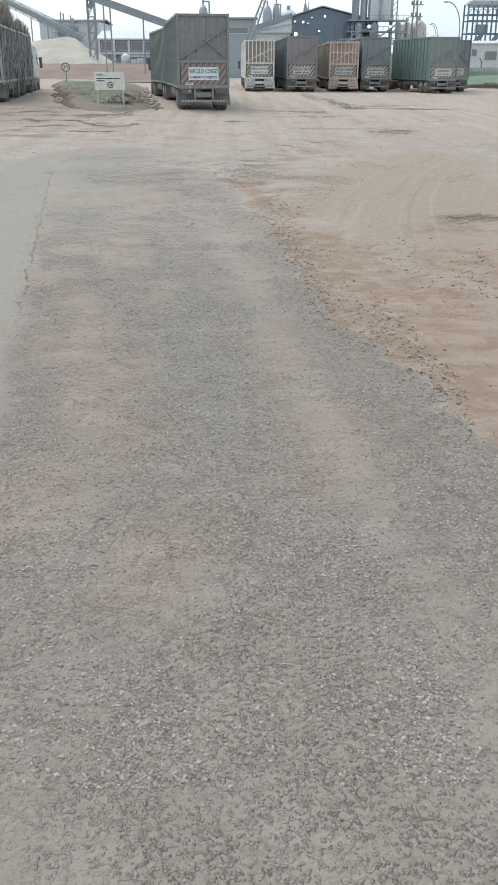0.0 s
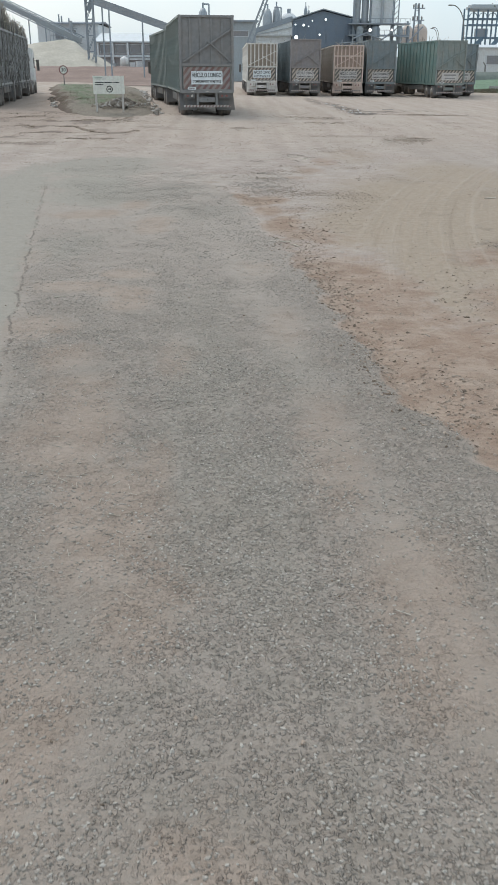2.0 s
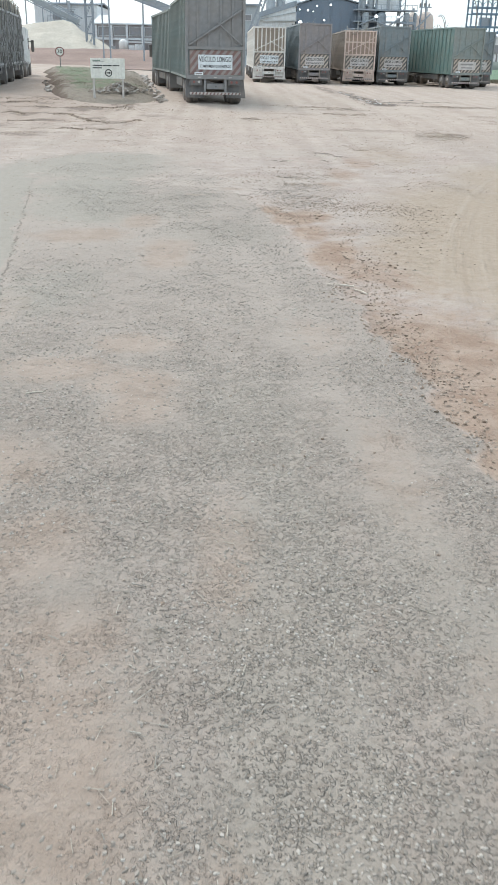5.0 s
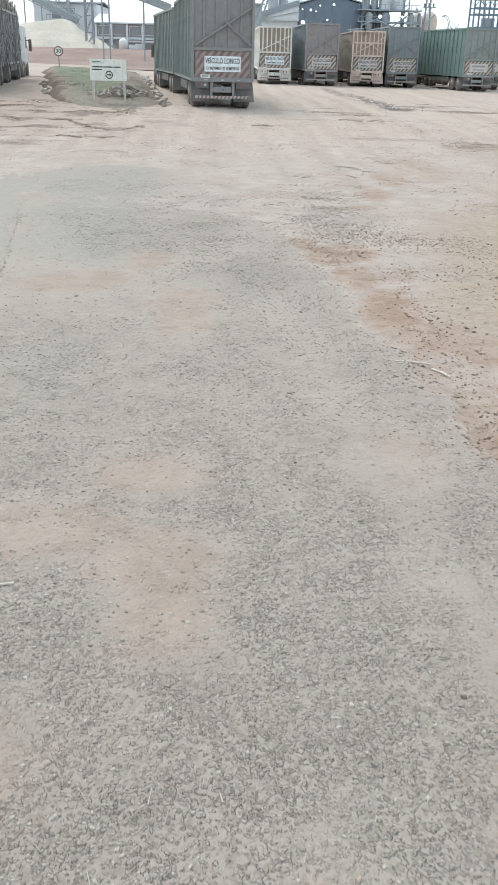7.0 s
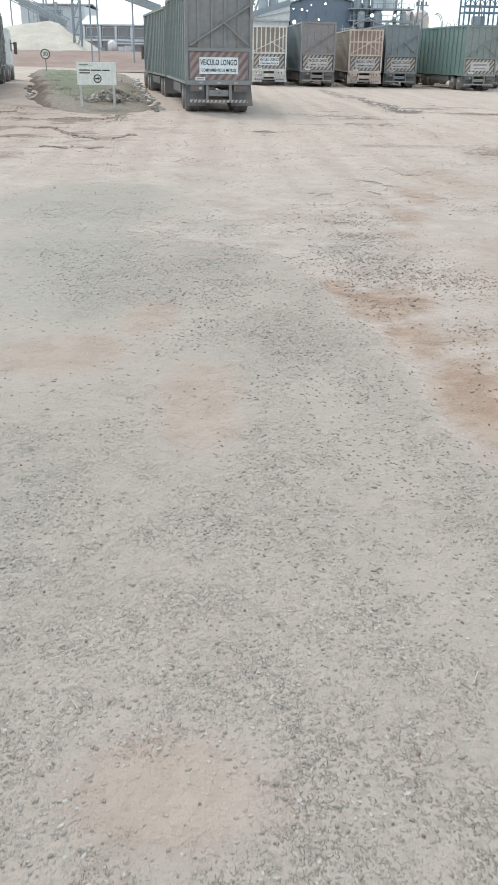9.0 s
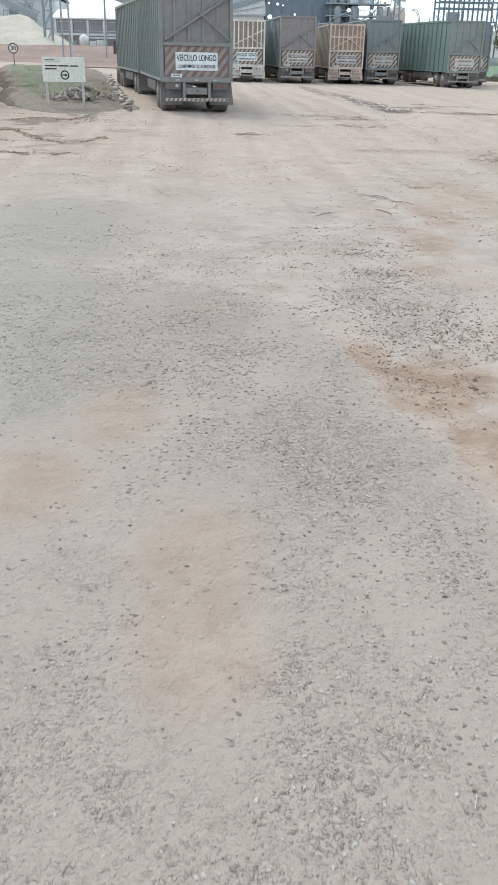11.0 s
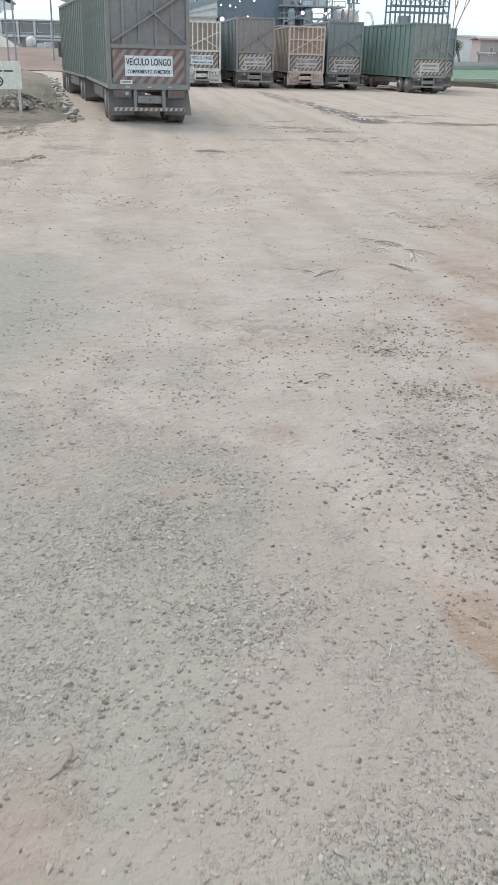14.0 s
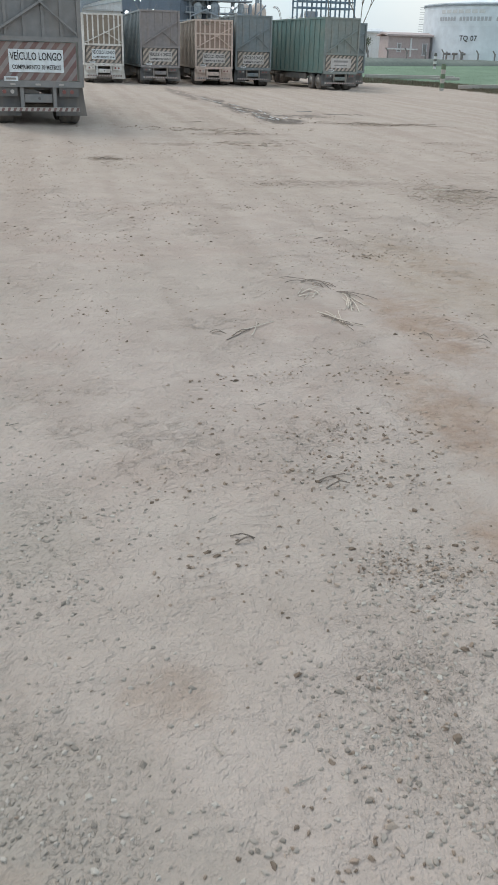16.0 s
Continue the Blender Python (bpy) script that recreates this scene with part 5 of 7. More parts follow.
head = lattice_tower(-24.3, 160, 1.15, 1.9, 14.0, "slate_steel", "blue-grey lattice tower holding the conveyor head")
hood = simple(lambda bm: box(bm, -0.5, 1.9, -0.9, 0.9, 12.9, 14.6))
bevelled(hood, 0.12, 2)
part("drive_house", hood, M["wall_grey"], head, "blue-grey sheet box round the conveyor drive")
chute = simple(lambda bm: beam(bm, (0.9, 0, 13.0), (-0.2, 0, 10.4), 0.7))
part("chute", chute, M["slate_steel"], head)



# ---- mill buildings ----
def hall(label, x0, x1, y0, y1, z0, z1, ridge, wall, roof, windows=(), name="mill_building", shift=(0, 0, 0)):
    """Sheet-walled hall: four walls, roof with its ridge along x, inset windows."""
    b = thing(name, pose(*shift), label, "building")
    part("wall", simple(lambda bm: box(bm, x0, x1, y0, y0 + 0.2, z0, z1)), M[wall], b)
    rib = mesh_of("cladding_rib", simple(lambda bm: box(bm, -0.06, 0.06, y0 - 0.05, y0, z0, z1)), M[wall])
    for k in range(int((x1 - x0) / 1.1)):
        part_mesh("cladding_rib", rib, b, (x0 + 0.55 + k * 1.1, 0, 0))
    part("wall", simple(lambda bm: box(bm, x0, x1, y1 - 0.2, y1, z0, z1)), M[wall], b)
    for xx in (x0, x1 - 0.2):
        part("wall", simple(lambda bm: box(bm, xx, xx + 0.2, y0 + 0.2, y1 - 0.2, z0, z1)), M[wall], b)
    bm = bmesh.new()
    ym = (y0 + y1) / 2
    prof = [(y0 - 0.5, z1 - 0.05), (ym, z1 + ridge), (y1 + 0.5, z1 - 0.05), (y1 + 0.5, z1 - 0.3), (ym, z1 + ridge - 0.25), (y0 - 0.5, z1 - 0.3)]
    ends = [[bm.verts.new((xx, py, pz + 0.3)) for py, pz in prof] for xx in (x0 - 0.4, x1 + 0.4)]
    bm.faces.new(ends[0])
    bm.faces.new(ends[1][::-1])
    for i in range(6):
        j = (i + 1) % 6
        bm.faces.new((ends[0][i], ends[1][i], ends[1][j], ends[0][j]))
    part("roof", bm, M[roof], b)
    for wx0, wx1, wz0, wz1 in windows:
        w = part("window", simple(lambda bm: box(bm, wx0, wx1, y0 - 0.08, y0 + 0.05, wz0, wz1)), M["opening"], b, "dim window opening")
        bm = bmesh.new()
        for xx in (wx0, wx1):
            box(bm, xx - 0.045, xx + 0.045, y0 - 0.16, y0 - 0.05, wz0 - 0.1, wz1 + 0.1)
        for zz in (wz0, wz1):
            box(bm, wx0 + 0.045, wx1 - 0.045, y0 - 0.15, y0 - 0.05, zz - 0.04, zz + 0.04)
        part("frame", bm, M["wall_pale"], w)
    return b


hc = hall("pale grey mill hall with roof vents behind the bagasse heap", -44.4, -31.0, 215, 235, 1.8, 10.6, 0.6, "wall_pale", "slate_steel", ((-40.6, -38.6, 7.6, 9.4), (-37.8, -35.9, 7.6, 9.4), (-44.0, -42.6, 5.6, 6.8)), shift=(1.35, 0, 0.75))
for xx, zz in ((-39.8, 12.6), (-39.2, 12.3), (-37.6, 11.9)):
    part("vent_pipe", simple(lambda bm: tube(bm, (xx, 216.5, 10.4), (xx, 216.5, zz), 0.16, 8)), M["slate_steel"], hc)
bm = bmesh.new()
for k in range(9):
    beam(bm, (-41.5 + k * 0.75, 213.6, 7.0), (-41.5 + k * 0.75, 213.6, 9.6), 0.09)
for zz in (7.0, 8.3, 9.6):
    beam(bm, (-41.5, 213.6, zz), (-35.4, 213.6, zz), 0.12)
box(bm, -41.5, -35.4, 213.3, 215, 6.8, 6.95)
part("walkway", bm, M["slate_steel"], hc, "steel walkway and duct frames on the wall")
part("duct", simple(lambda bm: tube(bm, (-36.8, 213.9, 5.2), (-36.8, 213.9, 11.2), 0.35, 12)), M["galv"], hc)
hd = hall("long dull brown hall with pale roof and rows of openings", -29.4, -3.0, 200, 222, 1.8, 6.7, 1.8, "wall_mauve", "roof_pale",
          tuple((-28.6 + k * 3.1, -26.2 + k * 3.1, 4.7, 6.3) for k in range(8)), shift=(1.2, 0, 0.6))
for k in range(9):
    part("column", simple(lambda bm: box(bm, -29.2 + k * 3.1, -28.85 + k * 3.1, 199.3, 199.7, 1.8, 6.6)), M["wall_pale"], hd)
part("lintel", simple(lambda bm: box(bm, -29.3, -3.1, 199.35, 199.75, 3.9, 4.3)), M["wall_pale"], hd)
part("lintel", simple(lambda bm: box(bm, -23.0, -13.0, 198.2, 198.6, 3.4, 3.7)), M["wall_pale"], hd)
hs = thing("storage_tank", pose(-21.4, 190, 2.4), "small white upright tank before the brown hall", "tank")
part("shell", simple(lambda bm: lathe(bm, [(0.85, 0), (0.85, 1.6), (0.75, 1.85), (0.25, 2.15), (0.05, 2.2)], 20)), M["white"], hs, smooth=True)
part("pipe", simple(lambda bm: tube(bm, (0.95, 0, 0.0), (0.95, 0, 2.4), 0.07, 8)), M["galv"], hs)
for k, (xx, yy_) in enumerate(((-24.6, 189.5), (-20.9, 189), (-19.8, 191))):
    pb = solo("crate", simple(lambda bm: box(bm, -0.5, 0.5, -0.5, 0.5, 0, 0.9 + 0.2 * k)), M["wall_pale"] if k else M["galv"], "pale boxy equipment crate on the mill terrace", "crate", m=pose(xx + 1.2, yy_, 2.4, 0, 0, 13 * k))

hall("blue-grey mill hall partly hidden by the parked trucks", -9.0, 3.2, 170, 186, 0, 9.6, 0.4, "wall_grey", "slate_steel", ((-2.4, 1.8, 7.3, 8.2),), shift=(1.05, 0, 0.3))
gs = hall("plain mill hall behind the trucks", 3.4, 10.6, 190.5, 214, 0, 8.0, 0.2, "wall_white", "roof_pale", shift=(1.15, 0, 0.3))
# lean-to front with slanting roof line, beside the dark gable shed
bm = bmesh.new()
pr = [(3.4, 8.2), (10.65, 8.2), (10.65, 11.0), (3.4, 8.75)]
fr = [[bm.verts.new((px, yv, pz)) for px, pz in pr] for yv in (189.9, 190.3)]
bm.faces.new(fr[0][::-1])
bm.faces.new(fr[1])
for i in range(4):
    bm.faces.new((fr[0][i], fr[0][(i + 1) % 4], fr[1][(i + 1) % 4], fr[1][i]))
part("upper_cladding", bm, M["wall_white"], gs, "off-white sheet cladding")
part("cladding_band", simple(lambda bm: beam(bm, (3.4, 189.82, 8.2), (10.65, 189.82, 9.6), 0.25, 0.1)), M["wall_grey"], gs)
part("roof_edge", simple(lambda bm: beam(bm, (3.2, 189.8, 8.85), (10.8, 189.8, 11.15), 0.22, 0.9)), M["slate_steel"], gs)


def gable_shed():
    b = thing("gable_shed", pose(1.17, 0, 0.15), "dark blue steel shed with a low gable and lit floodlights", "building")
    prof = [(10.8, 0), (27.8, 0), (27.8, 10.1), (16.7, 12.7), (10.8, 11.0)]
    for yv in (190.0, 229.0):
        bm = bmesh.new()
        f = [[bm.verts.new((px, yv + d, pz)) for px, pz in prof] for d in (0, 0.3)]
        bm.faces.new(f[0][::-1])
        bm.faces.new(f[1])
        for i in range(5):
            bm.faces.new((f[0][i], f[0][(i + 1) % 5], f[1][(i + 1) % 5], f[1][i]))
        part("gable_wall", bm, M["navy"], b)
    for (xa, za), (xb, zb) in (((10.5, 11.05), (16.7, 12.85)), ((16.7, 12.85), (28.2, 10.15))):
        bm = bmesh.new()
        q = [(xa, za), (xb, zb), (xb, zb + 0.2), (xa, za + 0.2)]
        f = [[bm.verts.new((px, yv, pz)) for px, pz in q] for yv in (189.5, 229.5)]
        bm.faces.new(f[0][::-1])
        bm.faces.new(f[1])
        for i in range(4):
            bm.faces.new((f[0][i], f[0][(i + 1) % 4], f[1][(i + 1) % 4], f[1][i]))
        part("roof", bm, M["slate_steel"], b)
    for xx in (10.8, 27.5):
        part("side_wall", simple(lambda bm: box(bm, xx, xx + 0.3, 190.3, 229, 0, 9.9)), M["navy"], b)
    for k in range(9):
        part("cladding_rib", simple(lambda bm: box(bm, 11.8 + k * 1.85, 11.95 + k * 1.85, 189.9, 190, 0, 10.0)), M["navy"], b)
    for xx, zz, rr in ((11.5, 7.95, 0.36), (12.9, 10.1, 0.20), (11.3, 10.2, 0.13), (14.6, 10.9, 0.13), (17.2, 11.1, 0.2), (16.1, 8.45, 0.17), (13.9, 9.9, 0.1)):
        fl = part("floodlight", simple(lambda bm: lathe(bm, [(rr * 0.6, 0), (rr * 1.1, 0.25), (rr * 1.1, 0.3)], 14, Matrix.Translation((xx, 189.75, zz)) @ Matrix.Rotation(radians(90), 4, "X"))), M["slate_steel"], b)
        part("glass", simple(lambda bm: tube(bm, (xx, 189.42, zz), (xx, 189.45, zz), rr, 14)), M["lamp_glow"], fl, "bright floodlight glass")


gable_shed()


def vessel(x, y, z0, z1, rr, mat, label, name="process_vessel"):
    v_ = thing(name, pose(x + 1.2, y, z0 + (0.35 if x < 12 else 0.0)), label, "tank")
    h = z1 - z0
    part("shell", simple(lambda bm: lathe(bm, [(rr, 0), (rr, h * 0.86), (rr * 0.85, h * 0.94), (rr * 0.4, h), (0.1, h)], 20)), M[mat], v_, smooth=True)
    part("band", simple(lambda bm: lathe(bm, [(rr, h * 0.5), (rr * 1.05, h * 0.51), (rr * 1.05, h * 0.54), (rr, h * 0.55)], 20)), M["slate_steel"], v_)
    part("top_pipe", simple(lambda bm: tube(bm, (0, 0, h), (0, 0, h + 0.9), rr * 0.18, 8)), M["slate_steel"], v_)
    return v_


vessel(6.2, 201, 0, 13.4, 1.0, "galv", "grey upright process vessel above the pale roof")
vessel(8.1, 202, 0, 13.9, 0.8, "galv", "grey upright process vessel above the pale roof")
vessel(10.8, 204, 0, 12.7, 2.2, "wall_pale", "pale domed process vessel above the roof line")
vessel(15.1, 214, 0, 15.0, 0.45, "slate_steel", "thin dark stack behind the gable shed", "stack")
vessel(15.8, 214, 0, 14.3, 0.35, "slate_steel", "thin dark stack behind the gable shed", "stack")
vessel(-6.6, 182, 0, 12.4, 0.9, "galv", "grey vessel with top pipe behind the truck", "process_vessel")
for pts in (((7.6, 200, 13.6), (9.0, 200, 13.6), (9.0, 200, 11.0)), ((-6.4, 181.0, 13.0), (-5.4, 181.0, 13.0), (-5.4, 181.0, 9.5))):
    bm = bmesh.new()
    for a, b_ in zip(pts, pts[1:]):
        tube(bm, a, b_, 0.14, 8)
    solo("vapour_pipe", bm, M["slate_steel"], "bent dark vapour pipe leading off a vessel", "pipe", m=pose(1.15, 0, 0.35))


def boom():
    b = thing("loading_boom", pose(1.0, 0, 0.3), "slanting lattice boom rising over the mill roofs", "crane")
    a, e = Vector((1.4, 165, 4.5)), Vector((5.4, 165, 14.6))
    d = (e - a).normalized()
    s = Vector((0, 1, 0))
    up = s.cross(d)
    bm = bmesh.new()
    for k in (-1, 1):
        beam(bm, a + up * k * 0.5, e + up * k * 0.22, 0.14, 0.3)
    n = 11
    for k in range(n):
        p, q = a.lerp(e, k / n), a.lerp(e, (k + 0.6) / n)
        beam(bm, p + up * 0.45, q - up * 0.4, 0.09)
        beam(bm, p - up * 0.45, p + up * 0.45, 0.07)
    part("boom_lattice", bm, M["slate_steel"], b)
    part("mast", simple(lambda bm: box(bm, 1.0, 1.5, 164.8, 165.2, 0, 5.2)), M["slate_steel"], b)
    part("sheave", simple(lambda bm: tube(bm, (5.4, 164.7, 14.6), (5.4, 165.3, 14.6), 0.4, 14)), M["slate_steel"], b)


boom()


def silo_tower():
    b = thing("silo_tower", pose(1.17, 190, 0.05), "tall grey tower of banded bins, ducts and ladders", "tower")
    for xx, rr in ((23.3, 0.7), (24.9, 0.7)):
        part("duct", simple(lambda bm: tube(bm, (xx, 0, 9.5), (xx, 0, 22), rr, 16)), M["galv"], b)
    bm = bmesh.new()
    for k in range(9):
        box(bm, 26.0, 30.0, -1.6, 1.6, 10.6 + k * 1.3, 11.82 + k * 1.3)
        box(bm, 25.9, 30.1, -1.72, 1.72, 11.82 + k * 1.3, 11.9 + k * 1.3)
    part("bin", bm, M["wall_pale"], b, "pale banded bin")
    part("bin_duct", simple(lambda bm: tube(bm, (28.0, -1.9, 10.6), (28.0, -1.9, 22), 0.28, 12)), M["galv"], b)
    for xx in (30.5, 31.4):
        part("leg", simple(lambda bm: box(bm, xx - 0.1, xx + 0.1, -0.8, -0.6, 0, 22)), M["slate_steel"], b)
    for k in range(14):
        part("ladder_brace", simple(lambda bm: beam(bm, (30.5, -0.7, 8 + k), (31.4, -0.7, 9 + k), 0.1)), M["slate_steel"], b)
    for xx in (22.6, 25.8, 30.1):
        part("leg", simple(lambda bm: box(bm, xx - 0.18, xx + 0.18, -1.2, -0.84, 0, 22)), M["slate_steel"], b)
    for zz in (6.2, 8.3, 10.3):
        bm = bmesh.new()
        box(bm, 21.6, 33.4, -3.0, 1.2, zz, zz + 0.22)
        for k in range(13):
            beam(bm, (21.7 + k * 0.97, -2.95, zz), (21.7 + k * 0.97, -2.95, zz + 1.0), 0.07)
        beam(bm, (21.6, -2.95, zz + 1.0), (33.4, -2.95, zz + 1.0), 0.08)
        part("platform", bm, M["slate_steel"], b, "steel platform with railing")
    for k, (xx, rr) in enumerate(((23.8, 0.7), (26.8, 0.9), (31.6, 0.6), (33.2, 0.35))):
        part("hopper", simple(lambda bm: lathe(bm, [(rr * 0.3, 6.6), (rr, 7.6), (rr, 9.6), (rr * 0.6, 10.1)], 14, Matrix.Translation((xx, -2.0, 0)))), M["slate_steel" if k % 2 else "wall_grey"], b)
    for xx, zz in ((25.6, 9.3), (29.8, 9.3)):
        part("floodlight", simple(lambda bm: tube(bm, (xx, -3.4, zz), (xx, -3.3, zz), 0.30 if xx < 27 else 0.2, 12)), M["lamp_glow"], b, "bright floodlight glass")
    for k in range(6):
        part("pipe", simple(lambda bm: tube(bm, (19.8 + k * 2.6, -3.3, 6.9 + (k * 37 % 5) * 0.45), (22.8 + k * 2.6, -3.3, 7.2 + (k * 53 % 7) * 0.45), 0.13, 8)), M["slate_steel"], b)
    for k in range(8):
        part("pipe", simple(lambda bm: tube(bm, (20.2 + k * 1.9, -3.6, 3.0), (20.2 + k * 1.9 + 0.2 * math.sin(k), -3.6, 7.6 + 1.2 * math.sin(2.3 * k)), 0.09, 8)), M["galv"], b)


silo_tower()


def pylon():
    b = thing("power_pole", pose(36.3, 190, -0.05), "dark twin-mast power pole with crossarms and insulators", "pole")
    for s, lean in ((-0.55, 0.3), (0.55, -0.3)):
        part("mast", simple(lambda bm: tube(bm, (s - lean, 0, 0), (s * 0.55, 0, 14.3), 0.17, 10)), M["slate_steel"], b)
    for zz, w in ((13.3, 1.5), (11.2, 1.5)):
        arm = part("crossarm", simple(lambda bm: box(bm, -w * 0.6, w, -0.12, 0.12, zz, zz + 0.2)), M["slate_steel"], b)
        for k in range(3):
            part("insulator", simple(lambda bm: lathe(bm, [(0.1, zz + 0.2), (0.2, zz + 0.35), (0.12, zz + 0.5), (0.2, zz + 0.65), (0.05, zz + 0.8)], 10, Matrix.Translation((-0.7 + k * 0.85, 0, 0)))), M["pole"], arm)
    for k in range(12):
        part("rung", simple(lambda bm: beam(bm, (-0.45, 0, 2 + k), (0.45, 0, 2 + k), 0.06)), M["slate_steel"], b)


pylon()
vessel(40.8, 230, 0, 12.0, 1.5, "tan_tank", "tan storage tank far behind the row", "storage_tank")
vessel(44.0, 231, 0, 12.3, 1.9, "tan_tank", "tan storage tank far behind the row", "storage_tank")


def pipe_rack():
    b = thing("pipe_rack", pose(98.6, 400, -2.2) @ Matrix.Scale(1.8, 4), "tall blue open steel frame with rounded top corners", "tower")
    n = 6
    for k in range(n + 1):
        x_ = k * 2.25
        for yv in (0, 4):
            part("column", simple(lambda bm: box(bm, x_ - 0.16, x_ + 0.16, yv - 0.16, yv + 0.16, 1.25, 15.2 if k % n else 15.6)), M["blue_steel"], b)
    for zz in (6.5, 9.2, 11.9, 13.2):
        for yv in (0, 4):
            part("girder", simple(lambda bm: box(bm, 0, n * 2.25, yv - 0.12, yv + 0.12, zz, zz + 0.3)), M["blue_steel"], b)
    bm = simple(lambda bm: box(bm, 0.3, n * 2.25 - 0.3, -0.25, 4.25, 15.0, 16.3))
    bevelled(bm, 0.4, 3)
    part("top_duct", bm, M["wall_grey"], b, "pale blue-grey duct along the top")
    for k in range(n):
        pts = []
        for a in range(9):
            t = math.pi * a / 8
            pts.append((k * 2.25 + 1.12 - 0.95 * math.cos(t), -0.2, 13.6 + 0.95 * math.sin(t)))
        bm = bmesh.new()
        for p0, p1 in zip(pts, pts[1:]):
            beam(bm, p0, p1, 0.14)
        part("arch_pipe", bm, M["blue_steel"], b)
    for k in range(3):
        part("stair_flight", simple(lambda bm: beam(bm, (1 + k * 4, -0.4, 6.6), (3.6 + k * 4, -0.4, 9.2), 0.25, 0.9)), M["blue_steel"], b)
    part("cabinet", simple(lambda bm: box(bm, 2.4, 5.0, 0.4, 2.4, 9.5, 11.3)), M["slate_steel"], b)


pipe_rack()
hall("low pale service building under the blue frame", 46.5, 66, 205, 214, 0, 6.6, 0.5, "wall_white", "roof_pale", ((52.0, 53.2, 4.2, 5.6), (55.0, 57.6, 3.4, 5.2)), "service_building")


def street_lamp(x, y, h, reach, label):
    b = thing("street_lamp", pose(x, y, 0), label, "street lamp")
    part("pole", simple(lambda bm: tube(bm, (0, 0, 0), (0, 0, h * 0.68), 0.09, 10, 0.06)), M["pole"], b)
    pts = [(-reach * (1 - math.cos(a * 0.196)), 0, h * 0.68 + h * 0.32 * math.sin(a * 0.196)) for a in range(9)]
    bm = bmesh.new()
    for p0, p1 in zip(pts, pts[1:]):
        tube(bm, p0, p1, 0.055, 8)
    part("arm", bm, M["pole"], b)
    bm = simple(lambda bm: box(bm, -reach - 0.5, -reach + 0.05, -0.1, 0.1, h - 0.09, h + 0.05))
    bevelled(bm, 0.05)
    part("lantern", bm, M["pole"], b)


street_lamp(28.7, 120, 9.65, 1.75, "curved street lamp on a slim grey pole")
street_lamp(43.0, 200, 10.2, 1.2, "curved street lamp on a slim grey pole")
street_lamp(44.4, 205, 10.6, 1.2, "curved street lamp on a slim grey pole")


# ---- lawn, kerb, berm and tank on the east side ----
def lawn_shape(U, V):
    """U: 0 at the yard edge to 1 far away; V: along the edge."""
    y = 40 + V * 92
    edge = 28.6 + 1.0 * np.sin((y - 70) * 0.09) - 3.2 * np.clip((y - 92) / 14, 0, 1) ** 1.5
    x = edge + U * 62
    yy_ = y + U * 34 * np.clip(V * 1.3, 0, 1)
    z = -0.06 + 0.12 * np.clip(U * 60, 0, 1) + 0.48 * np.clip((U - 0.015) / 0.14, 0, 1) + 0.75 * np.clip((U - 0.12) / 0.7, 0, 1) + 0.02 * lumps(x, yy_, 0.9, 0.6) + 0.62 * np.clip((y - 103) / 22, 0, 1)
    return x, yy_, z


sheet("lawn", np.linspace(0, 1, 90) ** 1.7, np.linspace(0, 1, 80), lawn_shape, M["lawn"], "green mown lawn rising gently behind the yard", "lawn", "structure")
rng = np.random.default_rng(31)
u, v = rng.uniform(0.05, 1, 9000) ** 1.2, rng.uniform(0.25, 1, 9000)
x, y, z = lawn_shape(u, v)
blades("lawn_grass", np.stack([x, y, z], -1), 0.07, M["lawn_blade"], "short green lawn grass", "grass", 0.25, 4, 32)
u, v = rng.uniform(0.0, 0.07, 2600), rng.uniform(0.42, 0.72, 2600)
x, y, z = lawn_shape(u, v)
M["dry_weed"] = varied("dry_brown_weeds", ((0.13, 0.11, 0.08), (0.17, 0.14, 0.10), (0.12, 0.13, 0.08), (0.20, 0.165, 0.125)))
blades("edge_weeds", np.stack([x, y, z], -1), 0.18, M["dry_weed"], "dark brown rough weeds along the yard edge", "weeds", 0.2, 6, 33)


def kerb_beam(a, b, w, h, label):
    bm = bmesh.new()
    beam(bm, a, b, w, h)
    bevelled(bm, 0.03)
    return solo("kerb_beam", bm, M["concrete"], label, "kerb")


kerb_beam((29.4, 108.5, 0.50), (36.6, 103.4, 0.62), 0.3, 0.36, "long pale concrete kerb beam set in the grass slope")
kerb_beam((32.2, 98.5, 0.62), (34.4, 97.3, 0.68), 0.3, 0.25, "short dark-stained concrete beam lying in the grass")
kerb_beam((30.4, 88.6, 0.28), (33.6, 85.6, 0.5), 0.35, 0.3, "short concrete slab beside the striped bollard")


def bollard(x, y, z, h, w, a, b, label):
    p = thing("bollard", pose(x, y, z), label, "bollard")
    n = 6
    for k in range(n):
        bm = simple(lambda bm: box(bm, -w / 2, w / 2, -w / 2, w / 2, h * k / n, h * (k + 1) / n))
        part("band", bm, M[a if k % 2 == 0 else b], p)
    bm = simple(lambda bm: lathe(bm, [(w * 0.6, h), (w * 0.6, h + 0.04), (w * 0.2, h + 0.08)], 10))
    part("cap", bm, M[b], p)


M["weeds_paint"] = worn("green_bollard_paint", (0.10, 0.17, 0.10), 0.7, 0, 0.25, 3.0)
bollard(27.65, 85.6, -0.02, 1.9, 0.26, "concrete", "weeds_paint", "square green and white banded concrete bollard")
bollard(38.15, 112, 1.25, 1.45, 0.24, "white", "stripe_black", "black and white banded marker post on the lawn")


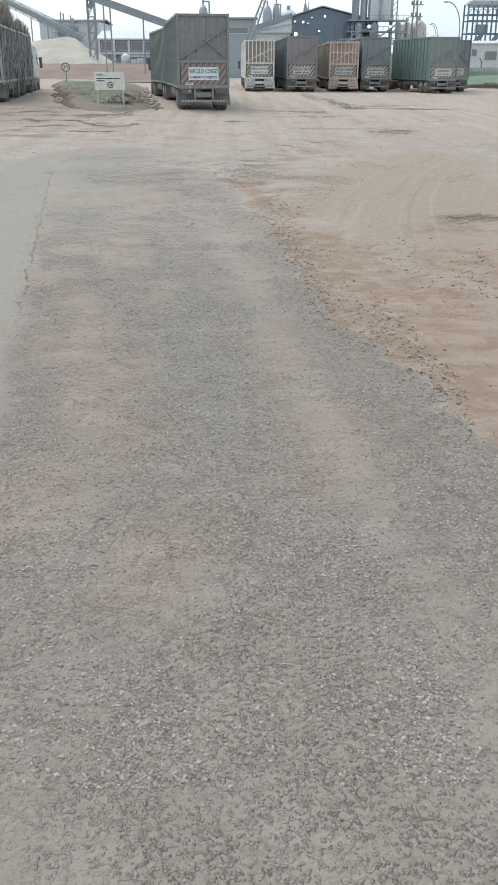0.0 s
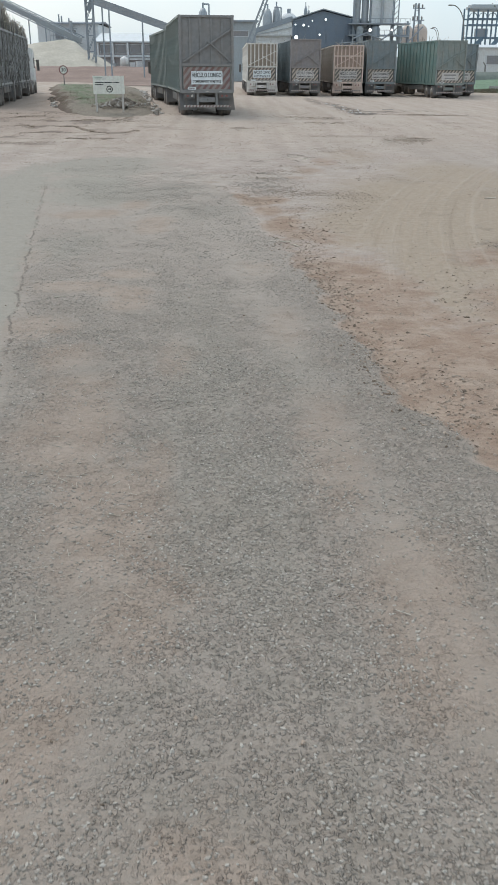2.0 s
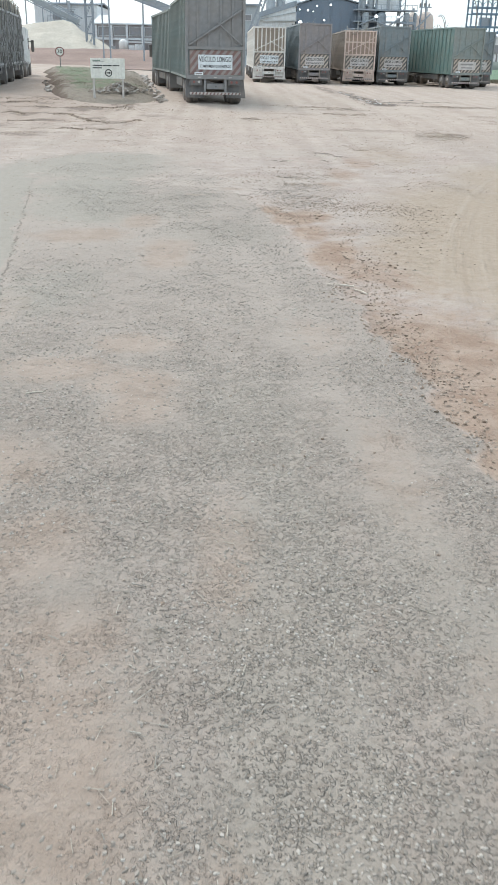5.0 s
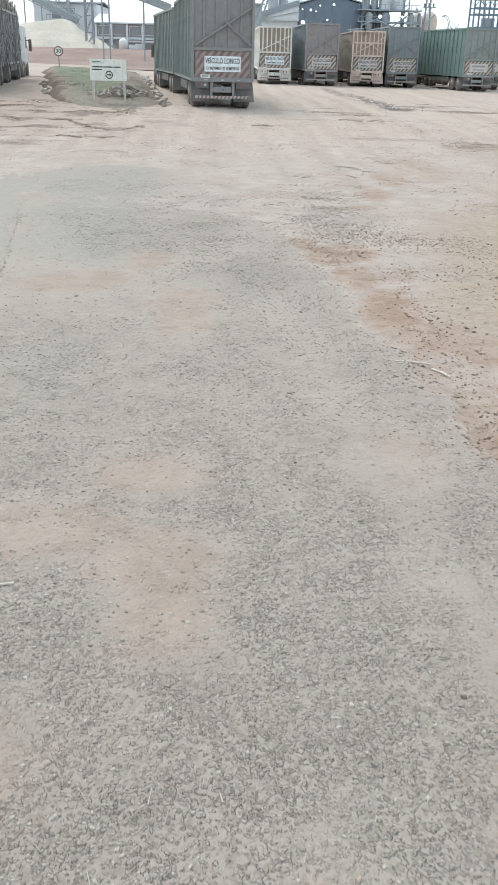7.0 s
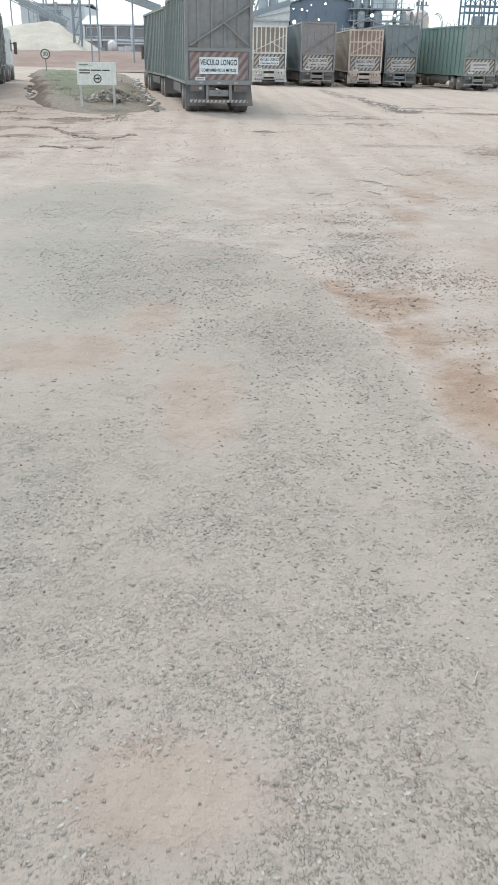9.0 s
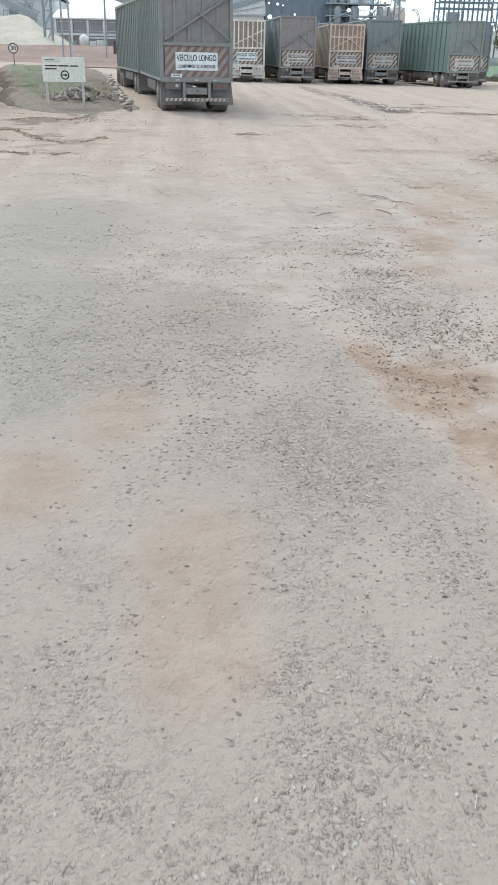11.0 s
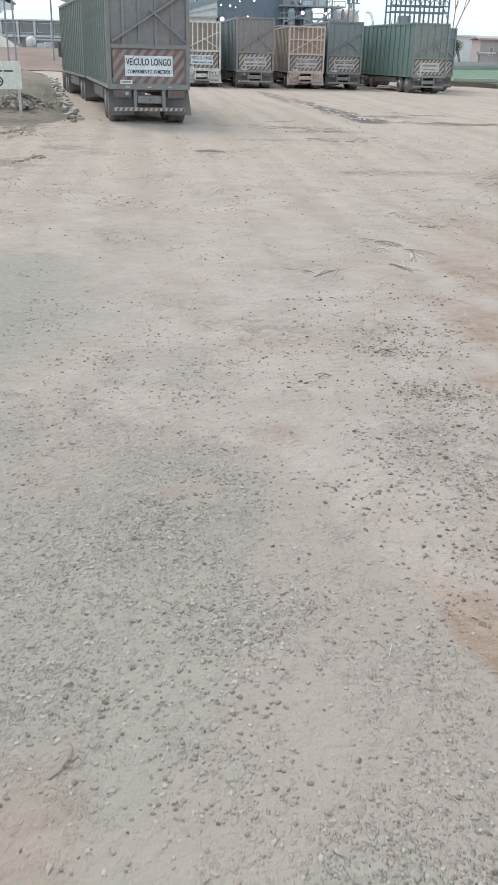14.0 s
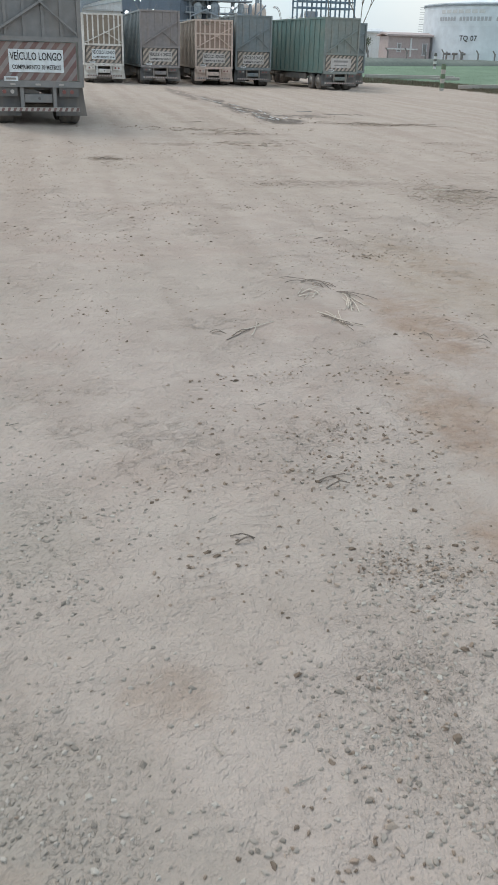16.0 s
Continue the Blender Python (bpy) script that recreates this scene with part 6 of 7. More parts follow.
def berm_shape(U, V):
    x = 22 + V * 120
    y = 128 + V * 48
    prof = np.clip(1 - np.abs(U - 0.5) * 2, 0, 1)
    z = 1.25 + 0.85 * np.clip(prof * 2.2, 0, 1) + 0.05 * lumps(x, y, 0.7, 0.3)
    return x - (U - 0.5) * 3, y + (U - 0.5) * 9, z - 1.2 * (prof < 0.01)


sheet("berm", np.linspace(0, 1, 14), np.linspace(0, 1, 80), berm_shape, M["berm"], "low dark green berm in front of the tank", "bank", "structure")
for k in range(26):
    v_ = 0.06 + k * 0.026
    x_, y_, z_ = 22 + v_ * 120 , 128 + v_ * 48, 2.0
    f = thing("fence_post", pose(x_, y_, z_ - 0.1), "concrete fence post with a bent top on the berm", "fence post", "fence posts on the berm")
    part("shaft", simple(lambda bm: box(bm, -0.08, 0.08, -0.08, 0.08, 0, 1.05)), M["pole"], f)
    part("bent_top", simple(lambda bm: beam(bm, (0, 0, 1.0), (-0.35, 0, 1.45), 0.13)), M["pole"], f)


def storage_tank():
    cx, cy, rr = 71.4, 162.0, 13.5
    b = thing("storage_tank", pose(cx, cy, 1.0), "large white cylindrical storage tank lettered TQ 07", "tank")
    part("shell", simple(lambda bm: lathe(bm, [(rr, 0), (rr, 8.7), (rr - 0.02, 8.75)], 96)), M["tank_white"], b, smooth=False)
    part("roof", simple(lambda bm: lathe(bm, [(rr + 0.12, 8.75), (rr + 0.12, 8.9), (rr * 0.6, 9.5), (0.3, 10.1)], 96)), M["tank_white"], b)
    part("rim", simple(lambda bm: lathe(bm, [(rr, 8.5), (rr + 0.16, 8.52), (rr + 0.16, 8.66), (rr, 8.68)], 96)), M["slate_steel"], b)
    for zz in (1.9, 3.8, 5.7, 7.5):
        part("weld_seam", simple(lambda bm: lathe(bm, [(rr, zz), (rr + 0.012, zz + 0.01), (rr + 0.012, zz + 0.04), (rr, zz + 0.05)], 96)), M["tank_white"], b)
    aim = math.atan2(18.4 - cy, -1.1 - cx)
    # stair climbing the shell where it turns out of sight
    for k in range(24):
        a = aim - 1.42 - k * 0.006
        part("stair_tread", simple(lambda bm: box(bm, rr + 0.05, rr + 0.75, -0.12, 0.12, 0.4 + k * 0.36, 0.45 + k * 0.36, Matrix.Rotation(a, 4, "Z"))), M["slate_steel"], b)

    def on_shell(name, me, ang, z, parent, label=""):
        ob = new(name, me)
        ob.parent = parent
        ob.matrix_basis = Matrix.Translation(((rr + 0.03) * math.cos(ang), (rr + 0.03) * math.sin(ang), z)) @ Matrix.Rotation(ang + math.pi / 2, 4, "Z")
        return tagged(ob, label)

    shell = [o for o in b.children if o.name.startswith("shell")][0]
    on_shell("lettering", words("TQ", 1.05, M["letters"], "lettering"), TQ_ANGLE - 0.055, 5.05 - 1.0, shell, "black tank number")
    on_shell("lettering", words("07", 1.05, M["letters"], "lettering"), TQ_ANGLE + 0.065, 5.05 - 1.0, shell, "black tank number")
    bar = mesh_of("text_bar", simple(lambda bm: box(bm, -0.2, 0.2, -0.01, 0.02, -0.28, 0.28)), M["ink_grey"])
    for k in range(22):
        if k in (6, 16, 20):
            continue
        on_shell("text_bar", bar, TQ_ANGLE - 0.42 + k * 0.043, 7.75 - 1.0, shell)
    faint = mesh_of("text_bar", simple(lambda bm: box(bm, -0.45, 0.45, -0.01, 0.015, -0.25, 0.25)), M["wall_white"])
    for k in range(7):
        on_shell("text_bar", faint, TQ_ANGLE - 0.38 + k * 0.085, 8.75 - 1.0, shell)
    for k in range(3):
        a = TQ_ANGLE - 0.22 + k * 0.10
        part("valve_pipe", simple(lambda bm: tube(bm, ((rr + 0.7) * math.cos(a), (rr + 0.7) * math.sin(a), 0.6), ((rr + 0.7) * math.cos(a), (rr + 0.7) * math.sin(a), 2.2 - 0.3 * (k == 1)), 0.14, 10)), M["pole"], b)
        part("valve_pipe", simple(lambda bm: tube(bm, (rr * math.cos(a), rr * math.sin(a), 1.9), ((rr + 1.1) * math.cos(a), (rr + 1.1) * math.sin(a), 1.9), 0.16, 10)), M["pole"], b)


def tq_angle(cx, cy, rr, px, py, dx, dy):
    """Where the line of sight to the lettering meets the shell."""
    ox, oy = px - cx, py - cy
    bq = ox * dx + oy * dy
    dd = dx * dx + dy * dy
    t = (-bq - math.sqrt(bq * bq - dd * (ox * ox + oy * oy - rr * rr))) / dd
    return math.atan2(oy + t * dy, ox + t * dx)


TQ_ANGLE = tq_angle(71.4, 162.0, 13.5, -1.12, 18.36, 0.416, 0.909)
storage_tank()
hb = hall("pinkish low building with pale window strips behind the berm", 50.5, 57.4, 160, 164, 1.0, 5.2, 0.3, "pink_wall", "pink_wall", ((52.0, 52.6, 3.0, 4.2), (56.2, 56.9, 2.6, 4.2)), "brick_house")
part("pale_strip", simple(lambda bm: box(bm, 54.1, 54.35, 159.8, 159.95, 2.3, 5.0)), M["wall_white"], hb)
part("pale_strip", simple(lambda bm: box(bm, 50.2, 55.4, 159.75, 159.9, 3.3, 3.5)), M["wall_white"], hb)


def bare_tree(x, y, h, seed, wide, leaves):
    t = thing("tree", pose(x, y, 0.4), "thin dark tree with sparse stubby crown behind the trucks", "tree")
    rr = random.Random(seed)
    bm, tips = bmesh.new(), []

    def limb(p, d, ln, w, lvl):
        q = p + d * ln
        tube(bm, p, q, w, 7, w * 0.7)
        if lvl == 0 or (lvl == 1 and rr.random() < 0.3):
            tips.append(q)
            return
        for _ in range(3 if lvl > 1 else 2):
            nd = (d + Vector((rr.uniform(-wide, wide), rr.uniform(-wide, wide), rr.uniform(-0.1, 0.6)))).normalized()
            limb(q, nd, ln * rr.uniform(0.5, 0.8), w * 0.62, lvl - 1)

    limb(Vector((0, 0, 0)), Vector((0.03, 0, 1)).normalized(), h * 0.5, 0.15, 3)
    part("trunk", bm, M["bark"], t, "grey forked trunk and limbs")
    rg = np.random.default_rng(seed)
    c = np.repeat(np.array([list(q) for q in tips]), leaves, 0) + rg.normal(0, 0.25, (len(tips) * leaves, 3))
    e = c + rg.normal(0, 0.16, c.shape)
    s_ = np.cross(e - c, rg.normal(0, 1, c.shape))
    s_ = s_ / np.linalg.norm(s_, axis=1, keepdims=True) * 0.07
    co = np.stack([c, (c + e) / 2 + s_, e, (c + e) / 2 - s_], 1).reshape(-1, 3)
    me = bpy.data.meshes.new("crown")
    me.from_pydata(co.tolist(), [], np.arange(len(co)).reshape(-1, 4).tolist())
    me.materials.append(M["leaf"])
    part_mesh("crown", me, t, label="sparse small dark leaves")


bare_tree(52.2, 180, 11.0, 5, 0.42, 4)
bare_tree(43.9, 150, 3.6, 8, 0.5, 50)

# ---- loads of cane on the trucks ----
def cane_load(tx, ty, heading, y0, y1, top, rise, count, seed, label, spill=0.3, half=1.1):
    rng = np.random.default_rng(seed)
    n = count
    y = rng.uniform(y0, y1, n)
    x = rng.uniform(-half, half, n)
    arch = np.sin(np.pi * np.clip((y - y0) / (y1 - y0), 0.03, 0.97)) ** 0.35 * (1 - 0.35 * (x / half) ** 2)
    z = top - 0.25 + rise * arch * rng.uniform(0.2, 1.0, n)
    d = rng.normal(0, 1, (n, 3))
    d[:, 2] = np.abs(d[:, 2]) * spill
    d /= np.linalg.norm(d, axis=1, keepdims=True)
    ln = rng.uniform(0.25, 0.9, n) * (1.4 if spill > 1 else 1.0)
    a = np.stack([x, y, z], -1)
    b = a + d * ln[:, None]
    b[:, 0] = np.clip(b[:, 0], -half - 0.15, half + 0.15)
    ob = sticks("cane_load", a, b, rng.uniform(0.012, 0.028, n), M["cane"], label, "sugarcane")
    ob.matrix_basis = pose(tx, ty, base(tx, ty), 0, 0, heading)
    # packed bed under the loose stalks
    def bed(U, V):
        xx, yy_ = (U - 0.5) * 2 * half * 0.98, y0 + 0.15 + V * (y1 - y0 - 0.3)
        ar = np.sin(np.pi * np.clip(V, 0.03, 0.97)) ** 0.35 * (1 - 0.5 * (2 * U - 1) ** 2)
        return xx, yy_, top - 0.4 + rise * 0.75 * ar + 0.06 * lumps(xx, yy_, 5.0, 0.7)
    sh = sheet("cane_bed", np.linspace(0, 1, 12), np.linspace(0, 1, 60), bed, M["mesh_dark"], "packed cut cane filling the trailer", "sugarcane", "stuff")
    sh.matrix_basis = pose(tx, ty, base(tx, ty), 0, 0, heading)


cane_load(-14.05, 52.5, 7.6, 0.2, 10.6, 4.0, 1.35, 7500, 41, "heaped cut sugarcane stalks above the staked sides", 1.4)
cane_load(-14.05, 52.5, 7.6, 12.0, 22.0, 4.0, 0.85, 4200, 42, "heaped cut sugarcane stalks above the staked sides", 0.8)
cane_load(10.05, 84.3, -1.5, 0.2, 10.4, 4.0, 0.4, 1800, 43, "cut sugarcane showing above the trailer rim", 0.08)
cane_load(2.42, 82.3, 0.2, 0.2, 10.4, 4.0, 0.25, 1000, 44, "cut sugarcane showing above the trailer rim", 0.08)
cane_load(18.62, 82.4, 8.0, 3.0, 10.4, 4.45, 0.4, 1500, 45, "cut sugarcane showing above the trailer rim", 0.08)
cane_load(6.12, 82.3, 1.2, 1.0, 10.4, 4.45, 0.28, 1000, 46, "cut sugarcane showing above the trailer rim", 0.08)
cane_load(13.12, 85.6, 1.0, 1.0, 10.4, 4.55, 0.2, 700, 47, "cut sugarcane showing above the trailer rim", 0.08)

M["cane_grey"] = varied("grey_dry_cane", ((0.30, 0.30, 0.29), (0.22, 0.22, 0.21), (0.38, 0.375, 0.36), (0.16, 0.16, 0.155)))
# loose stalks hanging down the staked sides
rng = np.random.default_rng(51)
n = 700
side_y = rng.uniform(0.3, 22.0, n)
side_z = rng.uniform(1.3, 4.1, n)
a = np.stack([np.full(n, 1.25) + rng.uniform(-0.02, 0.06, n), side_y, side_z], -1)
b = a + np.stack([rng.uniform(-0.02, 0.10, n), rng.normal(0, 0.14, n), rng.normal(-0.1, 0.6, n)], -1)
ob = sticks("hanging_cane", a, b, rng.uniform(0.015, 0.04, n), M["cane_grey"], "loose cane stalks caught on the stakes", "sugarcane")
ob.matrix_basis = pose(-14.05, 52.5, base(-14, 52.5), 0, 0, 7.6)

# ---- puddles in the wheel run ----
rng = np.random.default_rng(57)
spots = [(6.2, 51.9, 0.35, 0.045, 14), (6.5, 51.7, 0.45, 0.05, 4), (6.8, 51.9, 0.4, 0.045, -8), (7.1, 52.2, 0.4, 0.04, -16), (6.4, 53.0, 0.5, 0.035, 8), (6.9, 53.2, 0.5, 0.04, -4), (7.5, 53.3, 0.45, 0.03, -22), (6.6, 54.6, 0.6, 0.04, 3),
         (7.1, 55.2, 0.5, 0.035, -8), (6.4, 56.4, 0.7, 0.045, 4), (7.3, 57.0, 0.6, 0.035, -5), (6.6, 58.6, 0.8, 0.04, 2), (6.9, 60.6, 0.9, 0.045, 4), (6.45, 62.6, 0.9, 0.045, 4), (6.3, 65.2, 1.0, 0.045, 2), (9.0, 56.4, 0.4, 0.03, -60)]
for k, (px, py, ln, w, turn) in enumerate(spots):
    bm = bmesh.new()
    n = 26
    wob = rng.uniform(0.7, 1.3, n)
    vs = [bm.verts.new((w * math.cos(6.2832 * i / n) * wob[i], ln * math.sin(6.2832 * i / n) * (1 + 0.12 * math.sin(3 * i + 2 * k)), 0)) for i in range(n)]
    bm.faces.new(vs)
    ret = bmesh.ops.extrude_face_region(bm, geom=bm.faces[:])
    bmesh.ops.translate(bm, verts=[g for g in ret["geom"] if isinstance(g, bmesh.types.BMVert)], vec=(0, 0, -0.05))
    zz = max(float(height(np.array(px + w * 0.5 * math.cos(t_)), np.array(py + 0.7 * ln * math.sin(t_)))) for t_ in np.arange(0, 6.28, 0.5))
    solo("puddle", bm, M["water"], "shallow pale muddy puddle lying in a wheel rut", "puddle", "puddles in the wheel ruts", m=pose(px, py, zz + 0.004, 0, 0, turn))

# ---- loose stones, clods and cane litter on the ground ----
def patch_noise(x, y, s, k):
    return 0.5 * lumps(x, y, s, k) + 0.3 * lumps(x + 7.3, y - 2.1, s * 2.1, k + 1.0) + 0.2 * lumps(x - 3.7, y + 5.9, s * 4.7, k + 2.0)


rng = np.random.default_rng(61)
n = 420000
x, y = rng.uniform(-4.6, 2.0, n), 2.4 + 24.0 * rng.uniform(0, 1, n) ** 1.25
dens = stony_mask(x, y) * np.clip(0.45 + 1.3 * patch_noise(x, y, 2.1, 3.3), 0.12, 1) * np.clip(1.1 - 0.05 * (y - 6) + 0.09 * np.clip(y - 14, 0, 6) * (x > -1.6), 0.35, 1.2) * 0.75
dens *= np.abs(x + 0.4) < 0.31 * y + 0.6
keep = rng.uniform(0, 1, n) < dens
x, y = x[keep], y[keep]
size = (0.005 + 0.008 * rng.beta(1.5, 3.2, len(x))) * (1 + 0.04 * np.clip(y - 12, 0, 10))
pebbles("road_gravel", np.stack([x, y], -1), height(x, y), size, 0.85, M["gravel"], "small grey and tan stones bedded in the worn road", "gravel", 62, 1.7)

# coarser stones and crumbs along the broken road edge and over the dirt
n = 110000
x, y = rng.uniform(-7.5, 11, n), 2.7 + 42 * rng.uniform(0, 1, n)
edge = np.exp(-((x - road_side(y) - 0.35) / 0.45) ** 2) * (y < 24)
clump = patch_noise(x, y, 1.3, 5.1)
dens = 0.03 + (0.04 + 0.10 * (y > 24)) * (clump > 0.12) * (road_mask(x, y) < 0.5) + 0.32 * edge * (y < 20) * np.clip(0.25 + 1.2 * patch_noise(x, y, 1.1, 2.2), 0, 1) + 0.3 * (y > 17.5) * (patch_noise(x, y, 0.9, 4.0) > 0.30)
keep = rng.uniform(0, 1, n) < dens
x, y = x[keep], y[keep]
size = (0.004 + 0.012 * rng.beta(1.2, 5.0, len(x))) * (1 + 0.03 * np.clip(y - 22, 0, 25))
pebbles("soil_crumbs", np.stack([x, y], -1), height(x, y) + 0.002, size, 0.95, M["clod"], "dry soil crumbs and stones scattered on the dirt", "soil", 63, 2.0, 5, 0.2)

# lumpy patches: broken clods on the right of the drive and at the lane mouth
spots = ((0.5, 25.0, 0.35, 0.35, 70), (0.70, 24.55, 0.3, 0.2, 50), (0.68, 23.5, 0.16, 0.10, 90), (1.12, 25.2, 0.3, 0.25, 120), (0.41, 21.3, 0.45, 0.5, 150), (0.7, 22.2, 0.45, 0.6, 130), (1.4, 20.9, 0.38, 0.7, 200), (0.1, 20.3, 0.12, 0.35, 110), (0.28, 19.6, 0.06, 0.3, 70),
         (0.9, 12.3, 0.16, 0.4, 90), (1.1, 10.1, 0.16, 0.4, 90), (1.25, 12.4, 0.25, 0.3, 70), (1.0, 9.2, 0.10, 0.4, 70), (0.78, 13.5, 0.15, 0.35, 90), (1.3, 8.2, 0.12, 0.3, 60), (0.5, 15.2, 0.12, 0.4, 70), (0.9, 16.4, 0.25, 0.5, 90), (1.6, 17.6, 0.35, 0.5, 90), (1.3, 18.6, 0.5, 0.4, 110), (2.0, 20.2, 0.6, 0.4, 110), (0.9, 20.6, 0.35, 0.3, 90),
         (6.3, 35.6, 0.55, 0.7, 130), (4.1, 15.0, 0.35, 0.22, 240), (0.5, 24.0, 0.5, 0.5, 60), (0.85, 14.2, 0.14, 1.0, 230), (1.0, 11.5, 0.12, 0.9, 230), (0.9, 16.2, 0.25, 0.9, 150), (1.55, 8.6, 0.14, 0.7, 260), (1.75, 6.9, 0.10, 0.6, 220), (2.6, 10.4, 0.5, 0.8, 160), (3.6, 11.2, 0.6, 0.8, 160), (2.2, 12.4, 0.5, 0.8, 160), (3.2, 9.4, 0.5, 0.6, 120),
         (-8.93, 47.43, 2.6, 0.2, 420), (-6.86, 48.25, 2.4, 0.2, 300), (-10.6, 45.4, 2.0, 0.2, 360), (-8.0, 43.2, 2.0, 0.18, 320), (-6.4, 38.4, 1.4, 0.14, 240), (-5.6, 35.7, 0.8, 0.12, 160), (-7.6, 34.2, 1.0, 0.12, 200), (-9.0, 40.6, 1.6, 0.16, 260), (-5.6, 44.0, 0.9, 0.14, 160), (-4.3, 32.1, 0.4, 0.1, 60), (0.05, 40.6, 0.22, 0.12, 90), (9.8, 50.2, 1.5, 0.15, 160), (4.1, 46.0, 0.7, 0.15, 90), (2.9, 47.5, 1.3, 0.16, 140), (6.7, 52.5, 0.5, 1.6, 60), (6.7, 58.5, 0.45, 3.0, 60), (8.2, 53.6, 0.6, 1.0, 40),
         (-0.2, 21.8, 0.2, 0.25, 60), (0.25, 21.0, 0.22, 0.2, 70), (0.85, 21.2, 0.25, 0.25, 130), (1.2, 20.7, 0.3, 0.25, 150), (1.8, 20.6, 0.35, 0.3, 190), (2.3, 20.8, 0.3, 0.3, 190), (2.4, 19.9, 0.3, 0.3, 120), (3.05, 25.9, 0.3, 0.35, 150),
         (3.25, 23.7, 0.4, 0.4, 130), (1.06, 18.8, 0.16, 0.15, 90), (1.8, 18.8, 0.25, 0.2, 110), (0.62, 24.5, 0.4, 0.15, 60), (0.78, 23.5, 0.3, 0.12, 50), (1.15, 21.9, 0.3, 0.3, 110), (0.62, 19.7, 0.12, 0.15, 60), (-1.9, 20.0, 0.12, 0.08, 12), (-2.0, 24.4, 0.06, 0.06, 14), (3.0, 37.0, 0.3, 0.2, 50), (2.9, 30.7, 0.2, 0.15, 60), (-0.3, 23.75, 0.14, 0.1, 30), (-0.4, 24.6, 0.2, 0.15, 30), (-0.9, 28.4, 0.1, 0.1, 14), (0.2, 26.4, 0.2, 0.15, 30), (1.3, 26.4, 0.25, 0.2, 50), (0.6, 33.5, 0.5, 0.4, 50), (-1.9, 33, 0.6, 0.5, 50), (4.6, 33, 0.7, 0.6, 60))
RIDGES = ((((-7.3, 40.3), (-6.7, 40.5), (-6.1, 39.2), (-5.0, 37.7)), 330), (((-8.4, 37.8), (-7.6, 38.1)), 160), (((-4.5, 38.3), (-4.1, 39.1), (-4.0, 39.0)), 110), (((-9.2, 41.2), (-8.4, 40.2)), 110), (((-7.4, 43.4), (-6.5, 44.4), (-5.5, 43.5), (-4.9, 46.0)), 260), (((-10.2, 45.5), (-9.1, 46.3)), 140), (((-6.3, 36.0), (-5.5, 35.1)), 70), (((-4.8, 35.5), (-4.6, 36.0)), 40))
pts, sz = [], []
for cx, cy, sx, sy, m_ in spots:
    pts.append(np.stack([rng.normal(cx, sx, m_), rng.normal(cy, sy, m_)], -1))
    sz.append((0.006 + 0.024 * rng.beta(1.1, 4.5, m_)) * (0.7 if cy > 18.5 else 0.8) * (1.0 + 0.04 * max(0, cy - 24)))
# ridges that turning wheels pushed up at the lane mouth
for line, m_ in RIDGES:
    ts = np.sort(rng.uniform(0, len(line) - 1, m_))
    k_ = np.arange(len(line))
    lx, ly = np.interp(ts, k_, [q[0] for q in line]), np.interp(ts, k_, [q[1] for q in line])
    pts.append(np.stack([lx + rng.normal(0, 0.05, m_), ly + rng.normal(0, 0.10, m_) + 0.08 * np.sin(3.0 * lx)], -1))
    sz.append(0.012 + 0.04 * rng.beta(1.2, 3.0, m_))
yl = rng.uniform(8.5, 24, 160)
pts.append(np.stack([lip_side(yl) + rng.normal(0, 0.06, 160), yl], -1))
sz.append(0.003 + 0.008 * rng.beta(1.2, 4.0, 160))
pts, sz = np.concatenate(pts), np.concatenate(sz)
pebbles("soil_clods", pts, height(pts[:, 0], pts[:, 1]) + 0.004, sz, 0.85, M["clod"], "clusters of dry dark soil clods", "soil", 64, 1.9, 5, 0.2)

# pale chips and straw all along the drive
n = 1100
x, y = rng.uniform(-4, 6, n), rng.uniform(2.5, 44, n)
ang, ln = rng.uniform(0, 3.1416, n), rng.uniform(0.015, 0.09, n)
a = np.stack([x, y, height(x, y) + 0.006], -1)
b = a + np.stack([np.cos(ang) * ln, np.sin(ang) * ln, rng.uniform(-0.002, 0.012, n)], -1)
x2, y2 = np.concatenate([rng.normal(-1.1, 0.3, 260), rng.normal(0.2, 0.9, 120)]), np.concatenate([rng.uniform(5.5, 10.5, 260), rng.uniform(6, 22, 120)])
ang, ln = rng.uniform(0, 3.1416, 380), rng.uniform(0.02, 0.085, 380)
a2 = np.stack([x2, y2, height(x2, y2) + 0.008], -1)
a, b = np.concatenate([a, a2]), np.concatenate([b, a2 + np.stack([np.cos(ang) * ln, np.sin(ang) * ln, rng.uniform(0, 0.012, 380)], -1)])
n = len(a)
sticks("straw_litter", a, b, rng.uniform(0.0013, 0.0034, n), M["cane"], "scattered cane straw and chips on the ground", "straw")


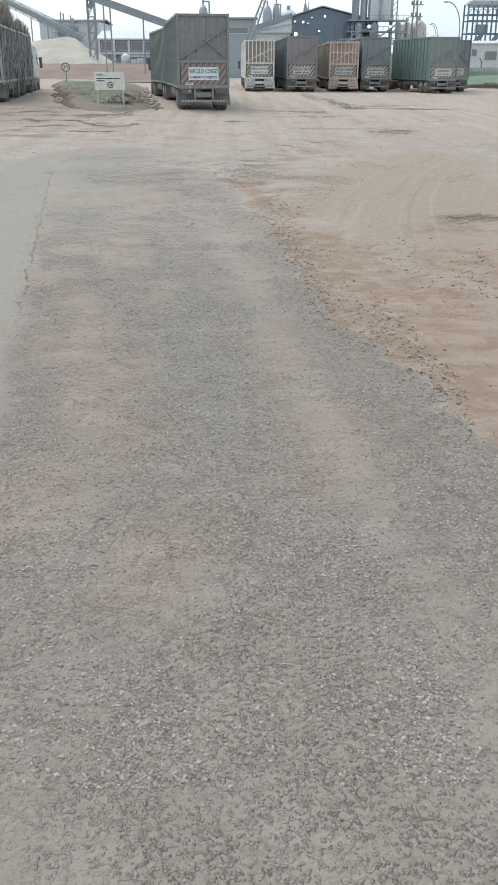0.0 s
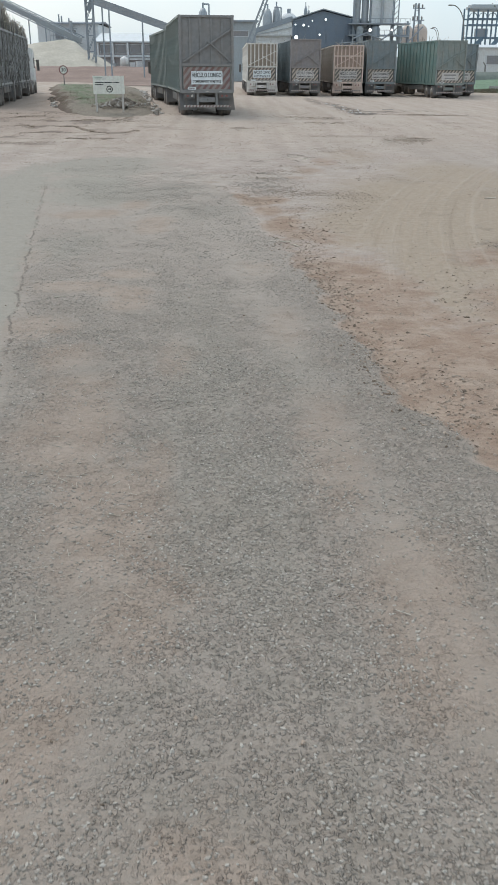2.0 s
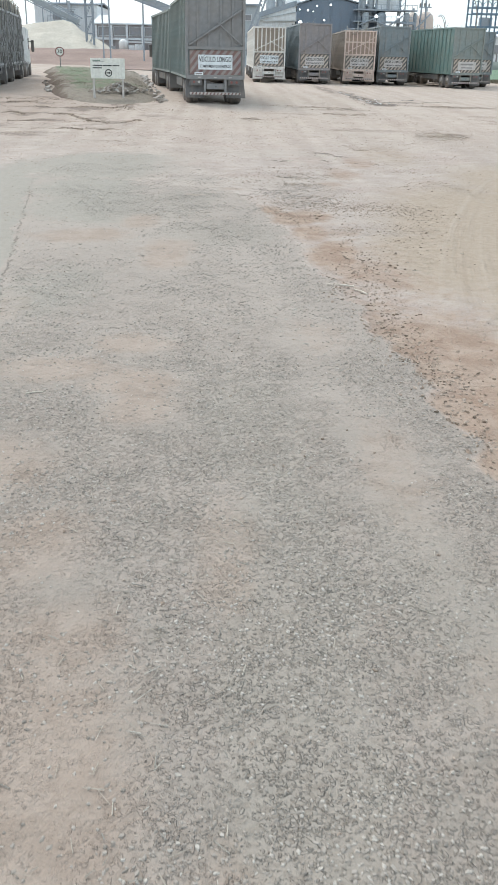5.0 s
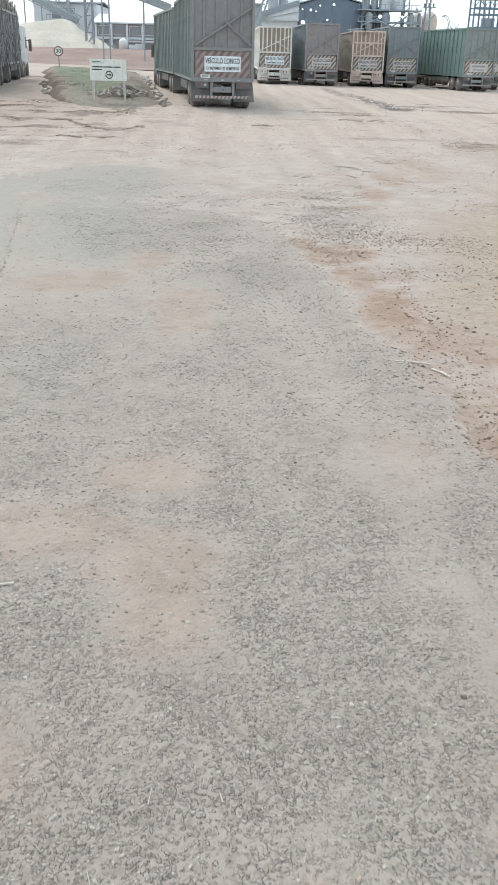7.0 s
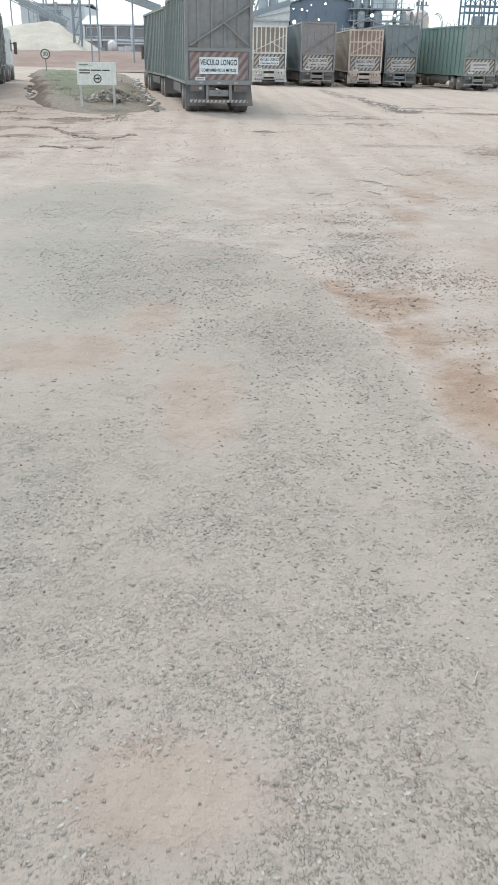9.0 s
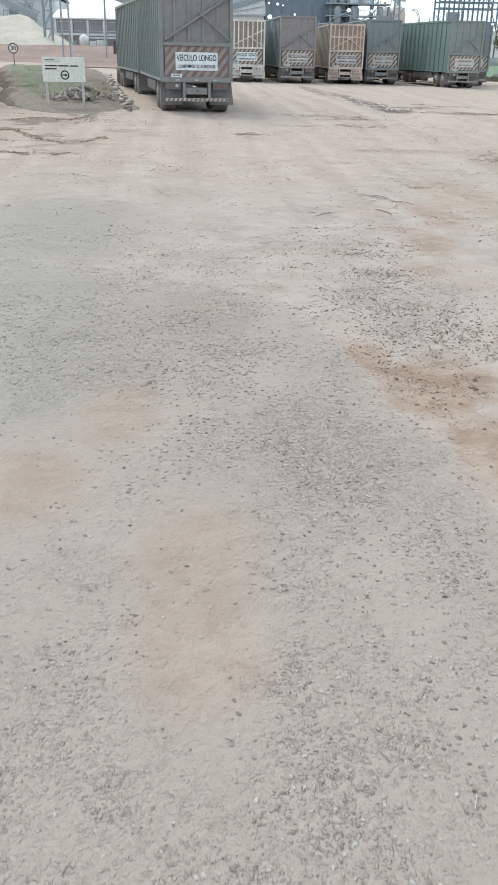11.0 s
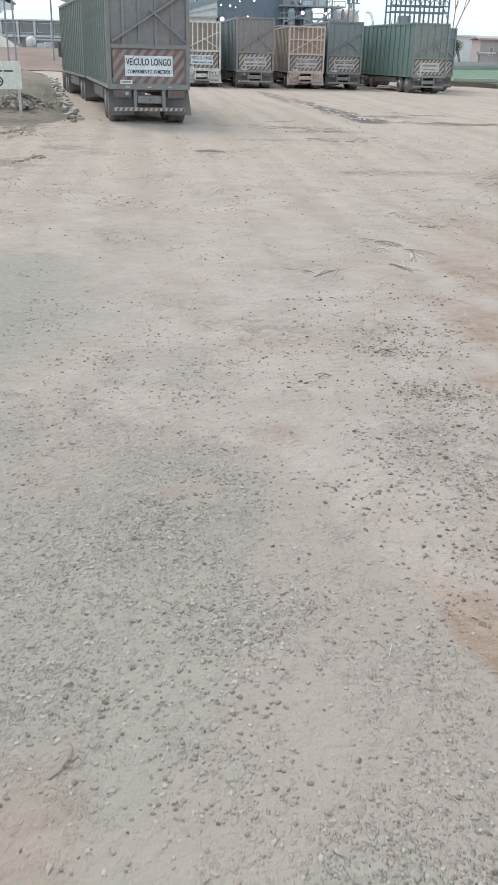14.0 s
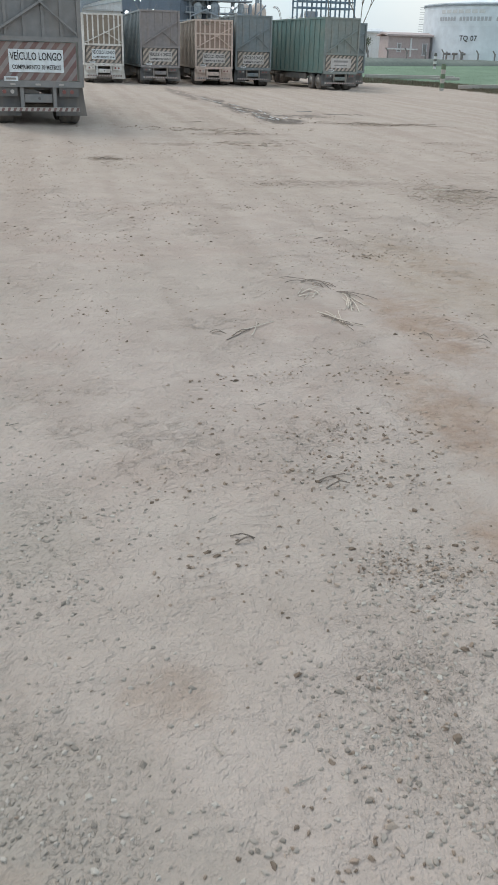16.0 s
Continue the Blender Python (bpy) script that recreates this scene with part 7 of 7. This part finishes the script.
def wisp(cx, cy, turn, ln, count, curl, seed, mat, label, fan=0.30):
    """A bundle of dry cane leaves lying together, each a bent strip, as one mesh."""
    rg = np.random.default_rng(seed)
    bm = bmesh.new()
    for i in range(max(2, round(count * 0.62))):
        l_ = ln * rg.uniform(0.3, 0.85)
        t0 = math.radians(turn) + rg.normal(0, fan)
        x_, y_ = cx + rg.normal(0, 0.012 + ln * 0.02) - 0.5 * l_ * math.cos(t0), cy + rg.normal(0, 0.03 + ln * 0.03) - 0.5 * l_ * math.sin(t0)
        w_ = rg.uniform(0.005, 0.010)
        k_ = curl * 0.8 + rg.normal(0, 0.2)
        lift = rg.uniform(0.004, 0.03)
        rows, m_ = [], 4
        for j in range(m_ + 1):
            u = j / m_
            z_ = float(height(np.array(x_), np.array(y_))) + 0.003 + lift * math.sin(3.1416 * u) * rg.uniform(0.7, 1.3)
            sx_, sy_ = -math.sin(t0), math.cos(t0)
            ww = w_ * (1 - 0.65 * u)
            rows.append((bm.verts.new((x_ - sx_ * ww, y_ - sy_ * ww, z_)), bm.verts.new((x_, y_, z_ + 0.006)), bm.verts.new((x_ + sx_ * ww, y_ + sy_ * ww, z_))))
            t0 += k_ / m_
            x_ += math.cos(t0) * l_ / m_
            y_ += math.sin(t0) * l_ / m_
        for ra, rb in zip(rows, rows[1:]):
            bm.faces.new((ra[0], rb[0], rb[1], ra[1]))
            bm.faces.new((ra[1], rb[1], rb[2], ra[2]))
            bm.faces.new((ra[2], rb[2], rb[0], ra[0]))
    return solo("cane_trash", bm, M[mat], label, "cane trash", "bundles of dry cane leaves on the dirt", "stuff")


M["cane_pale"] = worn("pale_dry_cane", (0.56, 0.50, 0.42), 0.7, 0, 0.2, 6.0)
M["cane_dark"] = worn("dark_old_cane", (0.15, 0.125, 0.105), 0.8, 0, 0.3, 6.0)
for k, (cx, cy, tn, ln, cnt, curl, mm) in enumerate((
        (1.85, 29.35, -42, 0.6, 7, -0.7, "cane_dark"), (1.6, 29.5, 5, 0.5, 4, -0.3, "cane_dark"), (1.66, 29.0, 54, 0.6, 5, 0.3, "cane_pale"), (1.55, 28.9, 48, 0.6, 5, 0.2, "cane_pale"),
        (1.95, 28.5, 66, 0.75, 9, 0.1, "cane_pale"), (2.05, 28.8, -70, 0.8, 6, -0.3, "cane_dark"), (1.6, 27.85, -76, 0.7, 5, 0.2, "cane_dark"), (1.63, 27.9, -78, 0.8, 6, 0.2, "cane_pale"), (1.88, 28.4, 30, 0.4, 4, 0.6, "cane_pale"),
        (0.76, 27.78, 44, 0.8, 4, 0.25, "cane_pale"), (0.6, 27.6, 40, 0.8, 4, 0.3, "cane_dark"), (0.35, 27.6, -25, 0.35, 3, 0.0, "cane_dark"), (2.35, 32.0, -10, 0.45, 4, 0.6, "cane_pale"), (2.55, 31.9, 10, 0.35, 4, 0.2, "cane_dark"),
        (0.55, 24.5, 8, 0.3, 2, 0.3, "cane_dark"), (-0.15, 23.9, 10, 0.2, 2, 0.3, "cane_dark"),
        (6.3, 36.2, 40, 1.1, 6, -0.4, "cane_pale"), (6.6, 36.0, -35, 0.5, 4, 0.5, "cane_dark"), (6.9, 35.3, 10, 0.5, 4, 0.4, "cane_dark"), (6.2, 35.3, 60, 0.8, 4, 0.3, "cane_pale"), (7.0, 36.1, 120, 0.7, 5, 0.3, "cane_dark"),
        (0.0, 40.6, 70, 0.3, 6, 0.5, "cane_dark"), (0.12, 40.6, 110, 0.3, 5, -0.5, "cane_dark"), (4.35, 45.9, 4, 1.1, 4, 0.2, "cane_dark"), (3.2, 49.6, -4, 1.4, 4, 0.3, "cane_dark"), (2.3, 27.3, -45, 0.3, 4, 0.2, "cane_dark"), (2.75, 27.1, -30, 0.3, 3, 0.2, "cane_dark"),
        (-1.9, 19.8, 10, 0.22, 2, 1.2, "clod"))):
    wisp(cx, cy, tn, ln, cnt, curl, 100 + k, mm, "bundle of pale dry cane leaves on the dirt" if mm == "cane_pale" else "wisp of dark dry cane leaves on the dirt")


def cane_stalk(x, y, turn, ln, rr, mat, label):
    bm = bmesh.new()
    n = max(2, int(ln / 0.08))
    for i in range(n):
        a_, b_ = ln * i / n - ln / 2, ln * (i + 1) / n - ln / 2
        bend = lambda t: 0.10 * ln * math.cos(2.6 * t / ln)
        tube(bm, (a_, bend(a_), 0), (b_, bend(b_), 0), rr, 8, rr * 0.92)
        tube(bm, (b_ - 0.006, bend(b_), 0), (b_ + 0.006, bend(b_), 0), rr * 1.15, 8)
    return solo("cane_stalk", bm, M[mat], label, "cane stalk", "loose cane stalks", m=pose(x, y, float(height(np.array(x), np.array(y))) + rr * 0.8, 0, 0, turn))


for sx, sy, tn, ln, rr, mm, lb in ((3.04, 10.89, 40, 0.2, 0.008, "cane_pale", "short pale cane piece on the orange dirt"), (3.86, 14.5, 30, 0.22, 0.012, "cane_pale", "short pale cane piece on the ochre dirt"), (0.50, 15.3, -14, 0.3, 0.011, "cane_pale", "short pale cane piece at the road edge"),
                                   (0.70, 15.1, -60, 0.22, 0.011, "cane_pale", "short pale cane piece at the road edge"), (5.0, 20.0, 15, 0.25, 0.012, "cane_pale", "short pale cane piece on the dirt"), (-2.2, 11.8, 20, 0.12, 0.007, "cane_pale", "short pale cane piece on the road")):
    cane_stalk(sx, sy, tn, ln, rr, mm, lb)

M["trodden"] = varied("trodden_dusty_cane", ((0.47, 0.395, 0.33), (0.41, 0.34, 0.28), (0.29, 0.235, 0.19), (0.56, 0.49, 0.41), (0.37, 0.305, 0.25)))
# flattened heaps of cane litter trodden into the dirt
rng = np.random.default_rng(71)
for cx, cy, sx, sy, cnt, big in ((6.25, 35.5, 0.5, 0.7, 230, 0.7), (5.95, 35.2, 0.35, 0.5, 80, 0.7), (4.1, 15.0, 0.3, 0.22, 160, 0.6), (3.9, 43.5, 0.6, 0.25, 60, 1.0), (10.2, 50.2, 1.0, 0.4, 120, 1.1), (0.0, 40.4, 0.2, 0.25, 50, 0.7), (3.2, 46.8, 0.9, 0.18, 90, 1.0)):
    x, y = rng.normal(cx, sx, cnt), rng.normal(cy, sy, cnt)
    ang, ln = rng.normal(0.5, 0.9, cnt), big * rng.uniform(0.06, 0.38, cnt)
    a = np.stack([x, y, height(x, y) + rng.uniform(0.004, 0.06, cnt) * np.exp(-((x - cx) / sx) ** 2 - ((y - cy) / sy) ** 2)], -1)
    b = a + np.stack([np.cos(ang) * ln, np.sin(ang) * ln, rng.uniform(-0.004, 0.03, cnt)], -1)
    sticks("cane_litter", a, b, big * rng.uniform(0.003, 0.008, cnt), M["trodden"], "trodden heap of dry cane pieces on the dirt", "cane trash")
